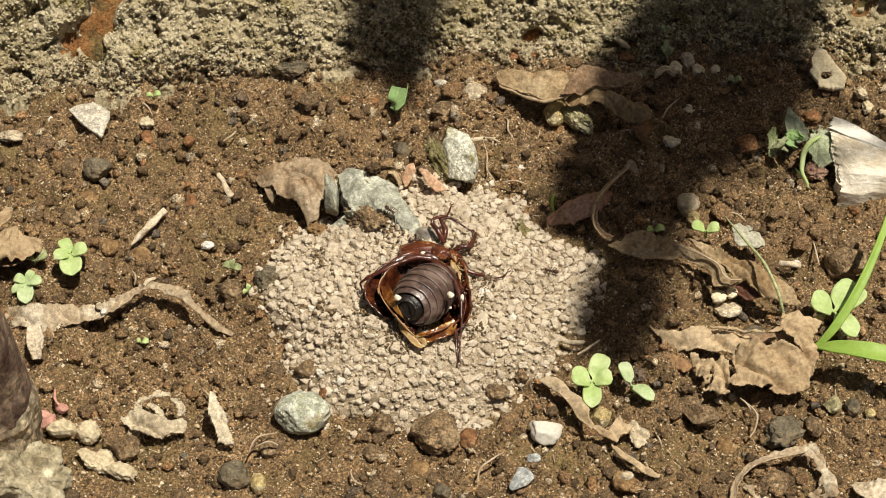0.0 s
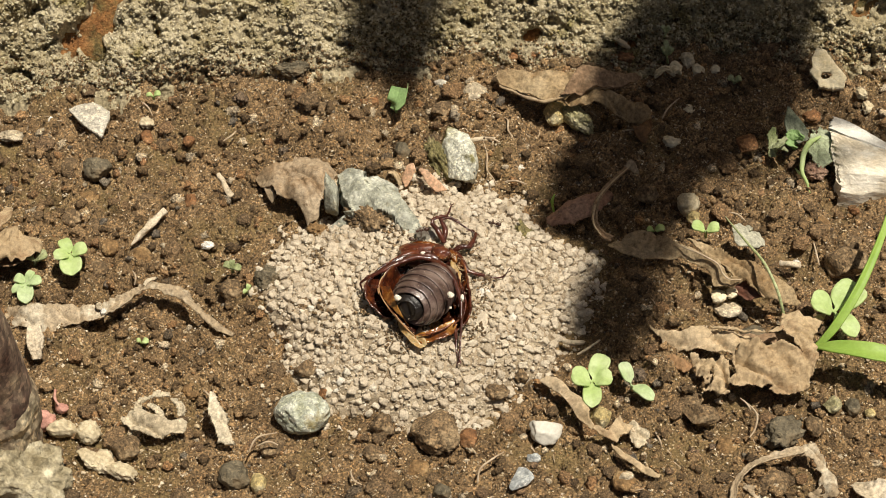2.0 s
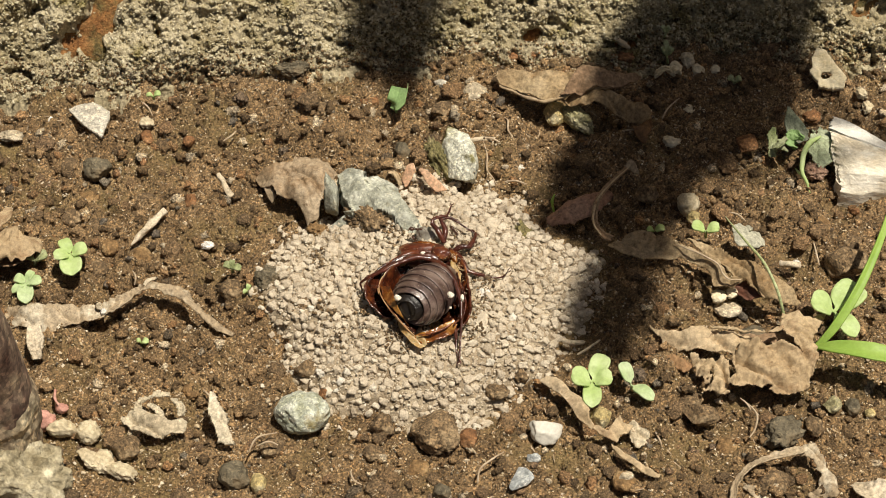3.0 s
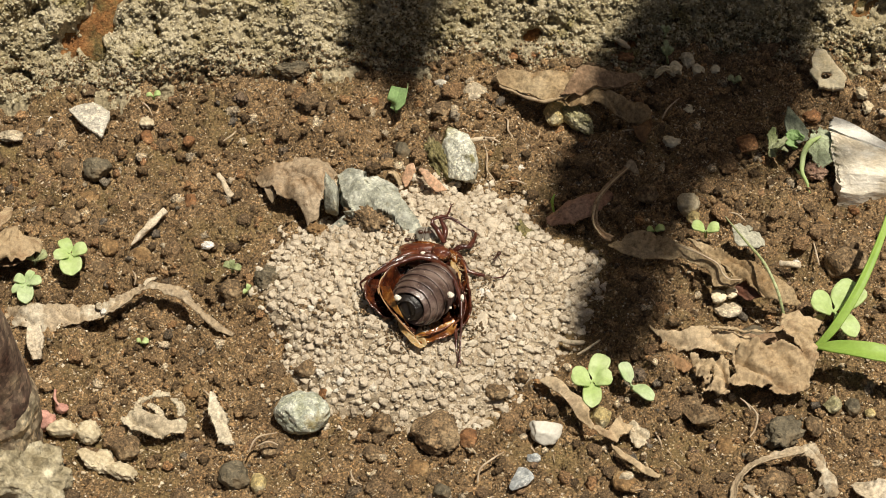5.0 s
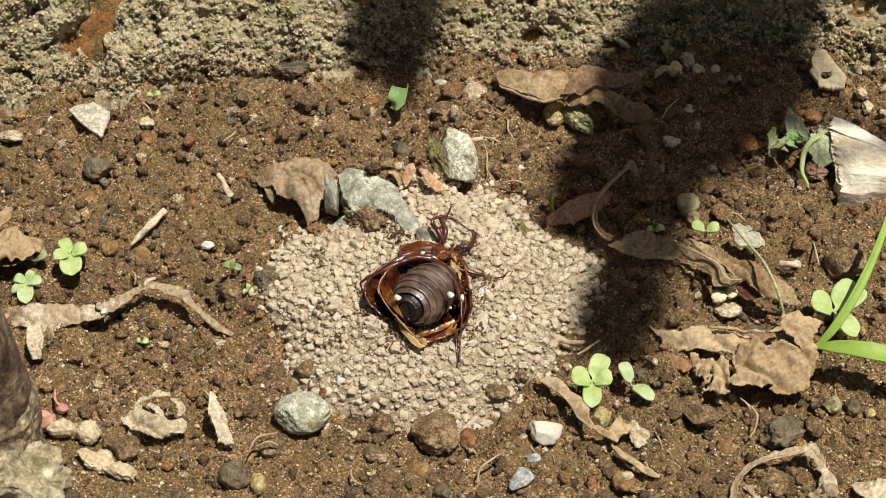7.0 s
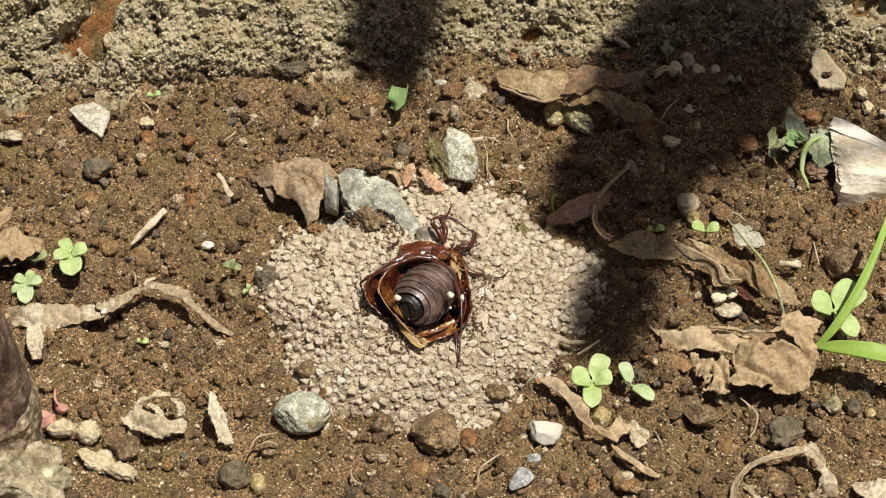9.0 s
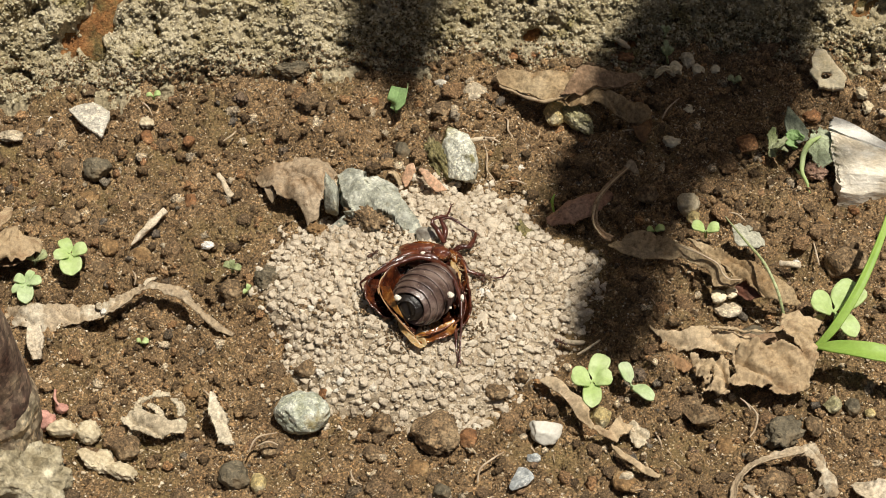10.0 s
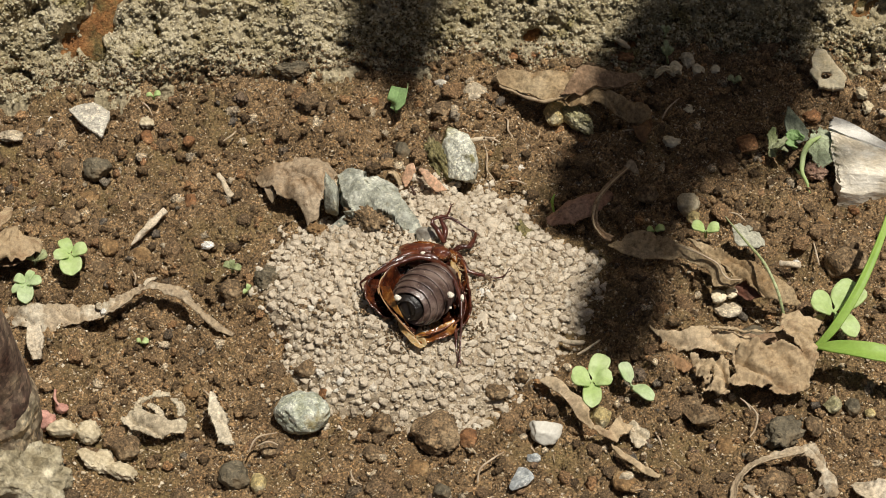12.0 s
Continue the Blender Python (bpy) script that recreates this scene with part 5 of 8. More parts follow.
tube("curled_edge", DRY_TAN, [(0.01014, 0.03475, 0.00521), (0.01205, 0.03370, 0.00508), (0.01422, 0.03206, 0.00539), (0.01648, 0.03058, 0.00569), (0.01823, 0.02959, 0.00635), (0.02059, 0.02959, 0.00717), (0.02310, 0.03044, 0.00774), (0.02666, 0.03151, 0.00770), (0.03027, 0.03250, 0.00704)], [0.00022, 0.00035, 0.00038, 0.00040, 0.00042, 0.00036, 0.00030, 0.00022], n=80, sides=8, wobble=0.4, parent=leaf)
patch("twisted_tip", DRY_BROWN, [(0.02056, 0.02930, 0.00759), (0.02174, 0.03064, 0.00933), (0.02295, 0.03213, 0.01025), (0.02441, 0.03384, 0.01056), (0.02648, 0.03462, 0.01012), (0.02894, 0.03436, 0.00914), (0.03186, 0.03504, 0.00810), (0.03443, 0.03586, 0.00693), (0.03566, 0.03550, 0.00631), (0.03416, 0.03429, 0.00633), (0.03128, 0.03250, 0.00704), (0.02765, 0.03135, 0.00771), (0.02438, 0.02997, 0.00777)], [(0.02606, 0.03127, 0.01091)], rag=0.0002, crinkle=0.0010, fine=210, seed=45, parent=leaf, label="dark brown twisted leaf tip")
patch("lower_lobe", DRY_DUN, [(0.01943, 0.02973, 0.00636), (0.02216, 0.03096, 0.00711), (0.02620, 0.03205, 0.00747), (0.02946, 0.03112, 0.00752), (0.03273, 0.02881, 0.00723), (0.03664, 0.02707, 0.00669), (0.03667, 0.02500, 0.00579), (0.03366, 0.02594, 0.00557), (0.03006, 0.02729, 0.00552), (0.02682, 0.02843, 0.00566), (0.02285, 0.02930, 0.00580)], [(0.02740, 0.02785, 0.00869), (0.03233, 0.02624, 0.00776)], rag=0.0003, crinkle=0.0010, fine=210, seed=6, parent=leaf)
patch("torn_tip", DRY_RUST, [(0.03248, 0.02818, 0.00326), (0.03319, 0.02625, 0.00416), (0.03426, 0.02493, 0.00462), (0.03586, 0.02765, 0.00447), (0.03704, 0.02802, 0.00384), (0.03680, 0.02517, 0.00298), (0.03557, 0.02259, 0.00231), (0.03443, 0.02379, 0.00267), (0.03342, 0.02544, 0.00300)], [(0.03499, 0.02412, 0.00485)], rag=0.0004, crinkle=0.0004, fine=420, seed=7, parent=leaf)

leaf = thing("dead_leaf", "long rolled brown dead leaf with curved stalk", "dead leaf")
sheet("stalk", DRY_BROWN, [(0.03223, 0.01566, 0.00384), (0.02940, 0.01113, 0.00541), (0.02670, 0.00605, 0.00697), (0.02539, 0.00187, 0.00766), (0.02532, -0.00134, 0.00752), (0.02641, -0.00292, 0.00674), (0.02786, -0.00402, 0.00656)], [0.00030, 0.00036, 0.00046, 0.00050, 0.00052, 0.00066, 0.00080], thick=0.0004, curl=1.6, seed=8, rag=0.10, crinkle=0.25, midrib=0.3, nu=110, parent=leaf)
tube("stalk_rib", DRY_TAN, [(0.03203, 0.01490, 0.00447), (0.02922, 0.01039, 0.00604), (0.02644, 0.00533, 0.00758), (0.02513, 0.00116, 0.00827), (0.02507, -0.00190, 0.00812), (0.02615, -0.00360, 0.00735)], [0.00008, 0.00014, 0.00018, 0.00018, 0.00016, 0.00010], n=60, sides=6, wobble=0.5, seed=3, parent=leaf)
patch("stalk_cup", DRY_CRUST, [(0.03124, 0.01520, 0.00486), (0.03226, 0.01622, 0.00521), (0.03299, 0.01574, 0.00543), (0.03373, 0.01429, 0.00468), (0.03391, 0.01334, 0.00411), (0.03279, 0.01396, 0.00390), (0.03187, 0.01488, 0.00407)], [], rag=0.00015, crinkle=0.0004, fine=400, seed=64, parent=leaf)
patch("blade", DRY_DUN, [(0.02696, -0.00577, 0.00738), (0.02935, -0.00484, 0.00857), (0.03143, -0.00380, 0.00895), (0.03489, -0.00472, 0.00912), (0.03905, -0.00685, 0.00926), (0.04239, -0.00889, 0.00918), (0.04473, -0.01062, 0.00891), (0.04636, -0.01314, 0.00845), (0.04839, -0.01345, 0.00797), (0.04810, -0.01411, 0.00678), (0.04616, -0.01420, 0.00606), (0.04392, -0.01405, 0.00573), (0.04343, -0.01167, 0.00636), (0.04105, -0.00939, 0.00642), (0.03837, -0.00840, 0.00628), (0.03485, -0.00853, 0.00615), (0.03219, -0.00806, 0.00617), (0.02937, -0.00668, 0.00658)], [(0.03373, -0.00787, 0.00916), (0.03966, -0.00884, 0.00886)], rag=0.0003, crinkle=0.0008, fine=210, folds=[(0.0003, -0.0009, [(0.03182, -0.00897, 0.00900), (0.03822, -0.00946, 0.00900), (0.04252, -0.01265, 0.00900), (0.04336, -0.01531, 0.00900)]), (0.0003, 0.0007, [(0.03004, -0.00798, 0.00900), (0.03644, -0.00872, 0.00900), (0.04087, -0.01069, 0.00900)])], seed=9, parent=leaf)
patch("upper_fold", DRY_DUN, [(0.03964, -0.00604, 0.00864), (0.04310, -0.00664, 0.00875), (0.04666, -0.00834, 0.00844), (0.05020, -0.01033, 0.00790), (0.05337, -0.01237, 0.00716), (0.05638, -0.01452, 0.00600), (0.05811, -0.01658, 0.00490), (0.05583, -0.01735, 0.00481), (0.05348, -0.01641, 0.00554), (0.05126, -0.01528, 0.00605), (0.04877, -0.01300, 0.00676), (0.04642, -0.01209, 0.00725), (0.04475, -0.00979, 0.00771), (0.04213, -0.00774, 0.00819)], [(0.04885, -0.01303, 0.00916)], rag=0.0004, crinkle=0.0010, fine=240, folds=[(0.0003, -0.0009, [(0.04341, -0.00798, 0.00900), (0.04718, -0.01167, 0.00900), (0.05121, -0.01651, 0.00900), (0.05462, -0.01829, 0.00900)])], seed=10, parent=leaf)
patch("torn_flap", DRY_RED, [(0.04698, -0.01220, 0.00543), (0.04958, -0.01161, 0.00573), (0.05148, -0.01338, 0.00524), (0.05206, -0.01504, 0.00421), (0.04906, -0.01486, 0.00414), (0.04784, -0.01367, 0.00460)], [(0.04940, -0.01444, 0.00633)], rag=0.0003, crinkle=0.0006, fine=300, seed=11, parent=leaf, label="dark red-brown torn flap")
tube("midrib", FIBRE, [(0.03798, -0.00711, 0.00909), (0.04021, -0.00867, 0.00944), (0.04248, -0.00998, 0.00938), (0.04443, -0.01164, 0.00932), (0.04510, -0.01350, 0.00910), (0.04615, -0.01433, 0.00866), (0.04806, -0.01404, 0.00819)], [0.00006, 0.00011, 0.00013, 0.00014, 0.00014, 0.00010], n=50, wobble=0.2, parent=leaf, label="pale raised midrib")

leaf = thing("dead_leaf", "large crumpled torn tan dead leaf on soil", "dead leaf")
patch("blade", DRY_TAN, [(0.03321, -0.01999, 0.00471), (0.03416, -0.02099, 0.00548), (0.03544, -0.02233, 0.00625), (0.03782, -0.02336, 0.00679), (0.04175, -0.02268, 0.00751), (0.04524, -0.02374, 0.00739), (0.04783, -0.02411, 0.00629), (0.05083, -0.02470, 0.00616), (0.05006, -0.02579, 0.00638), (0.04686, -0.02634, 0.00648), (0.04579, -0.02731, 0.00570), (0.04272, -0.02652, 0.00501), (0.03994, -0.02603, 0.00469), (0.03692, -0.02592, 0.00455), (0.03553, -0.02478, 0.00500), (0.03420, -0.02235, 0.00486)], [(0.03959, -0.02628, 0.00809), (0.04351, -0.02692, 0.00818)], rag=0.0005, crinkle=0.0012, fine=200, folds=[(0.0003, -0.0006, [(0.03451, -0.02423, 0.00700), (0.03888, -0.02538, 0.00700), (0.04524, -0.02423, 0.00700)]), (0.0003, 0.0005, [(0.03549, -0.02307, 0.00700), (0.04085, -0.02330, 0.00700), (0.04780, -0.02538, 0.00700)])], lift=-0.0003, seed=12, parent=leaf)
patch("ridge", DRY_TAN, [(0.04133, -0.02290, 0.00792), (0.04508, -0.02404, 0.00859), (0.04849, -0.02518, 0.00885), (0.05136, -0.02508, 0.00874), (0.05358, -0.02330, 0.00826), (0.05398, -0.02393, 0.00804), (0.05232, -0.02513, 0.00809), (0.04944, -0.02552, 0.00801), (0.04597, -0.02478, 0.00794), (0.04272, -0.02362, 0.00767)], rag=0.00035, crinkle=0.0004, fine=500, seed=16, parent=leaf)
patch("lower_blade", DRY_TAN, [(0.04547, -0.02802, 0.00630), (0.04669, -0.02710, 0.00728), (0.05114, -0.02654, 0.00772), (0.05479, -0.02714, 0.00775), (0.05803, -0.02766, 0.00699), (0.05899, -0.02800, 0.00614), (0.05828, -0.02999, 0.00494), (0.05745, -0.03231, 0.00373), (0.05633, -0.03360, 0.00296), (0.05360, -0.03365, 0.00287), (0.05091, -0.03383, 0.00297), (0.05157, -0.03315, 0.00396), (0.04958, -0.03341, 0.00343), (0.04795, -0.03279, 0.00350), (0.05015, -0.03227, 0.00483), (0.04781, -0.03260, 0.00411), (0.04618, -0.03301, 0.00335), (0.04459, -0.03294, 0.00339), (0.04422, -0.03259, 0.00381), (0.04582, -0.03100, 0.00521), (0.04563, -0.02959, 0.00585)], [(0.04960, -0.03128, 0.00868), (0.05396, -0.03170, 0.00850), (0.05362, -0.03340, 0.00627), (0.04829, -0.03257, 0.00749)], rag=0.0004, crinkle=0.0014, fine=210, folds=[(0.0003, -0.0008, [(0.04643, -0.02994, 0.00700), (0.04987, -0.02676, 0.00700), (0.05418, -0.02790, 0.00700), (0.05743, -0.02676, 0.00700)]), (0.0004, 0.0007, [(0.04797, -0.02790, 0.00700), (0.05047, -0.02538, 0.00700), (0.05664, -0.02596, 0.00700)]), (0.0003, -0.0006, [(0.04818, -0.03229, 0.00500), (0.05020, -0.03004, 0.00500), (0.05470, -0.02948, 0.00500)]), (0.0004, -0.0009, [(0.04611, -0.02490, 0.00500), (0.04600, -0.02948, 0.00500), (0.04501, -0.03396, 0.00500)])], lift=0.0004, seed=13, parent=leaf)
patch("torn_edge", DRY_TAN, [(0.03872, -0.02756, 0.00488), (0.04040, -0.02765, 0.00584), (0.04237, -0.02875, 0.00637), (0.04498, -0.02936, 0.00628), (0.04523, -0.03139, 0.00542), (0.04418, -0.03303, 0.00380), (0.04416, -0.03399, 0.00318), (0.04277, -0.03369, 0.00322), (0.04141, -0.03278, 0.00348), (0.04095, -0.03127, 0.00413), (0.03944, -0.03020, 0.00420)], [(0.04216, -0.03108, 0.00631)], rag=0.0009, crinkle=0.0014, fine=420, holes=0.52, seed=14, parent=leaf)
patch("scrap", DRY_RUST, [(0.03508, -0.02698, 0.00415), (0.03643, -0.02703, 0.00493), (0.03815, -0.02744, 0.00529), (0.03918, -0.02845, 0.00485), (0.03874, -0.02928, 0.00404), (0.03777, -0.02983, 0.00344), (0.03627, -0.02822, 0.00371)], [(0.03732, -0.02926, 0.00586)], rag=0.0005, crinkle=0.0008, fine=300, seed=17, parent=leaf)
patch("fold", DRY_TAN, [(0.05448, -0.01971, 0.00606), (0.05553, -0.01934, 0.00662), (0.05678, -0.01916, 0.00695), (0.05769, -0.02034, 0.00710), (0.05925, -0.02024, 0.00641), (0.06170, -0.01870, 0.00529), (0.06096, -0.02033, 0.00512), (0.05948, -0.02282, 0.00558), (0.05871, -0.02508, 0.00579), (0.05870, -0.02774, 0.00595), (0.05644, -0.02750, 0.00707), (0.05481, -0.02721, 0.00755), (0.05507, -0.02605, 0.00796), (0.05366, -0.02440, 0.00805), (0.05351, -0.02253, 0.00748)], [(0.05609, -0.02467, 0.00893), (0.05679, -0.02687, 0.00826)], rag=0.0005, crinkle=0.0011, fine=240, seed=15, parent=leaf)
patch("dark_lining", DRY_BROWN, [(0.04648, -0.02213, 0.00417), (0.05113, -0.02261, 0.00418), (0.05506, -0.02147, 0.00422), (0.05609, -0.02321, 0.00435), (0.05515, -0.02478, 0.00457), (0.05039, -0.02479, 0.00458)], rag=0.0004, crinkle=0.0005, seed=18, parent=leaf)

leaf = thing("dead_leaf", "long narrow twisted tan dead leaf strip", "dead leaf")
patch("broad_end", DRY_CRUST, [(-0.07264, -0.01222, -0.00140), (-0.06916, -0.01164, -0.00078), (-0.06533, -0.01177, -0.00033), (-0.06098, -0.01251, -0.00004), (-0.05701, -0.01266, 0.00027), (-0.05458, -0.01221, 0.00076), (-0.05321, -0.01294, 0.00061), (-0.05606, -0.01498, -0.00028), (-0.05978, -0.01552, -0.00080), (-0.06235, -0.01622, -0.00126), (-0.06299, -0.01765, -0.00186), (-0.06568, -0.01681, -0.00171), (-0.06917, -0.01580, -0.00176), (-0.07206, -0.01518, -0.00179)], [(-0.06386, -0.01479, 0.00050), (-0.05873, -0.01490, 0.00063), (-0.06861, -0.01472, -0.00017)], rag=0.0004, crinkle=0.0007, fine=260, seed=17, parent=leaf, label="crusted pale broad end")
sheet("blade", DRY_CRUST, [(-0.05569, -0.01375, 0.00012), (-0.05294, -0.01263, 0.00082), (-0.05067, -0.01127, 0.00152), (-0.04865, -0.01027, 0.00221)], [0.0013, 0.0013, 0.0010, 0.0007], curl=0.9, roll=[-10, 0, 15, 20], seed=37, rag=0.25, crinkle=0.4, nu=60, nv=17, parent=leaf)
sheet("twisted_tail", DRY_CRUST, [(-0.04866, -0.00995, 0.00241), (-0.04590, -0.01090, 0.00294), (-0.04327, -0.01154, 0.00268), (-0.04114, -0.01347, 0.00181), (-0.03904, -0.01516, 0.00093), (-0.03632, -0.01752, 0.00030), (-0.03412, -0.01885, 0.00005)], [0.0007, 0.0014, 0.0015, 0.0009, 0.0008, 0.0008, 0.0003], curl=-0.9, roll=[10, 20, 15, 40, 30, 10, 0], seed=38, rag=0.25, crinkle=0.35, nu=90, nv=17, parent=leaf)
sheet("split_fibre", STRAW, [(-0.04929, -0.01017, 0.00238), (-0.04869, -0.00938, 0.00261), (-0.04748, -0.00864, 0.00247)], [0.0002, 0.0004, 0.0002], curl=0.8, seed=39, parent=leaf)

leaf = thing("dead_leaf", "buff curled dead leaf beside a seedling", "dead leaf")
sheet("blade", DRY_TAN, [(-0.07946, 0.00183, 0.00097), (-0.07424, -0.00082, 0.00389), (-0.07041, -0.00108, 0.00389), (-0.06836, 0.00121, 0.00094)], [0.00378, 0.00473, 0.00416, 0.00132], curl=-1.0, seed=18, rag=0.2, crinkle=0.18, parent=leaf)
sheet("flap", DRY_TAN, [(-0.07557, 0.00171, 0.00394), (-0.07399, 0.00317, 0.00446), (-0.07400, 0.00672, 0.00305)], [0.00134, 0.00125, 0.00058], seed=19, parent=leaf)
sheet("underside", DRY_BROWN, [(-0.07687, -0.00170, -0.00112), (-0.07261, -0.00300, 0.00035), (-0.06906, -0.00195, 0.00088)], [0.00149, 0.00168, 0.00056], seed=20, rag=0.3, parent=leaf)

leaf = thing("dead_leaf", "narrow tan dead leaf strip beside the mound", "dead leaf")
patch("blade", DRY_TAN, [(0.01503, -0.03066, 0.00335), (0.01635, -0.03037, 0.00398), (0.01789, -0.03107, 0.00459), (0.01954, -0.03330, 0.00515), (0.02151, -0.03589, 0.00549), (0.02265, -0.03787, 0.00523), (0.02251, -0.03937, 0.00477), (0.02325, -0.04049, 0.00453), (0.02274, -0.04106, 0.00370), (0.02176, -0.03990, 0.00374), (0.02053, -0.03810, 0.00380), (0.01931, -0.03585, 0.00386), (0.01809, -0.03364, 0.00372), (0.01616, -0.03173, 0.00314)], [(0.02036, -0.03711, 0.00623), (0.01893, -0.03472, 0.00570)], rag=0.0001, crinkle=0.0004, fine=240, seed=21, parent=leaf)
patch("lower_blade", DRY_TAN, [(0.02249, -0.04051, 0.00412), (0.02376, -0.04032, 0.00474), (0.02524, -0.04135, 0.00510), (0.02655, -0.03958, 0.00518), (0.02719, -0.03905, 0.00520), (0.02775, -0.04006, 0.00496), (0.02925, -0.04036, 0.00435), (0.02851, -0.04163, 0.00389), (0.02710, -0.04205, 0.00388), (0.02654, -0.04321, 0.00342), (0.02454, -0.04193, 0.00327)], [(0.02573, -0.04255, 0.00585)], rag=0.00015, crinkle=0.0004, fine=260, seed=24, parent=leaf)
patch("tail", DRY_TAN, [(0.02561, -0.04280, 0.00344), (0.02706, -0.04411, 0.00378), (0.02967, -0.04636, 0.00368), (0.03254, -0.04802, 0.00278), (0.03432, -0.04807, 0.00197), (0.03239, -0.04868, 0.00195), (0.02969, -0.04755, 0.00242), (0.02724, -0.04525, 0.00273), (0.02594, -0.04382, 0.00279)], [(0.02859, -0.04657, 0.00427)], rag=0.0001, crinkle=0.0003, fine=300, seed=25, parent=leaf)
patch("torn_edge", DRY_PALE, [(0.02859, -0.03953, 0.00338), (0.03034, -0.03925, 0.00359), (0.03183, -0.04084, 0.00312), (0.03162, -0.04236, 0.00225), (0.03001, -0.04325, 0.00202), (0.02918, -0.04202, 0.00268)], rag=0.0007, crinkle=0.0007, fine=420, holes=0.45, seed=22, parent=leaf)

leaf = thing("dead_leaf", "ring-curled dry tan leaf strip", "dead leaf")
sheet("blade", DRY_CRUST, [(0.04345, -0.05293, 0.00184), (0.04425, -0.05014, 0.00255), (0.04623, -0.04799, 0.00361), (0.04925, -0.04687, 0.00439), (0.05275, -0.04586, 0.00474), (0.05549, -0.04501, 0.00429)], [0.0005, 0.0006, 0.0007, 0.0008, 0.0009, 0.0006], curl=1.0, roll=[0, 20, 30, 30, 10, 0], seed=23, rag=0.3, crinkle=0.2, nu=90, parent=leaf)
sheet("inner_strip", DRY_CRUST, [(0.04540, -0.05026, 0.00213), (0.04671, -0.05085, 0.00208), (0.04826, -0.05275, 0.00157)], [0.0004, 0.0008, 0.0010], seed=24, rag=0.3, parent=leaf)
patch("broad_end", DRY_CRUST, [(0.05355, -0.04536, 0.00433), (0.05520, -0.04388, 0.00433), (0.05653, -0.04364, 0.00429), (0.05731, -0.04542, 0.00442), (0.05818, -0.04840, 0.00390), (0.05963, -0.04978, 0.00322), (0.05913, -0.05240, 0.00195), (0.05573, -0.05279, 0.00162), (0.05472, -0.05174, 0.00248), (0.05654, -0.05099, 0.00346), (0.05724, -0.04930, 0.00370), (0.05617, -0.04670, 0.00401), (0.05453, -0.04629, 0.00387)], [(0.05764, -0.05124, 0.00383)], rag=0.0005, crinkle=0.0007, fine=300, seed=28, parent=leaf)

leaf = thing("dead_leaf", "pale buff dead leaf at the path's edge", "dead leaf")
sheet("blade", STRAW, [(0.06191, -0.05014, 0.00254), (0.06417, -0.05288, 0.00441), (0.06871, -0.05360, 0.00428), (0.07354, -0.05348, 0.00115)], [0.00069, 0.00223, 0.00256, 0.00085], seed=25, curl=0.6, parent=leaf)

leaf = thing("dead_leaf", "small tan curled leaf scrap on soil", "dead leaf")
patch("blade", DRY_PALE, [(-0.05044, -0.03562, -0.00052), (-0.04919, -0.03450, 0.00050), (-0.04733, -0.03457, 0.00117), (-0.04516, -0.03637, 0.00150), (-0.04273, -0.03749, 0.00183), (-0.04089, -0.03680, 0.00149), (-0.03989, -0.03771, 0.00095), (-0.04040, -0.03887, 0.00015), (-0.04225, -0.03910, -0.00012), (-0.04416, -0.04015, -0.00077), (-0.04655, -0.03883, -0.00049), (-0.04864, -0.03772, -0.00080)], [(-0.04574, -0.03859, 0.00213), (-0.04238, -0.03899, 0.00208)], rag=0.0003, crinkle=0.0008, fine=300, facet=0.0003, seed=26, parent=leaf)
sheet("curled_rim", DRY_PALE, [(-0.04775, -0.03484, 0.00036), (-0.04780, -0.03326, 0.00062), (-0.04649, -0.03262, 0.00096)], [0.0006, 0.0007, 0.0005], curl=0.8, roll=[0, 20, 30], seed=27, rag=0.6, crinkle=0.4, nu=40, parent=leaf)
sheet("curled_rim", DRY_PALE, [(-0.04687, -0.03268, 0.00074), (-0.04509, -0.03214, 0.00121), (-0.04314, -0.03217, 0.00110)], [0.0003, 0.0007, 0.0005], curl=0.8, roll=[30, 10, 30], seed=127, rag=0.7, crinkle=0.4, nu=40, parent=leaf)
sheet("curled_rim", DRY_PALE, [(-0.04276, -0.03260, 0.00092), (-0.04141, -0.03385, 0.00081), (-0.04100, -0.03528, 0.00006)], [0.0003, 0.0005, 0.0006], curl=0.8, roll=[20, 0, 0], seed=128, rag=0.7, crinkle=0.4, nu=40, parent=leaf)
sheet("strip", DRY_PALE, [(-0.04649, -0.03329, 0.00037), (-0.04498, -0.03432, 0.00026), (-0.04383, -0.03570, -0.00026)], [0.0003, 0.0006, 0.0003], curl=0.8, seed=28, rag=0.4, crinkle=0.3, parent=leaf)

sliver = thing("bark_sliver", "pale grey fibrous sliver of bark", "bark")
patch("slab", DRY_PALE, [(-0.03662, -0.03261, 0.00282), (-0.03590, -0.03293, 0.00267), (-0.03498, -0.03479, 0.00234), (-0.03392, -0.03742, 0.00203), (-0.03263, -0.04045, 0.00113), (-0.03290, -0.04109, 0.00052), (-0.03386, -0.04117, 0.00048), (-0.03485, -0.04045, 0.00083), (-0.03558, -0.03816, 0.00156), (-0.03665, -0.03607, 0.00227)], [], thick=0.0011, rag=0.0002, crinkle=0.0003, fine=420, seed=95, parent=sliver)
leaf = thing("leaf_scrap", "orange-brown shrivelled leaf scrap", "dead leaf")
patch("blade", DRY_ORANGE, [(-0.00429, 0.01447, 0.00491), (-0.00292, 0.01413, 0.00498), (-0.00078, 0.01276, 0.00374), (0.00078, 0.01159, 0.00214), (-0.00117, 0.01111, 0.00207), (-0.00312, 0.01251, 0.00343)], [(-0.00214, 0.01250, 0.00428)], rag=0.0001, crinkle=0.00018, seed=29, parent=leaf)
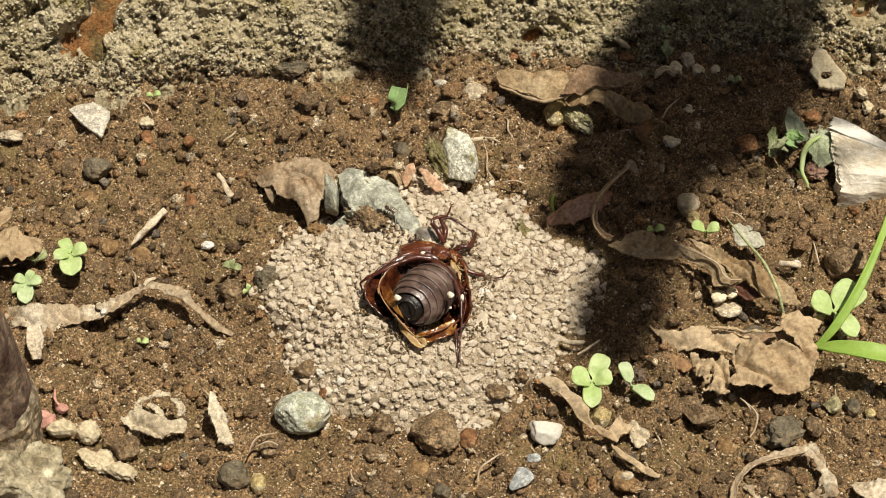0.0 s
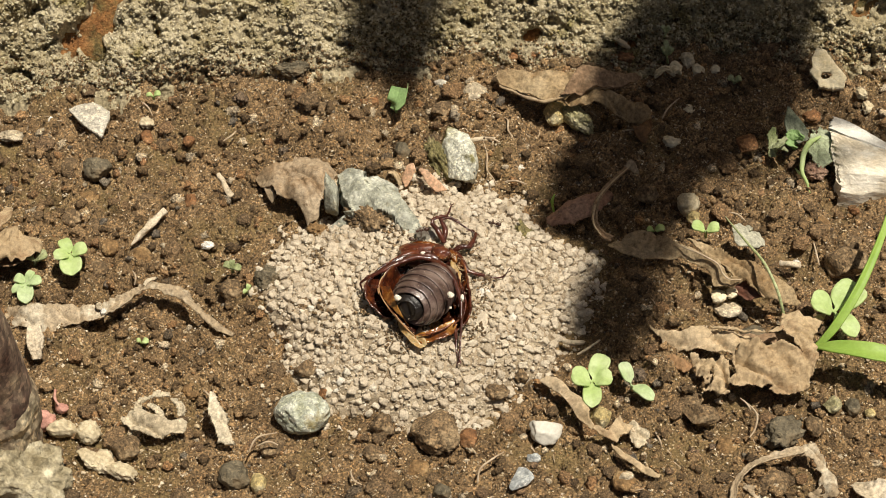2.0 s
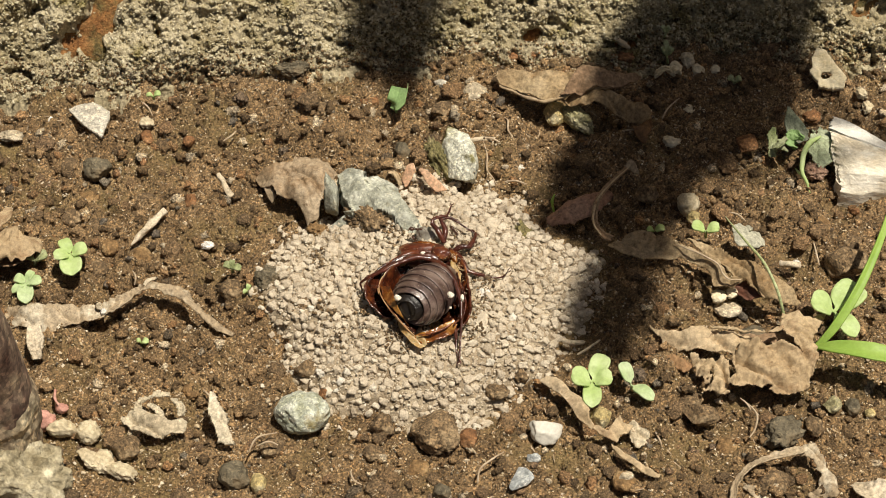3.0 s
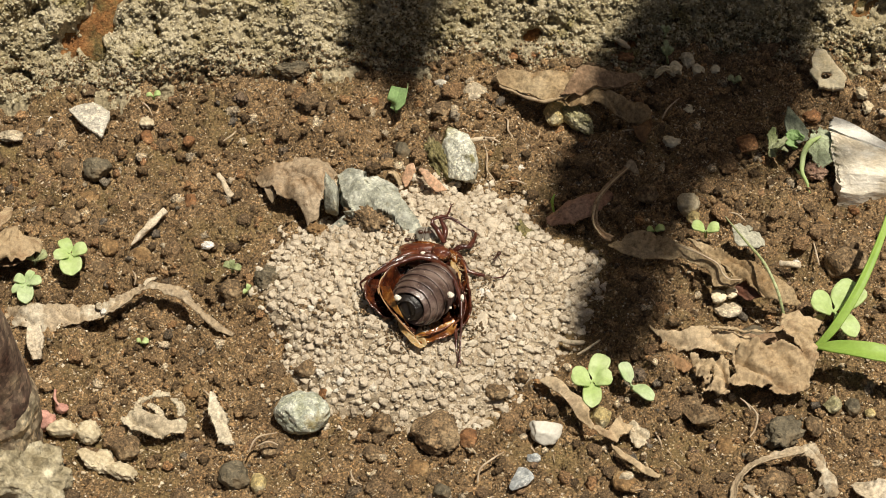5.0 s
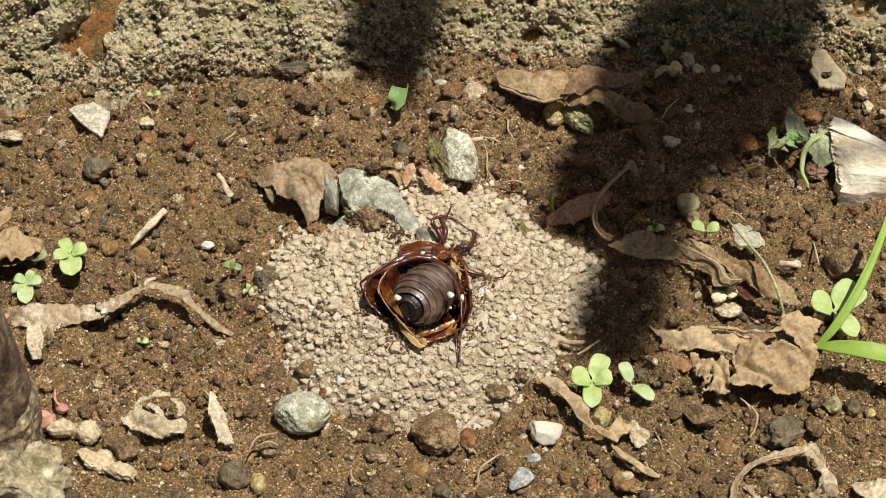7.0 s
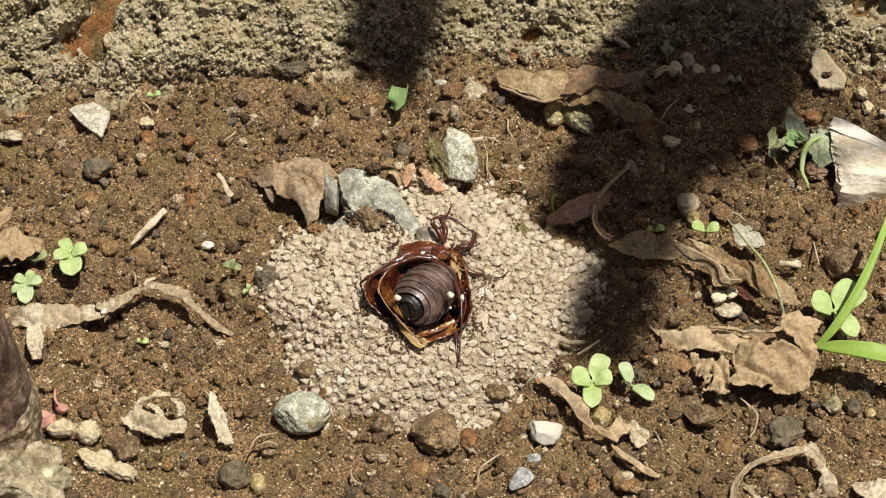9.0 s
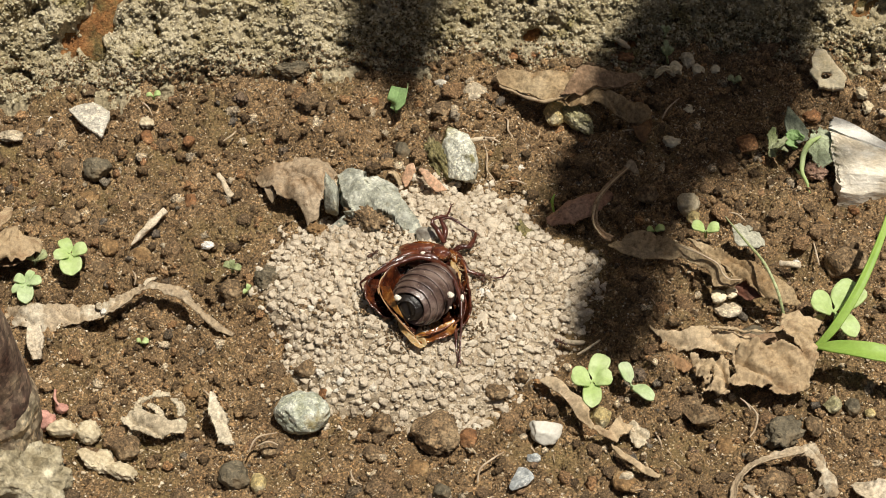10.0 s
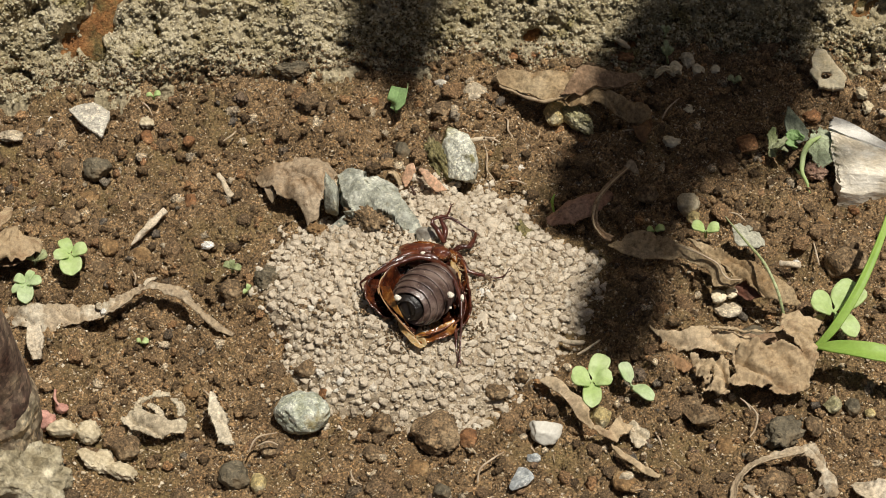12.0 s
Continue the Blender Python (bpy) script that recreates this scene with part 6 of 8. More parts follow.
patch("second_blade", DRY_ORANGE, [(-0.00706, 0.01417, 0.00199), (-0.00636, 0.01538, 0.00440), (-0.00508, 0.01598, 0.00505), (-0.00468, 0.01447, 0.00449), (-0.00538, 0.01315, 0.00249), (-0.00656, 0.01252, 0.00145)], [(-0.00585, 0.01361, 0.00426)], rag=0.00022, crinkle=0.0004, seed=30, parent=leaf)
sheet("curled_tip", DRY_TAN, [(-0.00939, 0.01459, 0.00367), (-0.00820, 0.01384, 0.00374), (-0.00744, 0.01328, 0.00179)], [0.00030, 0.00049, 0.00049], curl=1.0, seed=31, parent=leaf)
leaf = thing("dead_leaf", "shaded brown dead leaf at the mound's rim", "dead leaf")
sheet("blade", DRY_PINK, [(0.01763, 0.00369, 0.00292), (0.02110, 0.00440, 0.00496), (0.02543, 0.00608, 0.00596), (0.02864, 0.00967, 0.00386)], [0.00096, 0.00271, 0.00234, 0.00078], curl=-0.8, seed=32, rag=0.15, parent=leaf)

# ---- sticks, stalks and roots ----


def stick(name, label, mat, ctrl, radii, category="twig", **kw):
    return tagged(tube(name, mat, ctrl, radii, **kw), label, category)


stick("straw_stalk", "broken pale straw stalk", STRAW, [(-0.05297, 0.00107, -0.00018), (-0.05038, 0.00463, 0.00048), (-0.04779, 0.00825, 0.00086)], [0.00012, 0.00052, 0.00066, 0.00070, 0.00048], wobble=0.5, n=40, sides=12)
stick("straw_stalk", "short hollow straw stub", STRAW, [(-0.03912, 0.01562, 0.00219), (-0.03789, 0.01383, 0.00121), (-0.03664, 0.01178, 0.00024)], [0.00036, 0.00052, 0.00050, 0.00068], wobble=0.5, n=36, sides=12)
stick("straw_stalk", "short straw lying by the pale stone", STRAW, [(0.00379, 0.02343, 0.00246), (0.00658, 0.02327, 0.00304), (0.00998, 0.02372, 0.00260)], [0.00040, 0.00050, 0.00030], wobble=0.3)
stick("straw_stalk", "pale splinter near the wall", STRAW, [(0.03205, 0.04960, 0.00331), (0.03333, 0.04810, 0.00325), (0.03454, 0.04798, 0.00224)], [0.00042, 0.00063, 0.00032], wobble=0.3)
stick("twig", "short grey twig at the mound's rim", STRAW, [(0.01921, -0.02248, 0.00303), (0.02097, -0.02320, 0.00333), (0.02263, -0.02286, 0.00306)], [0.00036, 0.00045, 0.00027], wobble=0.3)
stick("twig", "thin pale twig on soil", STRAW, [(0.02143, -0.02536, 0.00300), (0.02307, -0.02452, 0.00353), (0.02519, -0.02241, 0.00309)], [0.00018, 0.00023, 0.00014])
stick("twig", "short grey twig on soil", STRAW, [(0.05610, -0.00533, 0.00240), (0.05766, -0.00596, 0.00283), (0.05947, -0.00568, 0.00223)], [0.00047, 0.00056, 0.00046], wobble=0.3)
for ctrl in ([(0.00707, 0.02282, 0.00306), (0.00769, 0.01866, 0.00373), (0.00766, 0.01611, 0.00282), (0.00861, 0.01396, 0.00291), (0.00937, 0.01262, 0.00248)], [(0.01066, 0.01342, 0.00249), (0.01250, 0.01315, 0.00304), (0.01445, 0.01277, 0.00260)], [(0.00540, 0.02362, 0.00199), (0.00835, 0.02300, 0.00359), (0.01100, 0.02097, 0.00323), (0.01127, 0.01866, 0.00232)],
             [(0.03924, 0.02969, 0.00194), (0.04039, 0.03192, 0.00231), (0.04276, 0.03527, 0.00165)], [(0.00522, -0.04945, 0.00185), (0.00566, -0.04750, 0.00294), (0.00756, -0.04605, 0.00354), (0.00933, -0.04414, 0.00265)], [(-0.02998, -0.04270, 0.00067), (-0.02872, -0.04077, 0.00171), (-0.02576, -0.03953, 0.00134)], [(-0.02873, -0.04166, 0.00072), (-0.02692, -0.04159, 0.00180), (-0.02550, -0.04155, 0.00086)],
             [(0.01206, 0.02257, 0.00219), (0.01249, 0.02029, 0.00279), (0.01226, 0.01864, 0.00235)], [(0.01093, 0.03008, 0.00184), (0.01157, 0.02808, 0.00294), (0.01153, 0.02610, 0.00263), (0.01226, 0.02358, 0.00315), (0.01135, 0.02284, 0.00276), (0.01131, 0.02011, 0.00227)], [(0.05143, 0.00406, 0.00251), (0.05014, 0.00514, 0.00304), (0.04875, 0.00611, 0.00258)], [(0.06180, -0.03159, 0.00194), (0.06163, -0.03363, 0.00241), (0.06234, -0.03421, 0.00187)], [(-0.03915, 0.02550, 0.00041), (-0.03766, 0.02636, 0.00097), (-0.03700, 0.02795, 0.00053)], [(0.03279, -0.04030, 0.00253), (0.03331, -0.04222, 0.00295), (0.03363, -0.04311, 0.00241)],
             [(-0.05216, -0.00434, -0.00072), (-0.05133, -0.00649, 0.00030), (-0.05153, -0.00749, -0.00071)], [(0.04778, -0.03477, 0.00245), (0.04868, -0.03764, 0.00333), (0.04825, -0.03958, 0.00228), (0.04721, -0.04118, 0.00226)], [(0.04656, -0.03371, 0.00252), (0.04742, -0.03515, 0.00295), (0.04808, -0.03616, 0.00240)], [(-0.05479, 0.03559, 0.00050), (-0.05333, 0.03372, 0.00087), (-0.05241, 0.03210, 0.00031)], [(-0.01413, -0.04688, 0.00132), (-0.01354, -0.04880, 0.00182), (-0.01234, -0.04930, 0.00135)], [(0.03070, 0.02584, 0.00219), (0.03369, 0.02607, 0.00266), (0.03669, 0.02543, 0.00217)], [(-0.03805, -0.03017, 0.00012), (-0.03690, -0.03120, -0.00001), (-0.03624, -0.03025, 0.00021)], [(0.06244, -0.00041, 0.00202), (0.06245, -0.00343, 0.00254), (0.06272, -0.00551, 0.00204)]):
    stick("root_fibre", "thin pale dry root fibre", FIBRE, ctrl, [0.00012, 0.00018, 0.00016, 0.0001], "root", sides=6)
stem = thing("woody_stem", "dark purplish woody stem rising beside the soil", "plant stem")
tube("bark", BARK, [(-0.06777, -0.04148, 0.00700), (-0.06728, -0.04124, 0.01300), (-0.06737, -0.04140, 0.02000), (-0.06751, -0.04327, 0.03200), (-0.06914, -0.04646, 0.04600)], [0.00547, 0.00587, 0.00556, 0.00508, 0.00460], n=70, sides=32, wobble=0.04, parent=stem)
tube("root_collar", COLLAR, [(-0.06940, -0.04435, 0.00000), (-0.06848, -0.04189, 0.00250), (-0.06740, -0.04116, 0.00800), (-0.06715, -0.04130, 0.01300), (-0.06735, -0.04140, 0.01750)], [0.00676, 0.00640, 0.00610, 0.00580, 0.00480], n=60, sides=40, wobble=0.13, seed=3, parent=stem, label="swollen corky root collar")
stone("mortar_lump", "grey speckled mortar lump with lichen", (-0.06523, -0.04796, -0.00116), 0.01931, 0.01416, 0.0130, LICHEN, 81, -12, 0, 5, 0.2, 5, knobs=0.22, category="mortar")
stone("pink_pebble", "pinkish brick fragment", (-0.06284, -0.03577, -0.00164), 0.00528, 0.00317, 0.0050, PINK, 82, 10, 0, 3, 0.16)
stone("pink_pebble", "small pink brick crumb", (-0.06064, -0.03238, -0.00171), 0.00248, 0.00177, 0.0024, PINK, 83)
stick("root_fibre", "short pink rootlet on soil", PINK, [(-0.06153, -0.03025, 0.00021), (-0.06138, -0.03198, 0.00026), (-0.06080, -0.03270, -0.00070)], [0.0002, 0.00025, 0.0002], "root", sides=6)
crumb = thing("lime_crumb", "curled white lime crumb in shade", "stone")
sheet("flake", LIME, [(0.03886, 0.04072, 0.00173), (0.03980, 0.04079, 0.00293), (0.04081, 0.04096, 0.00333), (0.04217, 0.04097, 0.00192)], [0.0005, 0.0008, 0.0006, 0.0004], thick=0.0004, curl=1.8, seed=61, rag=0.3, crinkle=0.3, parent=crumb)
sheet("broad_flake", LIME, [(0.04147, 0.04063, 0.00251), (0.04251, 0.04146, 0.00315), (0.04331, 0.04142, 0.00234)], [0.0008, 0.0014, 0.0009], thick=0.0005, curl=0.7, seed=62, rag=0.3, crinkle=0.3, parent=crumb)
sheet("bark_scrap", STRAW, [(-0.06662, -0.01776, 0.00088), (-0.06596, -0.02100, 0.00093), (-0.06562, -0.02305, -0.00103)], [0.00109, 0.00144, 0.00072], seed=33, curl=0.6, thick=0.0006)
tagged(bpy.data.objects["bark_scrap"], "pale dry bark scrap", "bark")

# ---- green plants ----


def seedling(label, root, heart, leaves, mat=GREEN, category="seedling"):
    """A stem from the soil to its heart, and rounded leaves from there to their tips, with half-widths."""
    ob = thing("seedling", label, category, "seedlings")
    h = np.array(heart)
    tube("stem", mat, [root, (np.array(root) + h) / 2, heart], [0.0003, 0.00025, 0.0002], n=8, sides=6, parent=ob)
    for k, (tip, half) in enumerate(leaves):
        t = np.array(tip)
        mid = h * 0.5 + t * 0.5 + np.array((0, 0, 0.0006))
        sheet("leaf", mat, [h, h * 0.8 + t * 0.2 + (0, 0, 0.0002), mid, h * 0.2 + t * 0.8 + (0, 0, 0.0004), t], [half * 0.08, half * 0.12, half * 0.70, half * 0.90, half * 0.95, half * 0.90, half * 0.68, half * 0.10], thick=0.0003, curl=0.35, seed=40 + k, rag=0.03, crinkle=0.05, nu=32, nv=13, midrib=0.04, parent=ob)
    return ob


seedling("four-leaved bright green seedling beside the mound", (0.02373, -0.03151, 0.00126), (0.02327, -0.03257, 0.00522), [((0.01995, -0.03270, 0.00638), 0.00205), ((0.02534, -0.02850, 0.00675), 0.00170), ((0.02636, -0.03292, 0.00623), 0.00175), ((0.02294, -0.03752, 0.00504), 0.00160)])
seedling("pale green drooping seedling with two leaves", (0.02983, -0.03108, 0.00129), (0.02948, -0.03218, 0.00385), [((0.02805, -0.02901, 0.00555), 0.00115), ((0.03265, -0.03554, 0.00432), 0.00120)], PALE_GREEN)
seedling("tiny seedling with two round green leaves", (0.04441, 0.00106, 0.00182), (0.04406, 0.00004, 0.00435), [((0.04161, 0.00021, 0.00542), 0.00124), ((0.04622, -0.00018, 0.00528), 0.00124)])
seedling("broad-leaved bright green seedling behind grass", (0.06409, -0.01864, 0.00095), (0.06273, -0.01897, 0.00603), [((0.05880, -0.01838, 0.00800), 0.00250), ((0.06720, -0.01470, 0.00760), 0.00290), ((0.06570, -0.02360, 0.00531), 0.00180)])
seedling("bright green seedling with four round leaves", (-0.06302, -0.00191, -0.00203), (-0.06237, -0.00318, 0.00197), [((-0.06403, -0.00054, 0.00288), 0.00119), ((-0.06477, -0.00461, 0.00281), 0.00134), ((-0.05949, -0.00268, 0.00295), 0.00152), ((-0.06143, -0.00808, 0.00240), 0.00201)])
seedling("low pale green seedling under the bark", (-0.06958, -0.00834, -0.00218), (-0.06941, -0.00801, 0.00032), [((-0.07124, -0.00769, 0.00116), 0.00102), ((-0.06664, -0.00856, 0.00120), 0.00117), ((-0.06877, -0.01241, 0.00033), 0.00148), ((-0.06825, -0.00623, 0.00120), 0.00078), ((-0.07134, -0.01010, 0.00030), 0.00078)], PALE_GREEN, PALE_GREEN)
seedling("small dull green seedling near a dead leaf", (-0.06917, -0.00183, -0.00211), (-0.06875, -0.00258, -0.00012), [((-0.06655, -0.00223, 0.00091), 0.00121), ((-0.07010, -0.00270, 0.00087), 0.00084)], DULL_GREEN)
seedling("tiny green sprout in bare soil", (-0.04902, -0.01979, -0.00156), (-0.04901, -0.02030, -0.00036), [((-0.04779, -0.02072, 0.00030), 0.00063), ((-0.04957, -0.02042, 0.00022), 0.00045)])
seedling("tiny pale sprout in soil", (-0.03534, -0.00449, -0.00083), (-0.03541, -0.00478, 0.00036), [((-0.03672, -0.00449, 0.00088), 0.00074), ((-0.03378, -0.00565, 0.00106), 0.00074), ((-0.03523, -0.00373, 0.00118), 0.00056)], DULL_GREEN)
seedling("tiny yellow-green sprout at the wall", (-0.05277, 0.03713, -0.00026), (-0.05262, 0.03660, 0.00067), [((-0.05133, 0.03664, 0.00119), 0.00072), ((-0.05377, 0.03628, 0.00111), 0.00051)])
seedling("tiny sprout beside a brown stone", (-0.03233, -0.00940, -0.00065), (-0.03242, -0.00976, 0.00034), [((-0.03205, -0.00906, 0.00096), 0.00046), ((-0.03290, -0.01057, 0.00071), 0.00037)])
seedling("tiny green sprout in the shade", (0.03596, 0.00193, 0.00200), (0.03556, 0.00079, 0.00353), [((0.03724, 0.00087, 0.00400), 0.00076), ((0.03435, 0.00030, 0.00406), 0.00067)])
for root, heart, tips in (((0.04154, 0.04519, 0.00112), (0.04113, 0.04486, 0.00311), (((0.04031, 0.04616, 0.00417), 0.00073), ((0.04216, 0.04586, 0.00415), 0.00073), ((0.04090, 0.04686, 0.00520), 0.00053))), ((0.04093, 0.04929, 0.00331), (0.04103, 0.04864, 0.00528), (((0.04016, 0.04934, 0.00631), 0.00053), ((0.04180, 0.04904, 0.00630), 0.00053))), ((0.05334, 0.03977, 0.00078), (0.05308, 0.03883, 0.00223), (((0.05182, 0.03916, 0.00276), 0.00073), ((0.05426, 0.03890, 0.00272), 0.00073)))):
    seedling("small dull green moss sprout in shade", root, heart, tips, DULL_GREEN, "moss")
leaf = thing("leaf_piece", "upright cut piece of fresh green leaf", "leaf")
sheet("blade", CUT_GREEN, [(-0.00877, 0.03302, 0.00084), (-0.00834, 0.03343, 0.00284), (-0.00774, 0.03560, 0.00386)], [0.00092, 0.00175, 0.00155], thick=0.0003, curl=0.4, seed=50, rag=0.06, crinkle=0.06, parent=leaf)
tube("stalk", GREEN, [(-0.00674, 0.03484, 0.00234), (-0.00641, 0.03502, 0.00384), (-0.00632, 0.03618, 0.00443)], [0.00012, 0.00012, 0.00008], n=8, sides=6, parent=leaf)
grass = thing("grass_tuft", "bright green grass blades arching over dead leaf", "grass")
sheet("upright_blade", GRASS, [(0.05869, -0.02563, 0.00419), (0.06196, -0.02369, 0.00803), (0.06578, -0.01896, 0.01184), (0.06962, -0.01182, 0.01462), (0.07411, -0.00095, 0.01630)], [0.00045, 0.00072, 0.00078, 0.00061, 0.00039], thick=0.0003, curl=0.5, roll=-25, seed=51, rag=0.02, crinkle=0.04, nu=50, nv=9, parent=grass)
sheet("flat_blade", GRASS, [(0.05856, -0.02552, 0.00519), (0.06155, -0.02803, 0.00800), (0.06623, -0.03033, 0.00972), (0.07475, -0.03228, 0.00923)], [0.00054, 0.00144, 0.00180, 0.00162], thick=0.0003, curl=0.6, seed=52, rag=0.02, crinkle=0.04, nu=40, nv=9, parent=grass)
blade = thing("grass_sprout", "single small green grass sprout in shade", "grass")
sheet("blade", GRASS, [(0.01890, 0.00629, 0.00238), (0.01849, 0.00605, 0.00488), (0.01880, 0.00626, 0.00688)], [0.00024, 0.00039, 0.00008], thick=0.0002, curl=0.4, seed=58, rag=0.02, nu=16, nv=7, parent=blade)
weed = thing("weed_stalk", "thin grey-green weed stalk with a withered leaf", "weed")
tube("stalk", leaf_mat("grey_green_stalk", (0.38, 0.44, 0.18), (0.50, 0.55, 0.28), (0.60, 0.64, 0.40)), [(0.05474, -0.01967, 0.00545), (0.05337, -0.01756, 0.00953), (0.05141, -0.01341, 0.01165), (0.04904, -0.00770, 0.01074), (0.04682, -0.00071, 0.00877)], [0.00027, 0.00026, 0.00024, 0.00019, 0.00010], parent=weed)
sheet("withered_leaf", leaf_mat("withered_leaf", (0.44, 0.42, 0.31), (0.58, 0.56, 0.44), (0.70, 0.68, 0.56)), [(0.04897, 0.00036, 0.00567), (0.05053, -0.00224, 0.00614), (0.05327, -0.00139, 0.00451)], [0.00076, 0.00247, 0.00189], curl=-0.5, seed=53, rag=0.2, parent=weed)
weed = thing("weed", "dull green weed with a pointed leaf in shade", "weed")
sheet("leaf", GREY_LEAF, [(0.06292, 0.02413, 0.00120), (0.06244, 0.02499, 0.00260), (0.06186, 0.02673, 0.00397), (0.06152, 0.02972, 0.00471)], [0.0019, 0.0024, 0.0015, 0.0002], thick=0.0003, curl=0.6, seed=54, rag=0.1, crinkle=0.08, parent=weed, label="grey-green pointed leaf")
sheet("leaf", CUT_GREEN, [(0.06190, 0.02281, 0.00167), (0.06167, 0.02297, 0.00347), (0.06184, 0.02405, 0.00464)], [0.0008, 0.0018, 0.0008], thick=0.0003, curl=0.7, seed=55, rag=0.3, crinkle=0.2, parent=weed)
sheet("leaf", DULL_GREEN, [(0.05786, 0.02048, 0.00147), (0.05810, 0.02214, 0.00262), (0.05796, 0.02371, 0.00358), (0.05846, 0.02515, 0.00412)], [0.0006, 0.0009, 0.0009, 0.0003], thick=0.0003, curl=0.6, seed=56, rag=0.3, parent=weed)
sheet("leaf", DULL_GREEN, [(0.05788, 0.02094, 0.00326), (0.05893, 0.02081, 0.00423), (0.06008, 0.02155, 0.00517)], [0.0004, 0.0008, 0.0004], thick=0.0003, curl=0.6, seed=57, rag=0.3, parent=weed)
sheet("leaf", DULL_GREEN, [(0.05833, 0.02116, 0.00304), (0.05943, 0.02079, 0.00341), (0.06059, 0.02100, 0.00236)], [0.0003, 0.0006, 0.0002], thick=0.0003, curl=0.6, seed=59, rag=0.3, parent=weed)
weed = thing("fallen_sprout", "pale green bent sprout against bleached wood", "weed")
tube("stem", GREEN, [(0.06612, 0.02207, 0.00493), (0.06396, 0.01994, 0.00565), (0.06267, 0.01762, 0.00575), (0.06207, 0.01539, 0.00522), (0.06202, 0.01389, 0.00425), (0.06281, 0.01262, 0.00304), (0.06344, 0.01119, 0.00143)], [0.00022, 0.00050, 0.00052, 0.00046, 0.00036, 0.00030, 0.00012], n=40, wobble=0.15, parent=weed)
tube("rootlet", GREEN, [(0.06217, 0.01366, 0.00365), (0.06174, 0.01506, 0.00304), (0.06154, 0.01703, 0.00201)], [0.0003, 0.00026, 0.0001], n=12, parent=weed)
patch("leaf", PALE_SPROUT, [(0.06474, 0.02329, 0.00455), (0.06665, 0.02431, 0.00467), (0.06838, 0.02380, 0.00461), (0.06876, 0.02015, 0.00405), (0.06768, 0.01725, 0.00333), (0.06569, 0.01672, 0.00303), (0.06439, 0.01758, 0.00328), (0.06327, 0.01899, 0.00410), (0.06373, 0.02145, 0.00443)], [(0.06560, 0.01887, 0.00560)], thick=0.0003, rag=0.0007, crinkle=0.0006, fine=420, holes=0.35, seed=58, parent=weed, label="torn pale grey-green leaf")

# ---- the beetle, on its back on the mound ----
beetle = thing("beetle", "dead reddish brown chafer beetle lying belly up", "beetle")
MID = Vector((-0.00289, -0.01782, 0.00900))
AX = Vector((-0.535, -0.812, 0.240)).normalized()
SIDE = AX.cross(Vector((0, 0, 1))).normalized()
UPB = SIDE.cross(AX)


def girth(s):
    """Half-width of the abdomen, by the way from its middle towards the tail."""
    return 0.0044 * max(0.0, 1 - abs(s / (0.0063 if s > 0 else 0.0075)) ** 2.1) ** 0.5


def band(name, s0, s1, mat, lip=0.00030, shift=0.0, grow=1.0, tuck=0.72):
    """One belly segment: a hoop that flares to a sharp rear edge and folds in under it."""
    n, rows = 84, []
    for k in np.linspace(0, 1, 9):
        s = s0 + (s1 - s0) * k
        rows.append((s, girth(s) * grow + lip * (k ** 1.6 - 0.25)))
    s, g = rows[-1]
    rows += [(s + 0.00010, g - 0.00006), (s + 0.00009, g - 0.00022), (s - 0.00015, g * 0.90), (s - 0.0004, g * tuck)]
    q = []
    for i, (s, g) in enumerate(rows):
        a = np.linspace(0, 2 * np.pi, n, endpoint=False)
        w = 1 + 0.010 * perlin(3 * np.cos(a) + s0 * 900, 3 * np.sin(a), 0.3) + 0.006 * perlin(9 * np.cos(a), 9 * np.sin(a) + s0 * 700, i * 0.25)
        sag = s + 0.00022 * np.sin(a * 2 + 0.4) + 0.00010 * perlin(5 * np.cos(a), 5 * np.sin(a), s0 * 4000)
        q.append(np.array(MID) + np.outer(sag, AX) + np.outer(np.cos(a) * g * w + shift, SIDE) + np.outer(np.sin(a) * g * 0.95 * w, UPB))
    m = len(rows)
    i = np.arange((m - 1) * n)
    b, c = i // n, i % n
    faces = np.stack([b * n + c, b * n + (c + 1) % n, (b + 1) * n + (c + 1) % n, (b + 1) * n + c], 1)
    return put(name, fast_mesh(name, np.concatenate(q), faces), mat, beetle)


edges = [-0.0055, -0.0028, -0.0008, 0.0011, 0.0026, 0.0038]
for a, b in zip(edges, edges[1:]):
    band("belly_segment", a - 0.0005, b, BELLY)
band("belly_segment", 0.0032, 0.0046, BELLY, 0.0002, 0.0, 0.95, 0.7)
band("tail_segment", 0.0042, 0.0054, TAILC, 0.0001, 0.0, 0.78, 0.55)
# last plate: a low dome with a slit
nu, nv = 28, 48
u, a = np.meshgrid(np.linspace(0, 1, nu), np.linspace(0, 2 * np.pi, nv), indexing="ij")
rr = 0.0022 * u
dome = np.array(MID) + (0.0045 + 0.0011 * np.sqrt(1 - 0.96 * u ** 2) - 0.0007 * np.exp(-((rr * np.cos(a + 0.5) + 0.0004) / 0.0004) ** 2) * (1 - u))[..., None] * np.array(AX) + (rr * np.cos(a))[..., None] * np.array(SIDE) + (rr * np.sin(a))[..., None] * np.array(UPB)
put("tail_plate", fast_mesh("tail_plate", dome.reshape(-1, 3), grid_faces(nu, nv)), TAILC, beetle, "black tail plate")
r = np.random.default_rng(12)
dust = []
for _ in range(60):
    s, a = r.uniform(-0.003, 0.0042), r.uniform(0.1, 3.0)
    g = girth(s) + 0.0001
    dust.append((MID + AX * s + SIDE * (math.cos(a) * g) + UPB * (math.sin(a) * g * 0.95))[:])
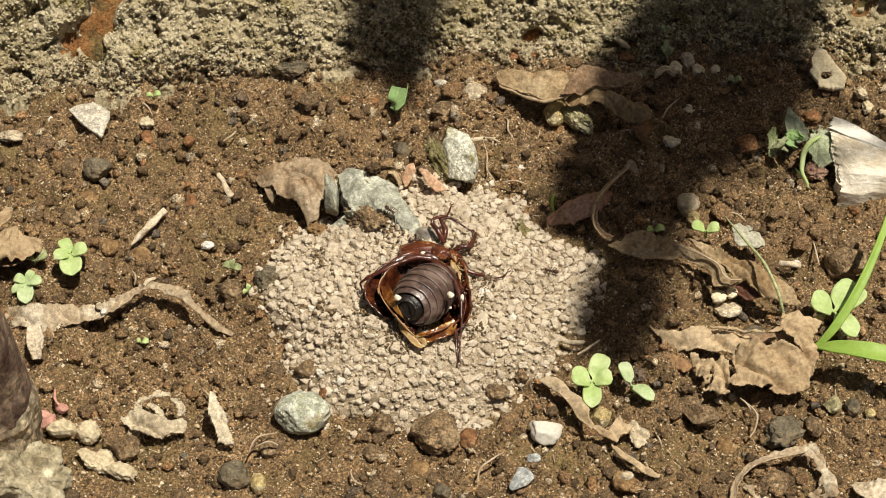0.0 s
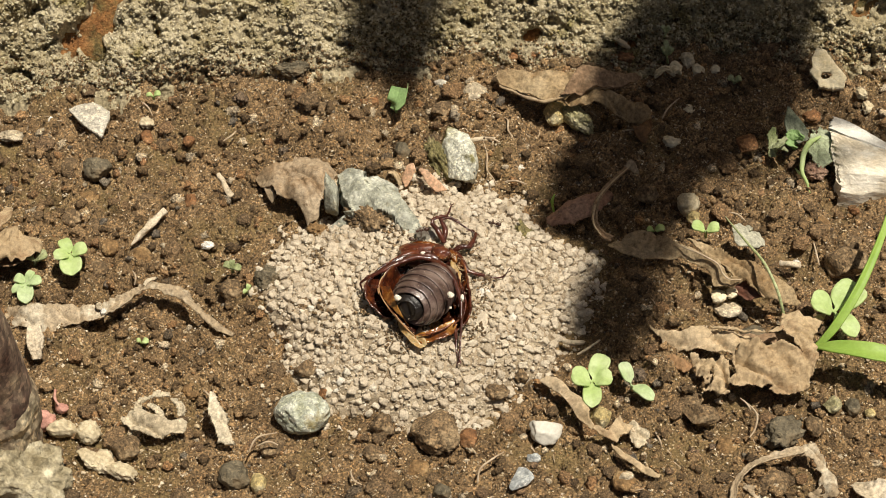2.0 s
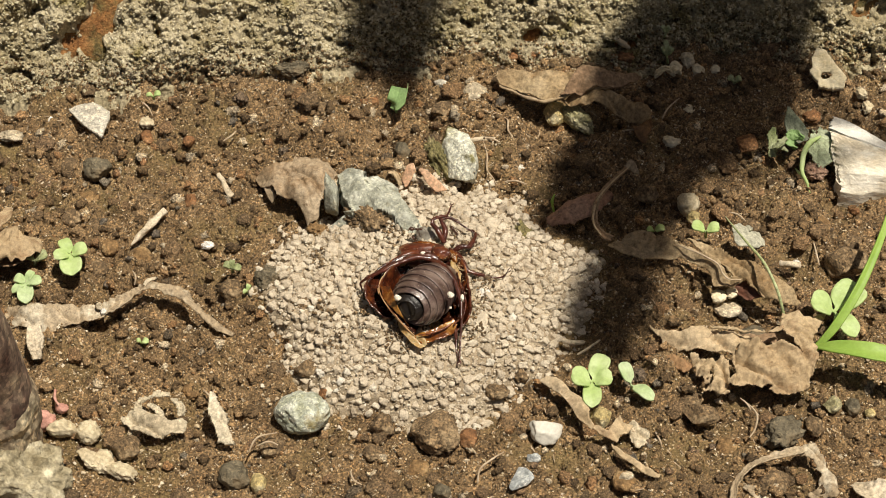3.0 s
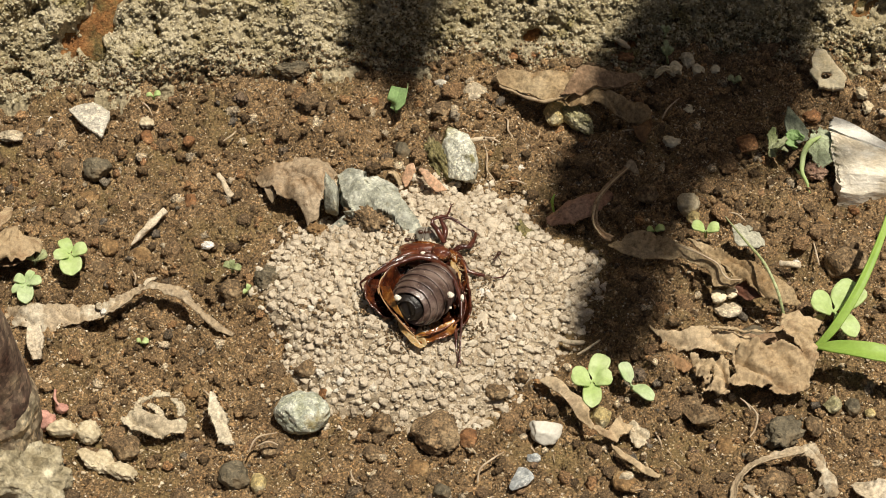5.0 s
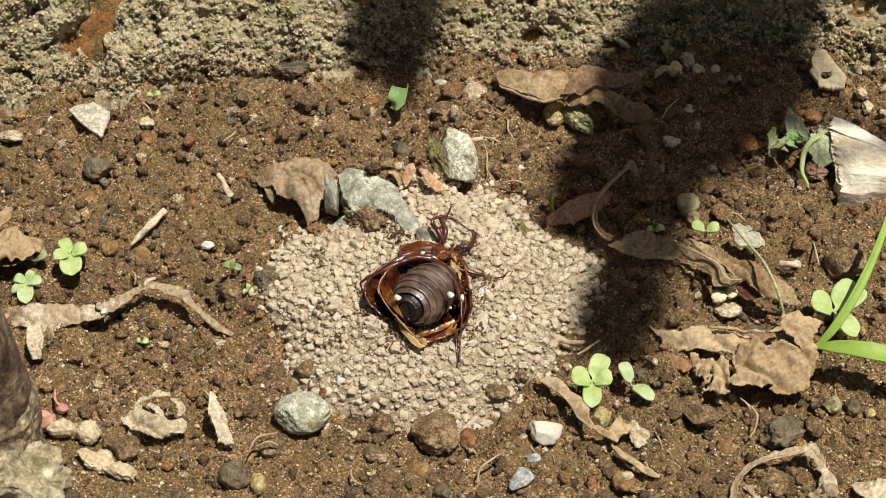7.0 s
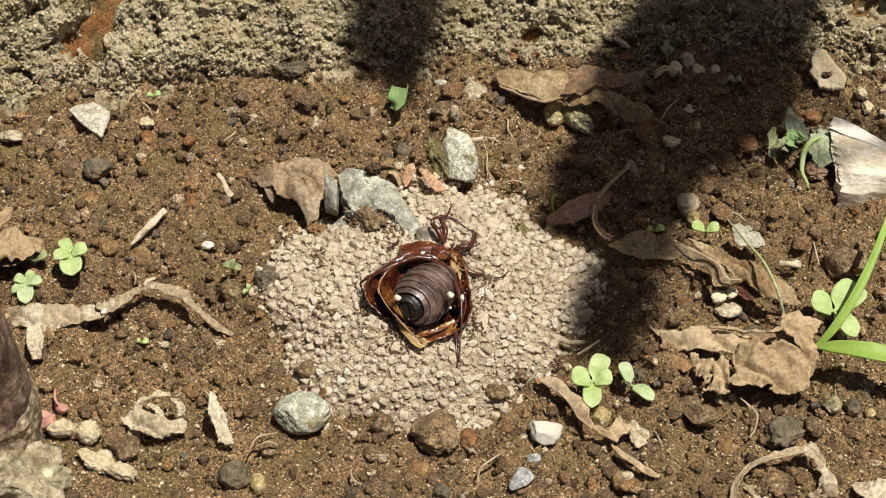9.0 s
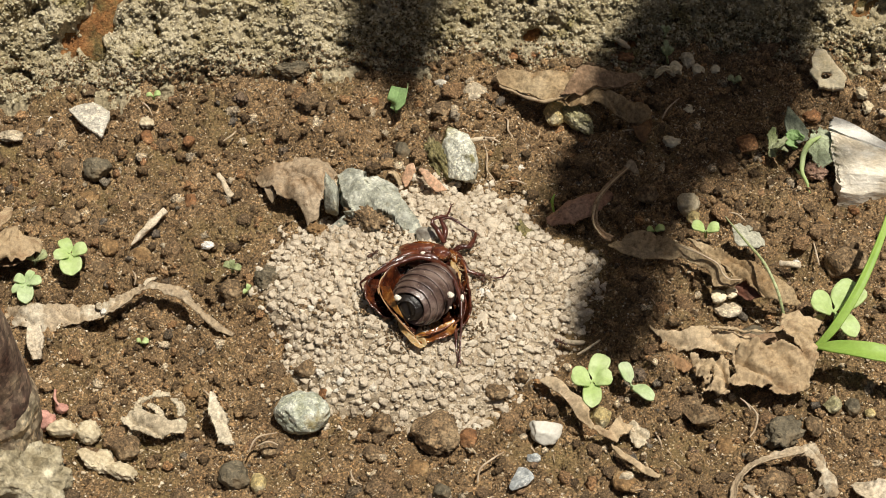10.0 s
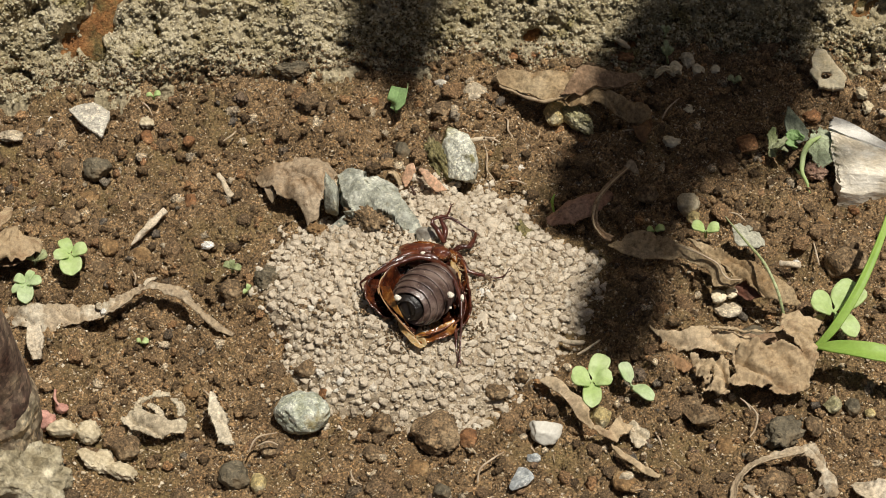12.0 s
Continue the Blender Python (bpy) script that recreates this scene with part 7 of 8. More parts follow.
tagged(swarm("dust", np.array(dust), 0.00004 + 0.00007 * r.random(60) ** 3, 1, PELLET, beetle, 61), "pale soil dust", kind="stuff")

# wing cases and wings spread like a bowl under the body
HEART = np.array((-0.00266, -0.01530, 0.00480))


def bowl(name, rim, mat, inner=0.35, sag=1.6, lip=0.0003, seed=0, label="", thick=0.0003, edge=None, pleat=0.00012, wide=0.00010):
    """A shell between a rim and the body's heart, sagging in between, pleated, with a raised lip."""
    nu, nv = 90, 26
    p = spline(rim, nu)
    uu = np.linspace(0, 1, nu)
    p = p + np.stack([0.00016 * fbm(uu * 6, seed + k * 9.0 + 0 * uu, 1.3, 4, 0.6) for k in range(3)], 1)
    k = np.linspace(0, 1, nv)[None, :, None]
    base = HEART + (p - HEART) * inner
    base[:, 2] = HEART[2]
    q = base[:, None] * (1 - k) + p[:, None] * k
    q[..., 2] = HEART[2] + (p[:, None, 2] - HEART[2]) * k[..., 0] ** sag + lip * np.clip((k[..., 0] - 0.85) / 0.15, 0, 1) ** 2
    q[..., 2] += 0.0004 * fbm(uu[:, None] * 7 + seed, k[..., 0] * 2.0, 0.0, 3) + pleat * np.sin(k[..., 0] * 17 + 2 * perlin(uu[:, None] * 3, k[..., 0] * 2, seed * 1.0)) * (1 - k[..., 0])
    ob = put(name, fast_mesh(name, q.reshape(-1, 3), grid_faces(nu, nv)), mat, beetle, label)
    m = ob.modifiers.new("thickness", "SOLIDIFY")
    m.thickness, m.offset = thick, 0
    if edge:
        tube("rim", edge, p + (0, 0, lip), [wide * 0.6, wide, wide * 0.8, wide, wide * 0.5], parent=ob, n=90, sides=6, wobble=0.3)
    return ob


bowl("wing_case", [(-0.00425, -0.00754, 0.00810), (-0.00572, -0.00822, 0.00830), (-0.00799, -0.01018, 0.00870), (-0.01060, -0.01248, 0.00840), (-0.01219, -0.01475, 0.00850), (-0.01251, -0.01680, 0.00810), (-0.01176, -0.01857, 0.00710), (-0.01022, -0.01979, 0.00630), (-0.00831, -0.02071, 0.00600)], SHELL, 0.35, 1.5, seed=1, edge=CHESTC)
bowl("wing_case", [(0.00102, -0.00711, 0.00790), (0.00240, -0.00903, 0.00810), (0.00357, -0.01221, 0.00850), (0.00426, -0.01601, 0.00870), (0.00450, -0.01923, 0.00830), (0.00422, -0.02172, 0.00790), (0.00314, -0.02303, 0.00710), (0.00170, -0.02393, 0.00650)], SHELL, 0.35, 1.5, seed=2, edge=CHESTC, wide=0.00013)
bowl("hind_wing", [(-0.00765, -0.01238, 0.00980), (-0.00935, -0.01435, 0.00970), (-0.01014, -0.01589, 0.00940), (-0.01030, -0.01737, 0.00890), (-0.00909, -0.01964, 0.00850), (-0.00735, -0.02200, 0.00810), (-0.00563, -0.02363, 0.00740), (-0.00456, -0.02446, 0.00700)], SHELL, 0.5, 1.3, seed=3, thick=0.00025, edge=EDGE)
patch("hind_wing", AMBER, [(-0.00994, -0.01685, 0.00940), (-0.00962, -0.01875, 0.00940), (-0.00869, -0.02055, 0.00930), (-0.00723, -0.02284, 0.00910), (-0.00551, -0.02482, 0.00870), (-0.00435, -0.02579, 0.00820), (-0.00381, -0.02609, 0.00940), (-0.00486, -0.02541, 0.01080), (-0.00610, -0.02401, 0.01160), (-0.00710, -0.02221, 0.01180), (-0.00777, -0.01976, 0.01140), (-0.00846, -0.01724, 0.01040)], [(-0.00768, -0.02141, 0.00990), (-0.00862, -0.01898, 0.00980)], thick=0.00016, step=0.0001, rag=0.00006, crinkle=0.0003, fine=420, seed=64, parent=beetle, label="amber translucent wing")
tube("wing_edge", EDGE, [(-0.01013, -0.01583, 0.00960), (-0.01019, -0.01741, 0.00950), (-0.00934, -0.01970, 0.00940), (-0.00722, -0.02304, 0.00920), (-0.00551, -0.02502, 0.00880), (-0.00435, -0.02599, 0.00830)], [0.00006, 0.00011, 0.00010, 0.00012, 0.00006], n=50, sides=6, wobble=0.3, parent=beetle)
bowl("inner_fold", [(0.00218, -0.01432, 0.00980), (0.00289, -0.01696, 0.00980), (0.00323, -0.01965, 0.00920), (0.00277, -0.02222, 0.00850), (0.00170, -0.02358, 0.00790)], SHELL, 0.7, 1.0, seed=7, thick=0.00025, edge=CHESTC, wide=0.00007)
bowl("inner_fold", [(0.00254, -0.01513, 0.00880), (0.00352, -0.01759, 0.00860), (0.00359, -0.02065, 0.00830), (0.00268, -0.02295, 0.00770)], LIMB, 0.6, 1.2, seed=8, thick=0.0002)
patch("hind_wing", AMBER, [(-0.00456, -0.02439, 0.00720), (-0.00286, -0.02434, 0.00770), (-0.00054, -0.02335, 0.00790), (0.00170, -0.02209, 0.00820), (0.00224, -0.02300, 0.00790), (0.00170, -0.02423, 0.00700), (0.00018, -0.02492, 0.00630), (-0.00161, -0.02537, 0.00600), (-0.00348, -0.02575, 0.00590), (-0.00429, -0.02504, 0.00630)], [(-0.00214, -0.02527, 0.00770), (0.00009, -0.02444, 0.00810)], thick=0.00016, step=0.0001, rag=0.00006, crinkle=0.0002, fine=420, seed=65, parent=beetle, label="amber translucent wing")
patch("wing_fringe", PALE_WING, [(-0.00776, -0.02063, 0.00660), (-0.00646, -0.02230, 0.00720), (-0.00455, -0.02451, 0.00720), (-0.00286, -0.02507, 0.00690), (-0.00241, -0.02588, 0.00620), (-0.00357, -0.02663, 0.00600), (-0.00509, -0.02549, 0.00600), (-0.00683, -0.02294, 0.00600)], [], thick=0.00014, step=0.0001, rag=0.00016, crinkle=0.0003, fine=420, seed=66, parent=beetle, label="pale amber wing edge")
tube("wing_vein", CHESTC, [(-0.00383, -0.02510, 0.00750), (-0.00196, -0.02497, 0.00790), (0.00009, -0.02404, 0.00790), (0.00161, -0.02285, 0.00800)], [0.00008, 0.00018, 0.00020, 0.00010], n=24, sides=6, wobble=0.3, parent=beetle)
r = np.random.default_rng(31)
a = r.uniform(0, 6.28, 70)
spot = HEART + np.stack([np.cos(a) * r.uniform(0.0052, 0.0072, 70), np.sin(a) * r.uniform(0.006, 0.0095, 70), r.uniform(0.002, 0.0048, 70)], 1)
tagged(swarm("crumbs", spot, 0.00005 + 0.00012 * r.random(70) ** 3, 1, PELLET, beetle, 62), "pale soil crumbs", kind="stuff")

# chest, with head
for name, mat, place, size, turn, seed in (("chest", CHESTC, (-0.00251, -0.00712, 0.00680), (0.0098, 0.0040, 0.0038), -10, 302), ("chest_plate", LIMB, (-0.00202, -0.01032, 0.00900), (0.0034, 0.0018, 0.0026), -24, 310), ("chest_plate", SHELL, (-0.00661, -0.01028, 0.00840), (0.0034, 0.0016, 0.0022), 30, 311), ("chest_plate", CHESTC, (-0.00028, -0.00847, 0.00830), (0.0040, 0.0026, 0.0024), -38, 305), ("chest_plate", LIMB, (-0.00395, -0.01034, 0.00860), (0.0060, 0.0020, 0.0026), -4, 306), ("chest_plate", CHESTC, (-0.00572, -0.00876, 0.00780), (0.0046, 0.0020, 0.0024), 26, 307), ("collar", AMBER, (-0.00299, -0.00508, 0.00620), (0.0050, 0.0018, 0.0022), -6, 303), ("side_plate", AMBER, (0.00166, -0.00853, 0.00740), (0.0016, 0.0032, 0.0022), 22, 308), ("head", GLASSY, (-0.00263, -0.00200, 0.00560), (0.0042, 0.0030, 0.0030), -8, 304), ("eye", TAILC, (-0.00122, -0.00179, 0.00620), (0.0014, 0.0014, 0.0014), 0, 309)):
    v, f = chunk(4, size, seed, 3, 0.10)
    ob = put(name, fast_mesh(name, v, f), mat, beetle, "", place)
    ob.rotation_euler = (0, 0, radians(turn))
patch("chest_skin", PALE_WING, [(0.00119, -0.01034, 0.00860), (0.00201, -0.01125, 0.00880), (0.00273, -0.01329, 0.00890), (0.00300, -0.01513, 0.00880), (0.00245, -0.01567, 0.00900), (0.00200, -0.01403, 0.00920), (0.00137, -0.01216, 0.00900)], [], thick=0.0002, rag=0.00012, crinkle=0.0002, fine=500, seed=67, parent=beetle, label="cream skin and hair")


def hair(name, centre, spread, n, length, seed, mat):
    r = np.random.default_rng(seed)
    verts, faces = [], []
    for k in range(n):
        p = np.array(centre) + r.normal(0, 1, 3) * np.array(spread)
        d = r.normal(0, 1, 3) * (0.35, 0.35, 0.2) + (0.5, -0.6, 0.35)
        d = d / np.linalg.norm(d) * length * r.uniform(0.6, 1.2)
        s = np.cross(d, r.normal(size=3))
        s = s / np.linalg.norm(s) * 0.00004
        b = len(verts)
        verts += [p, p + s, p + np.cross(s, d) / np.linalg.norm(d), p + d]
        faces += [(b, b + 1, b + 3), (b + 1, b + 2, b + 3), (b + 2, b, b + 3)]
    ob = put(name, fast_mesh(name, verts, faces), mat, beetle)
    return tagged(ob, kind="stuff")


hair("chest_hair", (0.00009, -0.00886, 0.00860), (0.0014, 0.0008, 0.0003), 150, 0.0006, 1, HAIR)
hair("side_hair", (0.00228, -0.01338, 0.00900), (0.0004, 0.0013, 0.0002), 260, 0.0006, 2, HAIR)
hair("collar_hair", (-0.00251, -0.00634, 0.00760), (0.0020, 0.0005, 0.0002), 130, 0.0006, 3, HAIR)


def leg(pieces, spurs=0):
    """A leg in pieces; the shin carries spurs."""
    ob = new("leg")
    ob.parent = beetle
    for name, ctrl, radii in pieces:
        me = tube_mesh(name, ctrl, [q * 0.001 for q in radii], n=30, sides=10, wobble=0.3, seed=len(ob.children) + spurs)
        put(name, me, LIMB, ob)
        if name == "foot":
            tip = np.array(ctrl[-1])
            d = tip - np.array(ctrl[-2])
            d /= np.linalg.norm(d)
            s = np.cross(d, (0, 0, 1))
            for k in (-1, 1):
                tube("claw", LIMB, [tip, tip + d * 0.0004 + s * 0.0003 * k, tip + d * 0.0008 + s * 0.0002 * k], [0.00009, 0.00007, 0.00002], n=6, sides=5, parent=ob)
        if name == "shin":
            p = spline(ctrl, 9)
            for k in range(2, 8):
                d = p[k] - p[k - 1]
                d /= np.linalg.norm(d)
                s = np.cross(d, (0, 0, 1)) * (1 if k % 2 else -1)
                w = float(np.interp(k / 8, np.linspace(0, 1, len(radii)), radii)) * 0.001
                tube("spur", LIMB, [p[k] + s * w * 0.7, p[k] + s * (w + 0.0002) + d * 0.0002, p[k] + s * (w + 0.00022) + d * 0.0005], [0.00009, 0.00006, 0.00002], n=5, sides=5, parent=ob)


leg([("thigh", [(0.00019, -0.00520, 0.00730), (-0.00065, -0.00393, 0.00840), (-0.00187, -0.00233, 0.00900)], [0.42, 0.50, 0.34]),
     ("shin", [(-0.00187, -0.00246, 0.00900), (-0.00140, -0.00159, 0.00930), (0.00075, -0.00067, 0.00900)], [0.30, 0.27, 0.24]),
     ("foot", [(0.00066, -0.00067, 0.00900), (0.00113, 0.00089, 0.00870), (0.00142, 0.00253, 0.00820)], [0.17, 0.16, 0.10])], 1)
leg([("thigh", [(0.00009, -0.00494, 0.00730), (0.00037, -0.00324, 0.00820), (-0.00047, -0.00113, 0.00880)], [0.40, 0.48, 0.30]),
     ("shin", [(-0.00028, -0.00125, 0.00880), (0.00122, -0.00081, 0.00860), (0.00262, -0.00159, 0.00820)], [0.26, 0.24, 0.20]),
     ("foot", [(0.00253, -0.00146, 0.00820), (0.00393, -0.00237, 0.00780), (0.00505, -0.00283, 0.00720)], [0.15, 0.13, 0.08])], 2)
leg([("thigh", [(0.00148, -0.00723, 0.00720), (0.00287, -0.00683, 0.00800), (0.00426, -0.00674, 0.00790)], [0.46, 0.54, 0.40]),
     ("shin", [(0.00417, -0.00686, 0.00790), (0.00502, -0.00515, 0.00780), (0.00543, -0.00296, 0.00720)], [0.44, 0.38, 0.25]),
     ("foot", [(0.00542, -0.00309, 0.00720), (0.00497, -0.00214, 0.00700), (0.00432, -0.00177, 0.00660)], [0.15, 0.13, 0.08])], 3)
leg([("thigh", [(0.00222, -0.00760, 0.00720), (0.00313, -0.00957, 0.00760), (0.00405, -0.01125, 0.00700)], [0.48, 0.52, 0.34]),
     ("shin", [(0.00396, -0.01113, 0.00700), (0.00543, -0.01139, 0.00660), (0.00682, -0.01141, 0.00620)], [0.34, 0.30, 0.22]),
     ("foot", [(0.00672, -0.01141, 0.00620), (0.00848, -0.01155, 0.00580), (0.00977, -0.01148, 0.00600), (0.01050, -0.01102, 0.00660)], [0.15, 0.14, 0.12, 0.08])], 4)
leg([("thigh", [(-0.00164, -0.01176, 0.01020), (0.00009, -0.01393, 0.01100), (0.00198, -0.01675, 0.01080)], [0.50, 0.66, 0.42]),
     ("shin", [(0.00189, -0.01663, 0.01080), (0.00278, -0.01991, 0.01020), (0.00295, -0.02294, 0.00880)], [0.40, 0.34, 0.26]),
     ("foot", [(0.00295, -0.02270, 0.00880), (0.00276, -0.02538, 0.00700), (0.00258, -0.02866, 0.00540)], [0.20, 0.17, 0.10])], 5)
leg([("hind_thigh", [(0.00144, -0.02165, 0.00740), (0.00197, -0.02348, 0.00680), (0.00206, -0.02473, 0.00620)], [0.30, 0.34, 0.22]),
     ("foot", [(0.00206, -0.02473, 0.00620), (0.00214, -0.02638, 0.00540), (0.00249, -0.02811, 0.00500)], [0.16, 0.13, 0.08])], 6)
leg([("thigh", [(-0.00183, -0.01104, 0.00980), (-0.00420, -0.01103, 0.01020), (-0.00721, -0.01189, 0.00980)], [0.46, 0.56, 0.40]),
     ("shin", [(-0.00711, -0.01189, 0.00980), (-0.00983, -0.01324, 0.00940), (-0.01249, -0.01389, 0.00820)], [0.44, 0.40, 0.30]),
     ("foot", [(-0.01240, -0.01389, 0.00820), (-0.01334, -0.01398, 0.00720), (-0.01291, -0.01471, 0.00580)], [0.22, 0.18, 0.10])], 7)
for place, wide, tall in (((-0.00710, -0.02144, 0.01240), 0.00125, 0.00125), ((0.00124, -0.02102, 0.01260), 0.00125, 0.00135), ((-0.00321, -0.00975, 0.00960), 0.00105, 0.00080), ((-0.00257, -0.00988, 0.00960), 0.00085, 0.00080), ((0.00304, -0.01990, 0.01060), 0.00062, 0.00150), ((0.00116, -0.02235, 0.01100), 0.00045, 0.00055)):
    v, f = chunk(3, (wide, tall, wide), int(wide * 1e7), 4, 0.22, knobs=0.3)
    ob = put("soil_pellet", fast_mesh("soil_pellet", v, f), WHITE_LIME, None, "pale soil pellet resting on the beetle", place)
    tagged(ob, category="soil pellet", group="pellets on the beetle")

# ---- ants ----


def make_ant(label):
    """A small ant, head along +x, feet at z = 0."""
    ob = thing("ant", label, "ant", "ants on the mound")
    for name, size, x, z in (("head", (0.000484, 0.000437, 0.000351), 0.000686, 0.000484), ("thorax", (0.000663, 0.000296, 0.000312), 0.000172, 0.000468), ("gaster", (0.000819, 0.000562, 0.000515), -0.000562, 0.000484)):
        v, f = chunk(3, size, 50, 0, 0.03)
        put(name, fast_mesh(name, v, f), ANT, ob, "", (x, 0, z))
    for s in (-1, 1):
        tube("antenna", ANT, [(0.000858, 0.000078 * s, 0.000546), (0.001092, 0.000273 * s, 0.000702), (0.001404, 0.000351 * s, 0.000468)], [0.000031, 0.000023], n=8, sides=5, parent=ob)
        for x, dx in ((0.000351, 0.000390), (0.000156, 0.0), (-0.000039, -0.000468)):
            tube("leg", ANT, [(x, 0.000078 * s, 0.000429), (x + dx * 0.4, 0.000468 * s, 0.000702), (x + dx * 0.8, 0.000780 * s, 0.000273), (x + dx * 1.2, 0.000936 * s, 0)], [0.000047, 0.000039, 0.000023], n=10, sides=5, parent=ob)
    for c in ob.children:
        c.data.transform(Matrix.Scale(1.22, 4))
        c.location *= 1.22
    return ob


ant = make_ant("small dark brown ant walking over pale pellets")
ANTS = [ant] + [copy_thing(ant, Matrix()) for _ in range(3)]

# ---- unseen plant, added out of view; leaves outlined to shade soil and wall ----
plant = thing("overhanging_plant", "unseen leafy plant added to cast shade on the soil", "plant")
tube("stem", BARK, [(0.34, -0.02, -0.01), (0.33, -0.03, 0.20), (0.30, -0.03, 0.40), (0.24, -0.03, 0.465), (0.22, -0.05, 0.60)], [0.006, 0.005, 0.004, 0.003, 0.0015], n=30, sides=10, parent=plant)
sheet("leaf", SHADE_LEAF, [(0.18978, 0.02043, 0.56000), (0.18706, -0.00160, 0.56000), (0.18486, -0.01366, 0.56000), (0.18286, -0.02601, 0.56000)], [0.014, 0.0178, 0.0148, 0.0090], curl=0.3, seed=70, rag=0.3, crinkle=0.05, holes=0.56, nu=120, nv=60, parent=plant)
upper_leaf = patch("leaf", SHADE_LEAF, [(0.14301, 0.00650, 0.450), (0.13789, -0.00080, 0.450), (0.13415, -0.00539, 0.450), (0.13121, -0.01337, 0.450), (0.13141, -0.01858, 0.450), (0.13274, -0.02093, 0.450), (0.13259, -0.02061, 0.450), (0.13231, -0.02173, 0.450), (0.12837, -0.02697, 0.450), (0.12607, -0.03293, 0.450), (0.12360, -0.03980, 0.450), (0.12208, -0.04630, 0.450), (0.12424, -0.05094, 0.450), (0.13181, -0.05195, 0.450), (0.13837, -0.05195, 0.450), (0.14533, -0.04991, 0.450), (0.14982, -0.04329, 0.450), (0.15395, -0.03572, 0.450), (0.16289, -0.02861, 0.450), (0.17127, -0.02135, 0.450), (0.17363, -0.01399, 0.450), (0.17376, -0.00837, 0.450), (0.17473, -0.00265, 0.450), (0.17692, 0.00477, 0.450)], step=0.0009, rag=0.0024, crinkle=0.0008, fine=60, seed=73, parent=plant)
lower_leaf = patch("leaf", SHADE_LEAF, [(0.13643, -0.05496, 0.500), (0.13943, -0.05740, 0.500), (0.14494, -0.05920, 0.500), (0.14403, -0.06176, 0.500), (0.14157, -0.06512, 0.500), (0.14064, -0.06905, 0.500), (0.14030, -0.07330, 0.500), (0.13937, -0.07810, 0.500), (0.13973, -0.08258, 0.500), (0.14552, -0.08374, 0.500), (0.15010, -0.08249, 0.500), (0.15393, -0.07564, 0.500), (0.15531, -0.06842, 0.500), (0.15676, -0.06218, 0.500), (0.15862, -0.05505, 0.500), (0.15059, -0.05317, 0.500), (0.14295, -0.05251, 0.500)], step=0.0009, rag=0.0028, crinkle=0.0008, fine=60, seed=71, parent=plant)
sheet("leaf", SHADE_LEAF, [(0.11560, 0.03537, 0.54000), (0.11659, 0.00957, 0.54000), (0.11827, -0.00704, 0.54000), (0.12261, -0.02639, 0.54000)], [0.012, 0.0140, 0.0116, 0.0010], curl=0.3, seed=72, rag=0.4, crinkle=0.05, parent=plant)
tube("leaf_stalk", SHADE_LEAF, [(0.24, -0.03, 0.465), (0.14808, -0.02071, 0.45100), (0.15960, 0.00473, 0.45100), (0.18978, 0.02043, 0.56000)], [0.002, 0.0012, 0.0012, 0.001], parent=plant)
tube("leaf_stalk", SHADE_LEAF, [(0.22, -0.05, 0.60), (0.18770, -0.05068, 0.60100), (0.17629, -0.05504, 0.60050)], [0.0015, 0.001], parent=plant)
tube("leaf_stalk", SHADE_LEAF, [(0.22, -0.05, 0.60), (0.19689, 0.00943, 0.60100), (0.16703, 0.03777, 0.60100), (0.11572, 0.03531, 0.54050)], [0.0015, 0.001, 0.001], parent=plant)

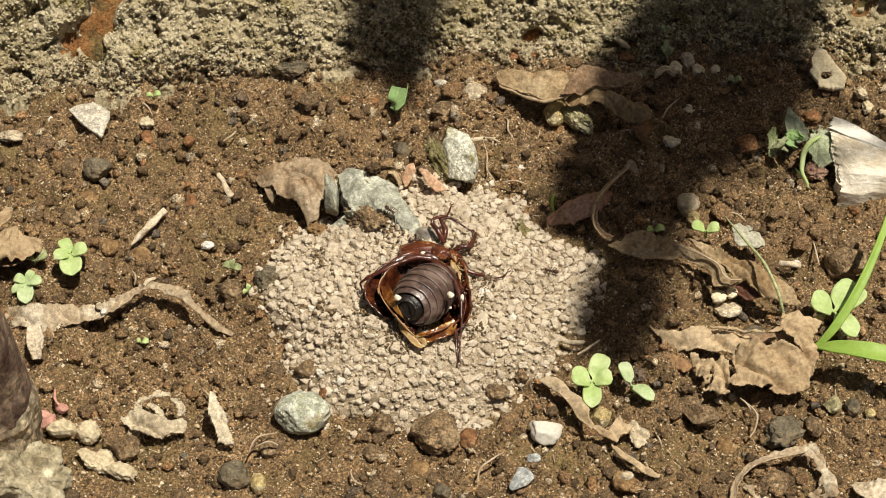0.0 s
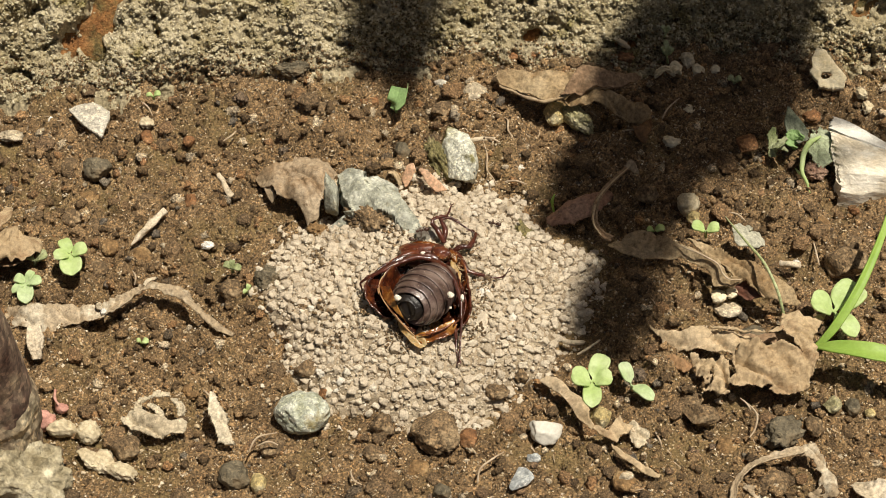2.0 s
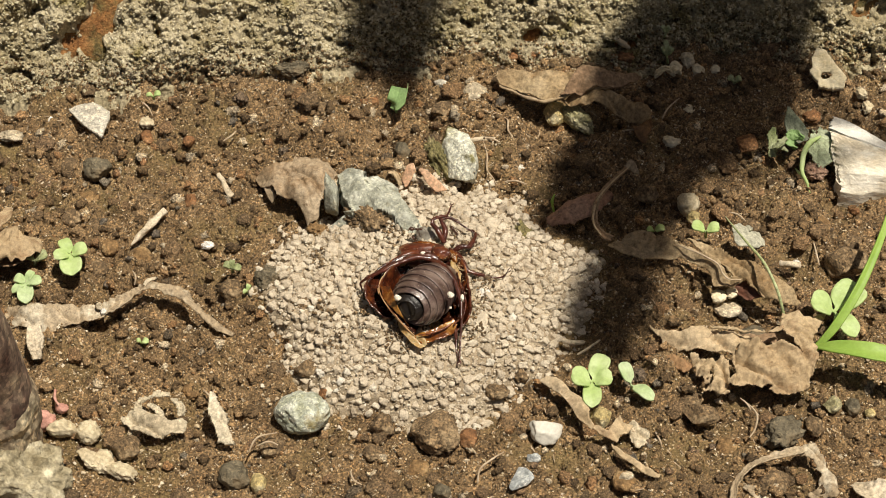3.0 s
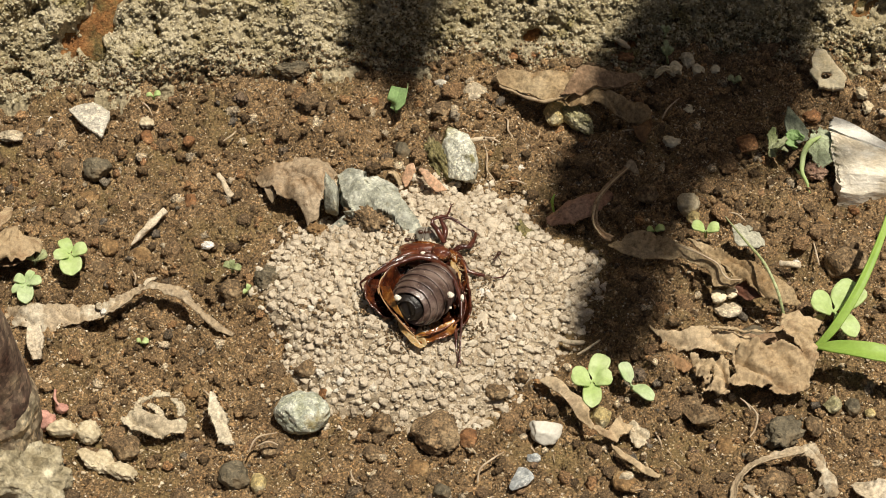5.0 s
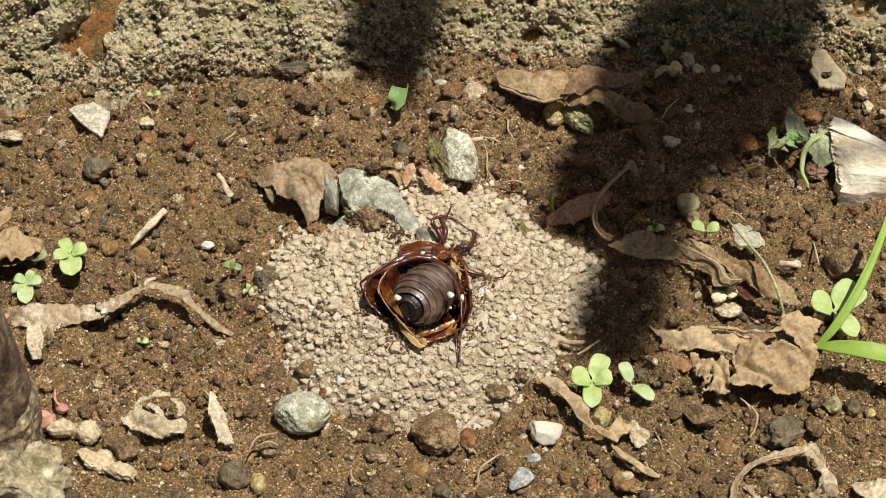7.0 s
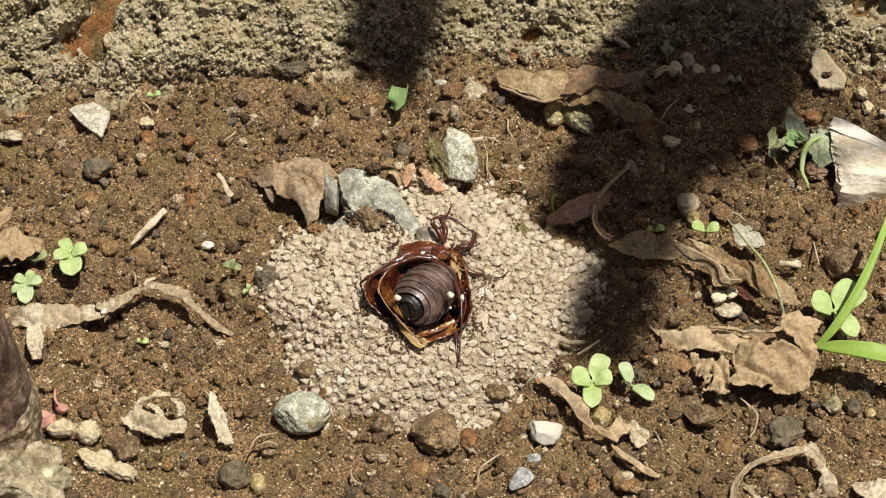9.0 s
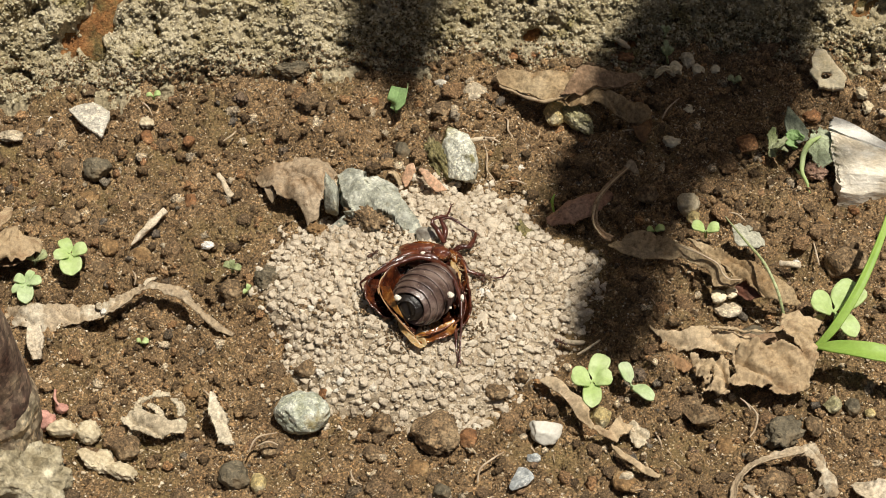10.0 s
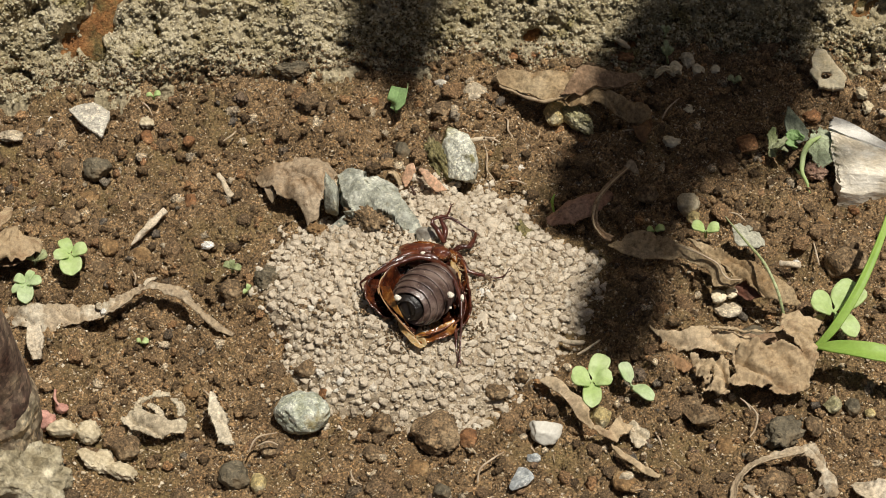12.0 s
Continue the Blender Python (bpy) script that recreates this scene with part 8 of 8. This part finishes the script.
# seconds and places of each ant
ANT_WAYS = [
    [(0.0, (-0.00461, -0.00381, 0.00437)), (3.1, (-0.00461, -0.00381, 0.00437)), (3.4, (-0.00740, -0.00529, 0.00433)), (3.7, (-0.01045, -0.00753, 0.00432)), (4.0, (-0.01165, -0.00499, 0.00358)), (4.3, (-0.00884, -0.00437, 0.00387)), (4.6, (-0.00583, -0.00366, 0.00421)), (5.6, (-0.00508, -0.00376, 0.00431)), (6.0, (-0.00638, -0.00454, 0.00434)), (6.2, (-0.00789, -0.00472, 0.00412)), (6.4, (-0.01002, -0.00592, 0.00406)), (6.6, (-0.01113, -0.00345, 0.00327)), (6.8, (-0.00922, -0.00397, 0.00371)), (7.0, (-0.00786, -0.00118, 0.00329)), (7.2, (-0.00587, -0.00136, 0.00363)), (7.6, (-0.00435, -0.00038, 0.00453)), (8.3, (-0.00454, -0.00070, 0.00459)), (8.6, (-0.00587, -0.00136, 0.00363)), (9.0, (-0.00837, -0.00431, 0.00394)), (9.2, (-0.01115, -0.00604, 0.00390)), (9.4, (-0.01314, -0.00573, 0.00342)), (9.6, (-0.01379, -0.00612, 0.00329)), (9.8, (-0.01217, -0.00626, 0.00374)), (10.0, (-0.01162, -0.00578, 0.00376)), (10.2, (-0.01089, -0.00513, 0.00373)), (10.4, (-0.00961, -0.00357, 0.00354)), (10.6, (-0.00738, -0.00177, 0.00352)), (10.8, (-0.00541, -0.00041, 0.00343)), (11.0, (-0.00499, -0.00135, 0.00572)), (11.2, (-0.00377, 0.00017, 0.00644)), (11.4, (-0.00275, 0.00243, 0.00595)), (11.6, (-0.00363, 0.00493, 0.00523)), (11.8, (-0.00422, 0.00667, 0.00479)), (12.0, (-0.00513, 0.00949, 0.00321))],
    [(0.0, (-0.00881, -0.00034, 0.00892)), (0.7, (-0.00784, -0.00138, 0.00935)), (1.0, (-0.00525, -0.00122, 0.00766)), (1.2, (-0.00338, -0.00124, 0.00685)), (1.6, (-0.00299, -0.00295, 0.00733)), (2.0, (-0.00336, -0.00355, 0.00743)), (2.2, (-0.00504, -0.00291, 0.00811)), (2.4, (-0.00672, -0.00221, 0.00873)), (2.6, (-0.00673, -0.00155, 0.00857)), (2.8, (-0.00522, -0.00354, 0.00825)), (3.0, (-0.00449, -0.00309, 0.00721)), (3.6, (-0.00374, -0.00351, 0.00738)), (5.4, (-0.00298, -0.00424, 0.00764)), (5.8, (-0.00327, -0.00291, 0.00729)), (6.2, (-0.00355, -0.00304, 0.00729)), (6.6, (-0.00402, -0.00269, 0.00816)), (6.8, (-0.00524, -0.00284, 0.00707)), (7.0, (-0.00637, -0.00331, 0.00605)), (7.4, (-0.00793, -0.00184, 0.00444)), (7.8, (-0.00947, -0.00165, 0.00310)), (8.2, (-0.01102, -0.00066, 0.00257)), (8.6, (-0.01181, 0.00097, 0.00305)), (9.0, (-0.01148, 0.00285, 0.00270)), (12.0, (-0.01149, 0.00317, 0.00263))],
    [(0.0, (0.01778, -0.01006, 0.00297)), (0.4, (0.01490, -0.00927, 0.00347)), (0.8, (0.01508, -0.00949, 0.00344)), (1.0, (0.01415, -0.00926, 0.00361)), (1.2, (0.01266, -0.00913, 0.00388)), (1.4, (0.01013, -0.00928, 0.00433)), (1.6, (0.01129, -0.00778, 0.00404)), (1.8, (0.01021, -0.00259, 0.00302)), (2.0, (0.00869, 0.00160, 0.00264)), (2.2, (0.00265, -0.00053, 0.00384)), (2.4, (0.00189, -0.00215, 0.00423)), (4.4, (0.00207, -0.00243, 0.00425)), (4.6, (0.00526, -0.00426, 0.00403)), (4.8, (0.00824, -0.00609, 0.00411)), (5.0, (0.00886, -0.00772, 0.00439)), (5.2, (0.00575, -0.00924, 0.00499)), (5.4, (0.00442, -0.01205, 0.00526)), (8.8, (0.00474, -0.01861, 0.00447)), (9.2, (0.00597, -0.02293, 0.00343)), (9.4, (0.00805, -0.02314, 0.00313)), (9.6, (0.00970, -0.02215, 0.00306)), (9.8, (0.00905, -0.01755, 0.00378)), (10.0, (0.00609, -0.01220, 0.00500)), (10.2, (0.00498, -0.01187, 0.00519)), (10.6, (0.00441, -0.01430, 0.00505)), (11.0, (0.00473, -0.01965, 0.00430)), (11.4, (0.00399, -0.02151, 0.00399)), (11.6, (0.00408, -0.02072, 0.00416)), (11.8, (0.00253, -0.02182, 0.00407)), (12.0, (0.00145, -0.02287, 0.00393))],
    [(0.0, (0.02007, -0.03313, 0.00177)), (8.4, (0.02007, -0.03313, 0.00177)), (8.7, (0.01929, -0.03038, 0.00184)), (9.0, (0.01807, -0.02724, 0.00190)), (9.2, (0.01715, -0.02544, 0.00194)), (9.4, (0.01735, -0.02499, 0.00196)), (9.6, (0.01697, -0.02276, 0.00209)), (9.8, (0.01709, -0.02186, 0.00213)), (10.0, (0.01887, -0.02294, 0.00201)), (10.2, (0.01968, -0.02329, 0.00201)), (10.5, (0.02124, -0.02273, 0.00205)), (10.9, (0.02385, -0.02137, 0.00210)), (11.4, (0.02704, -0.01963, 0.00214)), (12.0, (0.03089, -0.01667, 0.00217))],
]


# the unseen shading leaves sway a little in the air, moving their shadows
SWAY = [(0.0, 0.0), (1.5, -0.0006), (3.0, -0.0018), (4.0, -0.0010), (5.0, -0.0005), (7.0, 0.0), (9.0, -0.0012), (10.5, -0.0004), (12.0, -0.0002)]


def motions():
    walk(lower_leaf, [(t, pose(d, 0, 0)) for t, d in SWAY])
    walk(upper_leaf, [(t, pose(d * 0.5, 0, 0)) for t, d in SWAY])
    for ob, way in zip(ANTS, ANT_WAYS):
        rows, head = [], None
        legs = [c for c in ob.children if c.name.startswith("leg")]
        strides = {leg: [(0.0, Matrix())] for leg in legs}
        for k, (t, p) in enumerate(way):
            a, b = way[max(k - 1, 0)][1], way[min(k + 1, len(way) - 1)][1]
            want = math.atan2(b[1] - a[1], b[0] - a[0])
            if head is None:
                head = want
            turn = (want - head + math.pi) % (2 * math.pi) - math.pi
            head += max(-1.3, min(1.3, turn))
            z = max(p[2] + 0.0006, float(heap_height(p[0], p[1])) + 0.0008)
            rows.append((t, pose(p[0], p[1], z, 0, 0, math.degrees(head))))
            if k and t - way[k - 1][0] <= 0.5:
                n = max(1, round((t - way[k - 1][0]) / 0.1))
                for i in range(n):
                    when = way[k - 1][0] + (t - way[k - 1][0]) * (i + 1) / n
                    for j, leg in enumerate(legs):
                        swing = 12 if (round(when * 10) + j) % 2 else -12
                        strides[leg].append((when, pose(0, 0, 0, 0, 0, swing)))
        walk(ob, rows)
        for leg in legs:
            walk(leg, strides[leg] + [(12.1, Matrix())])


motions()
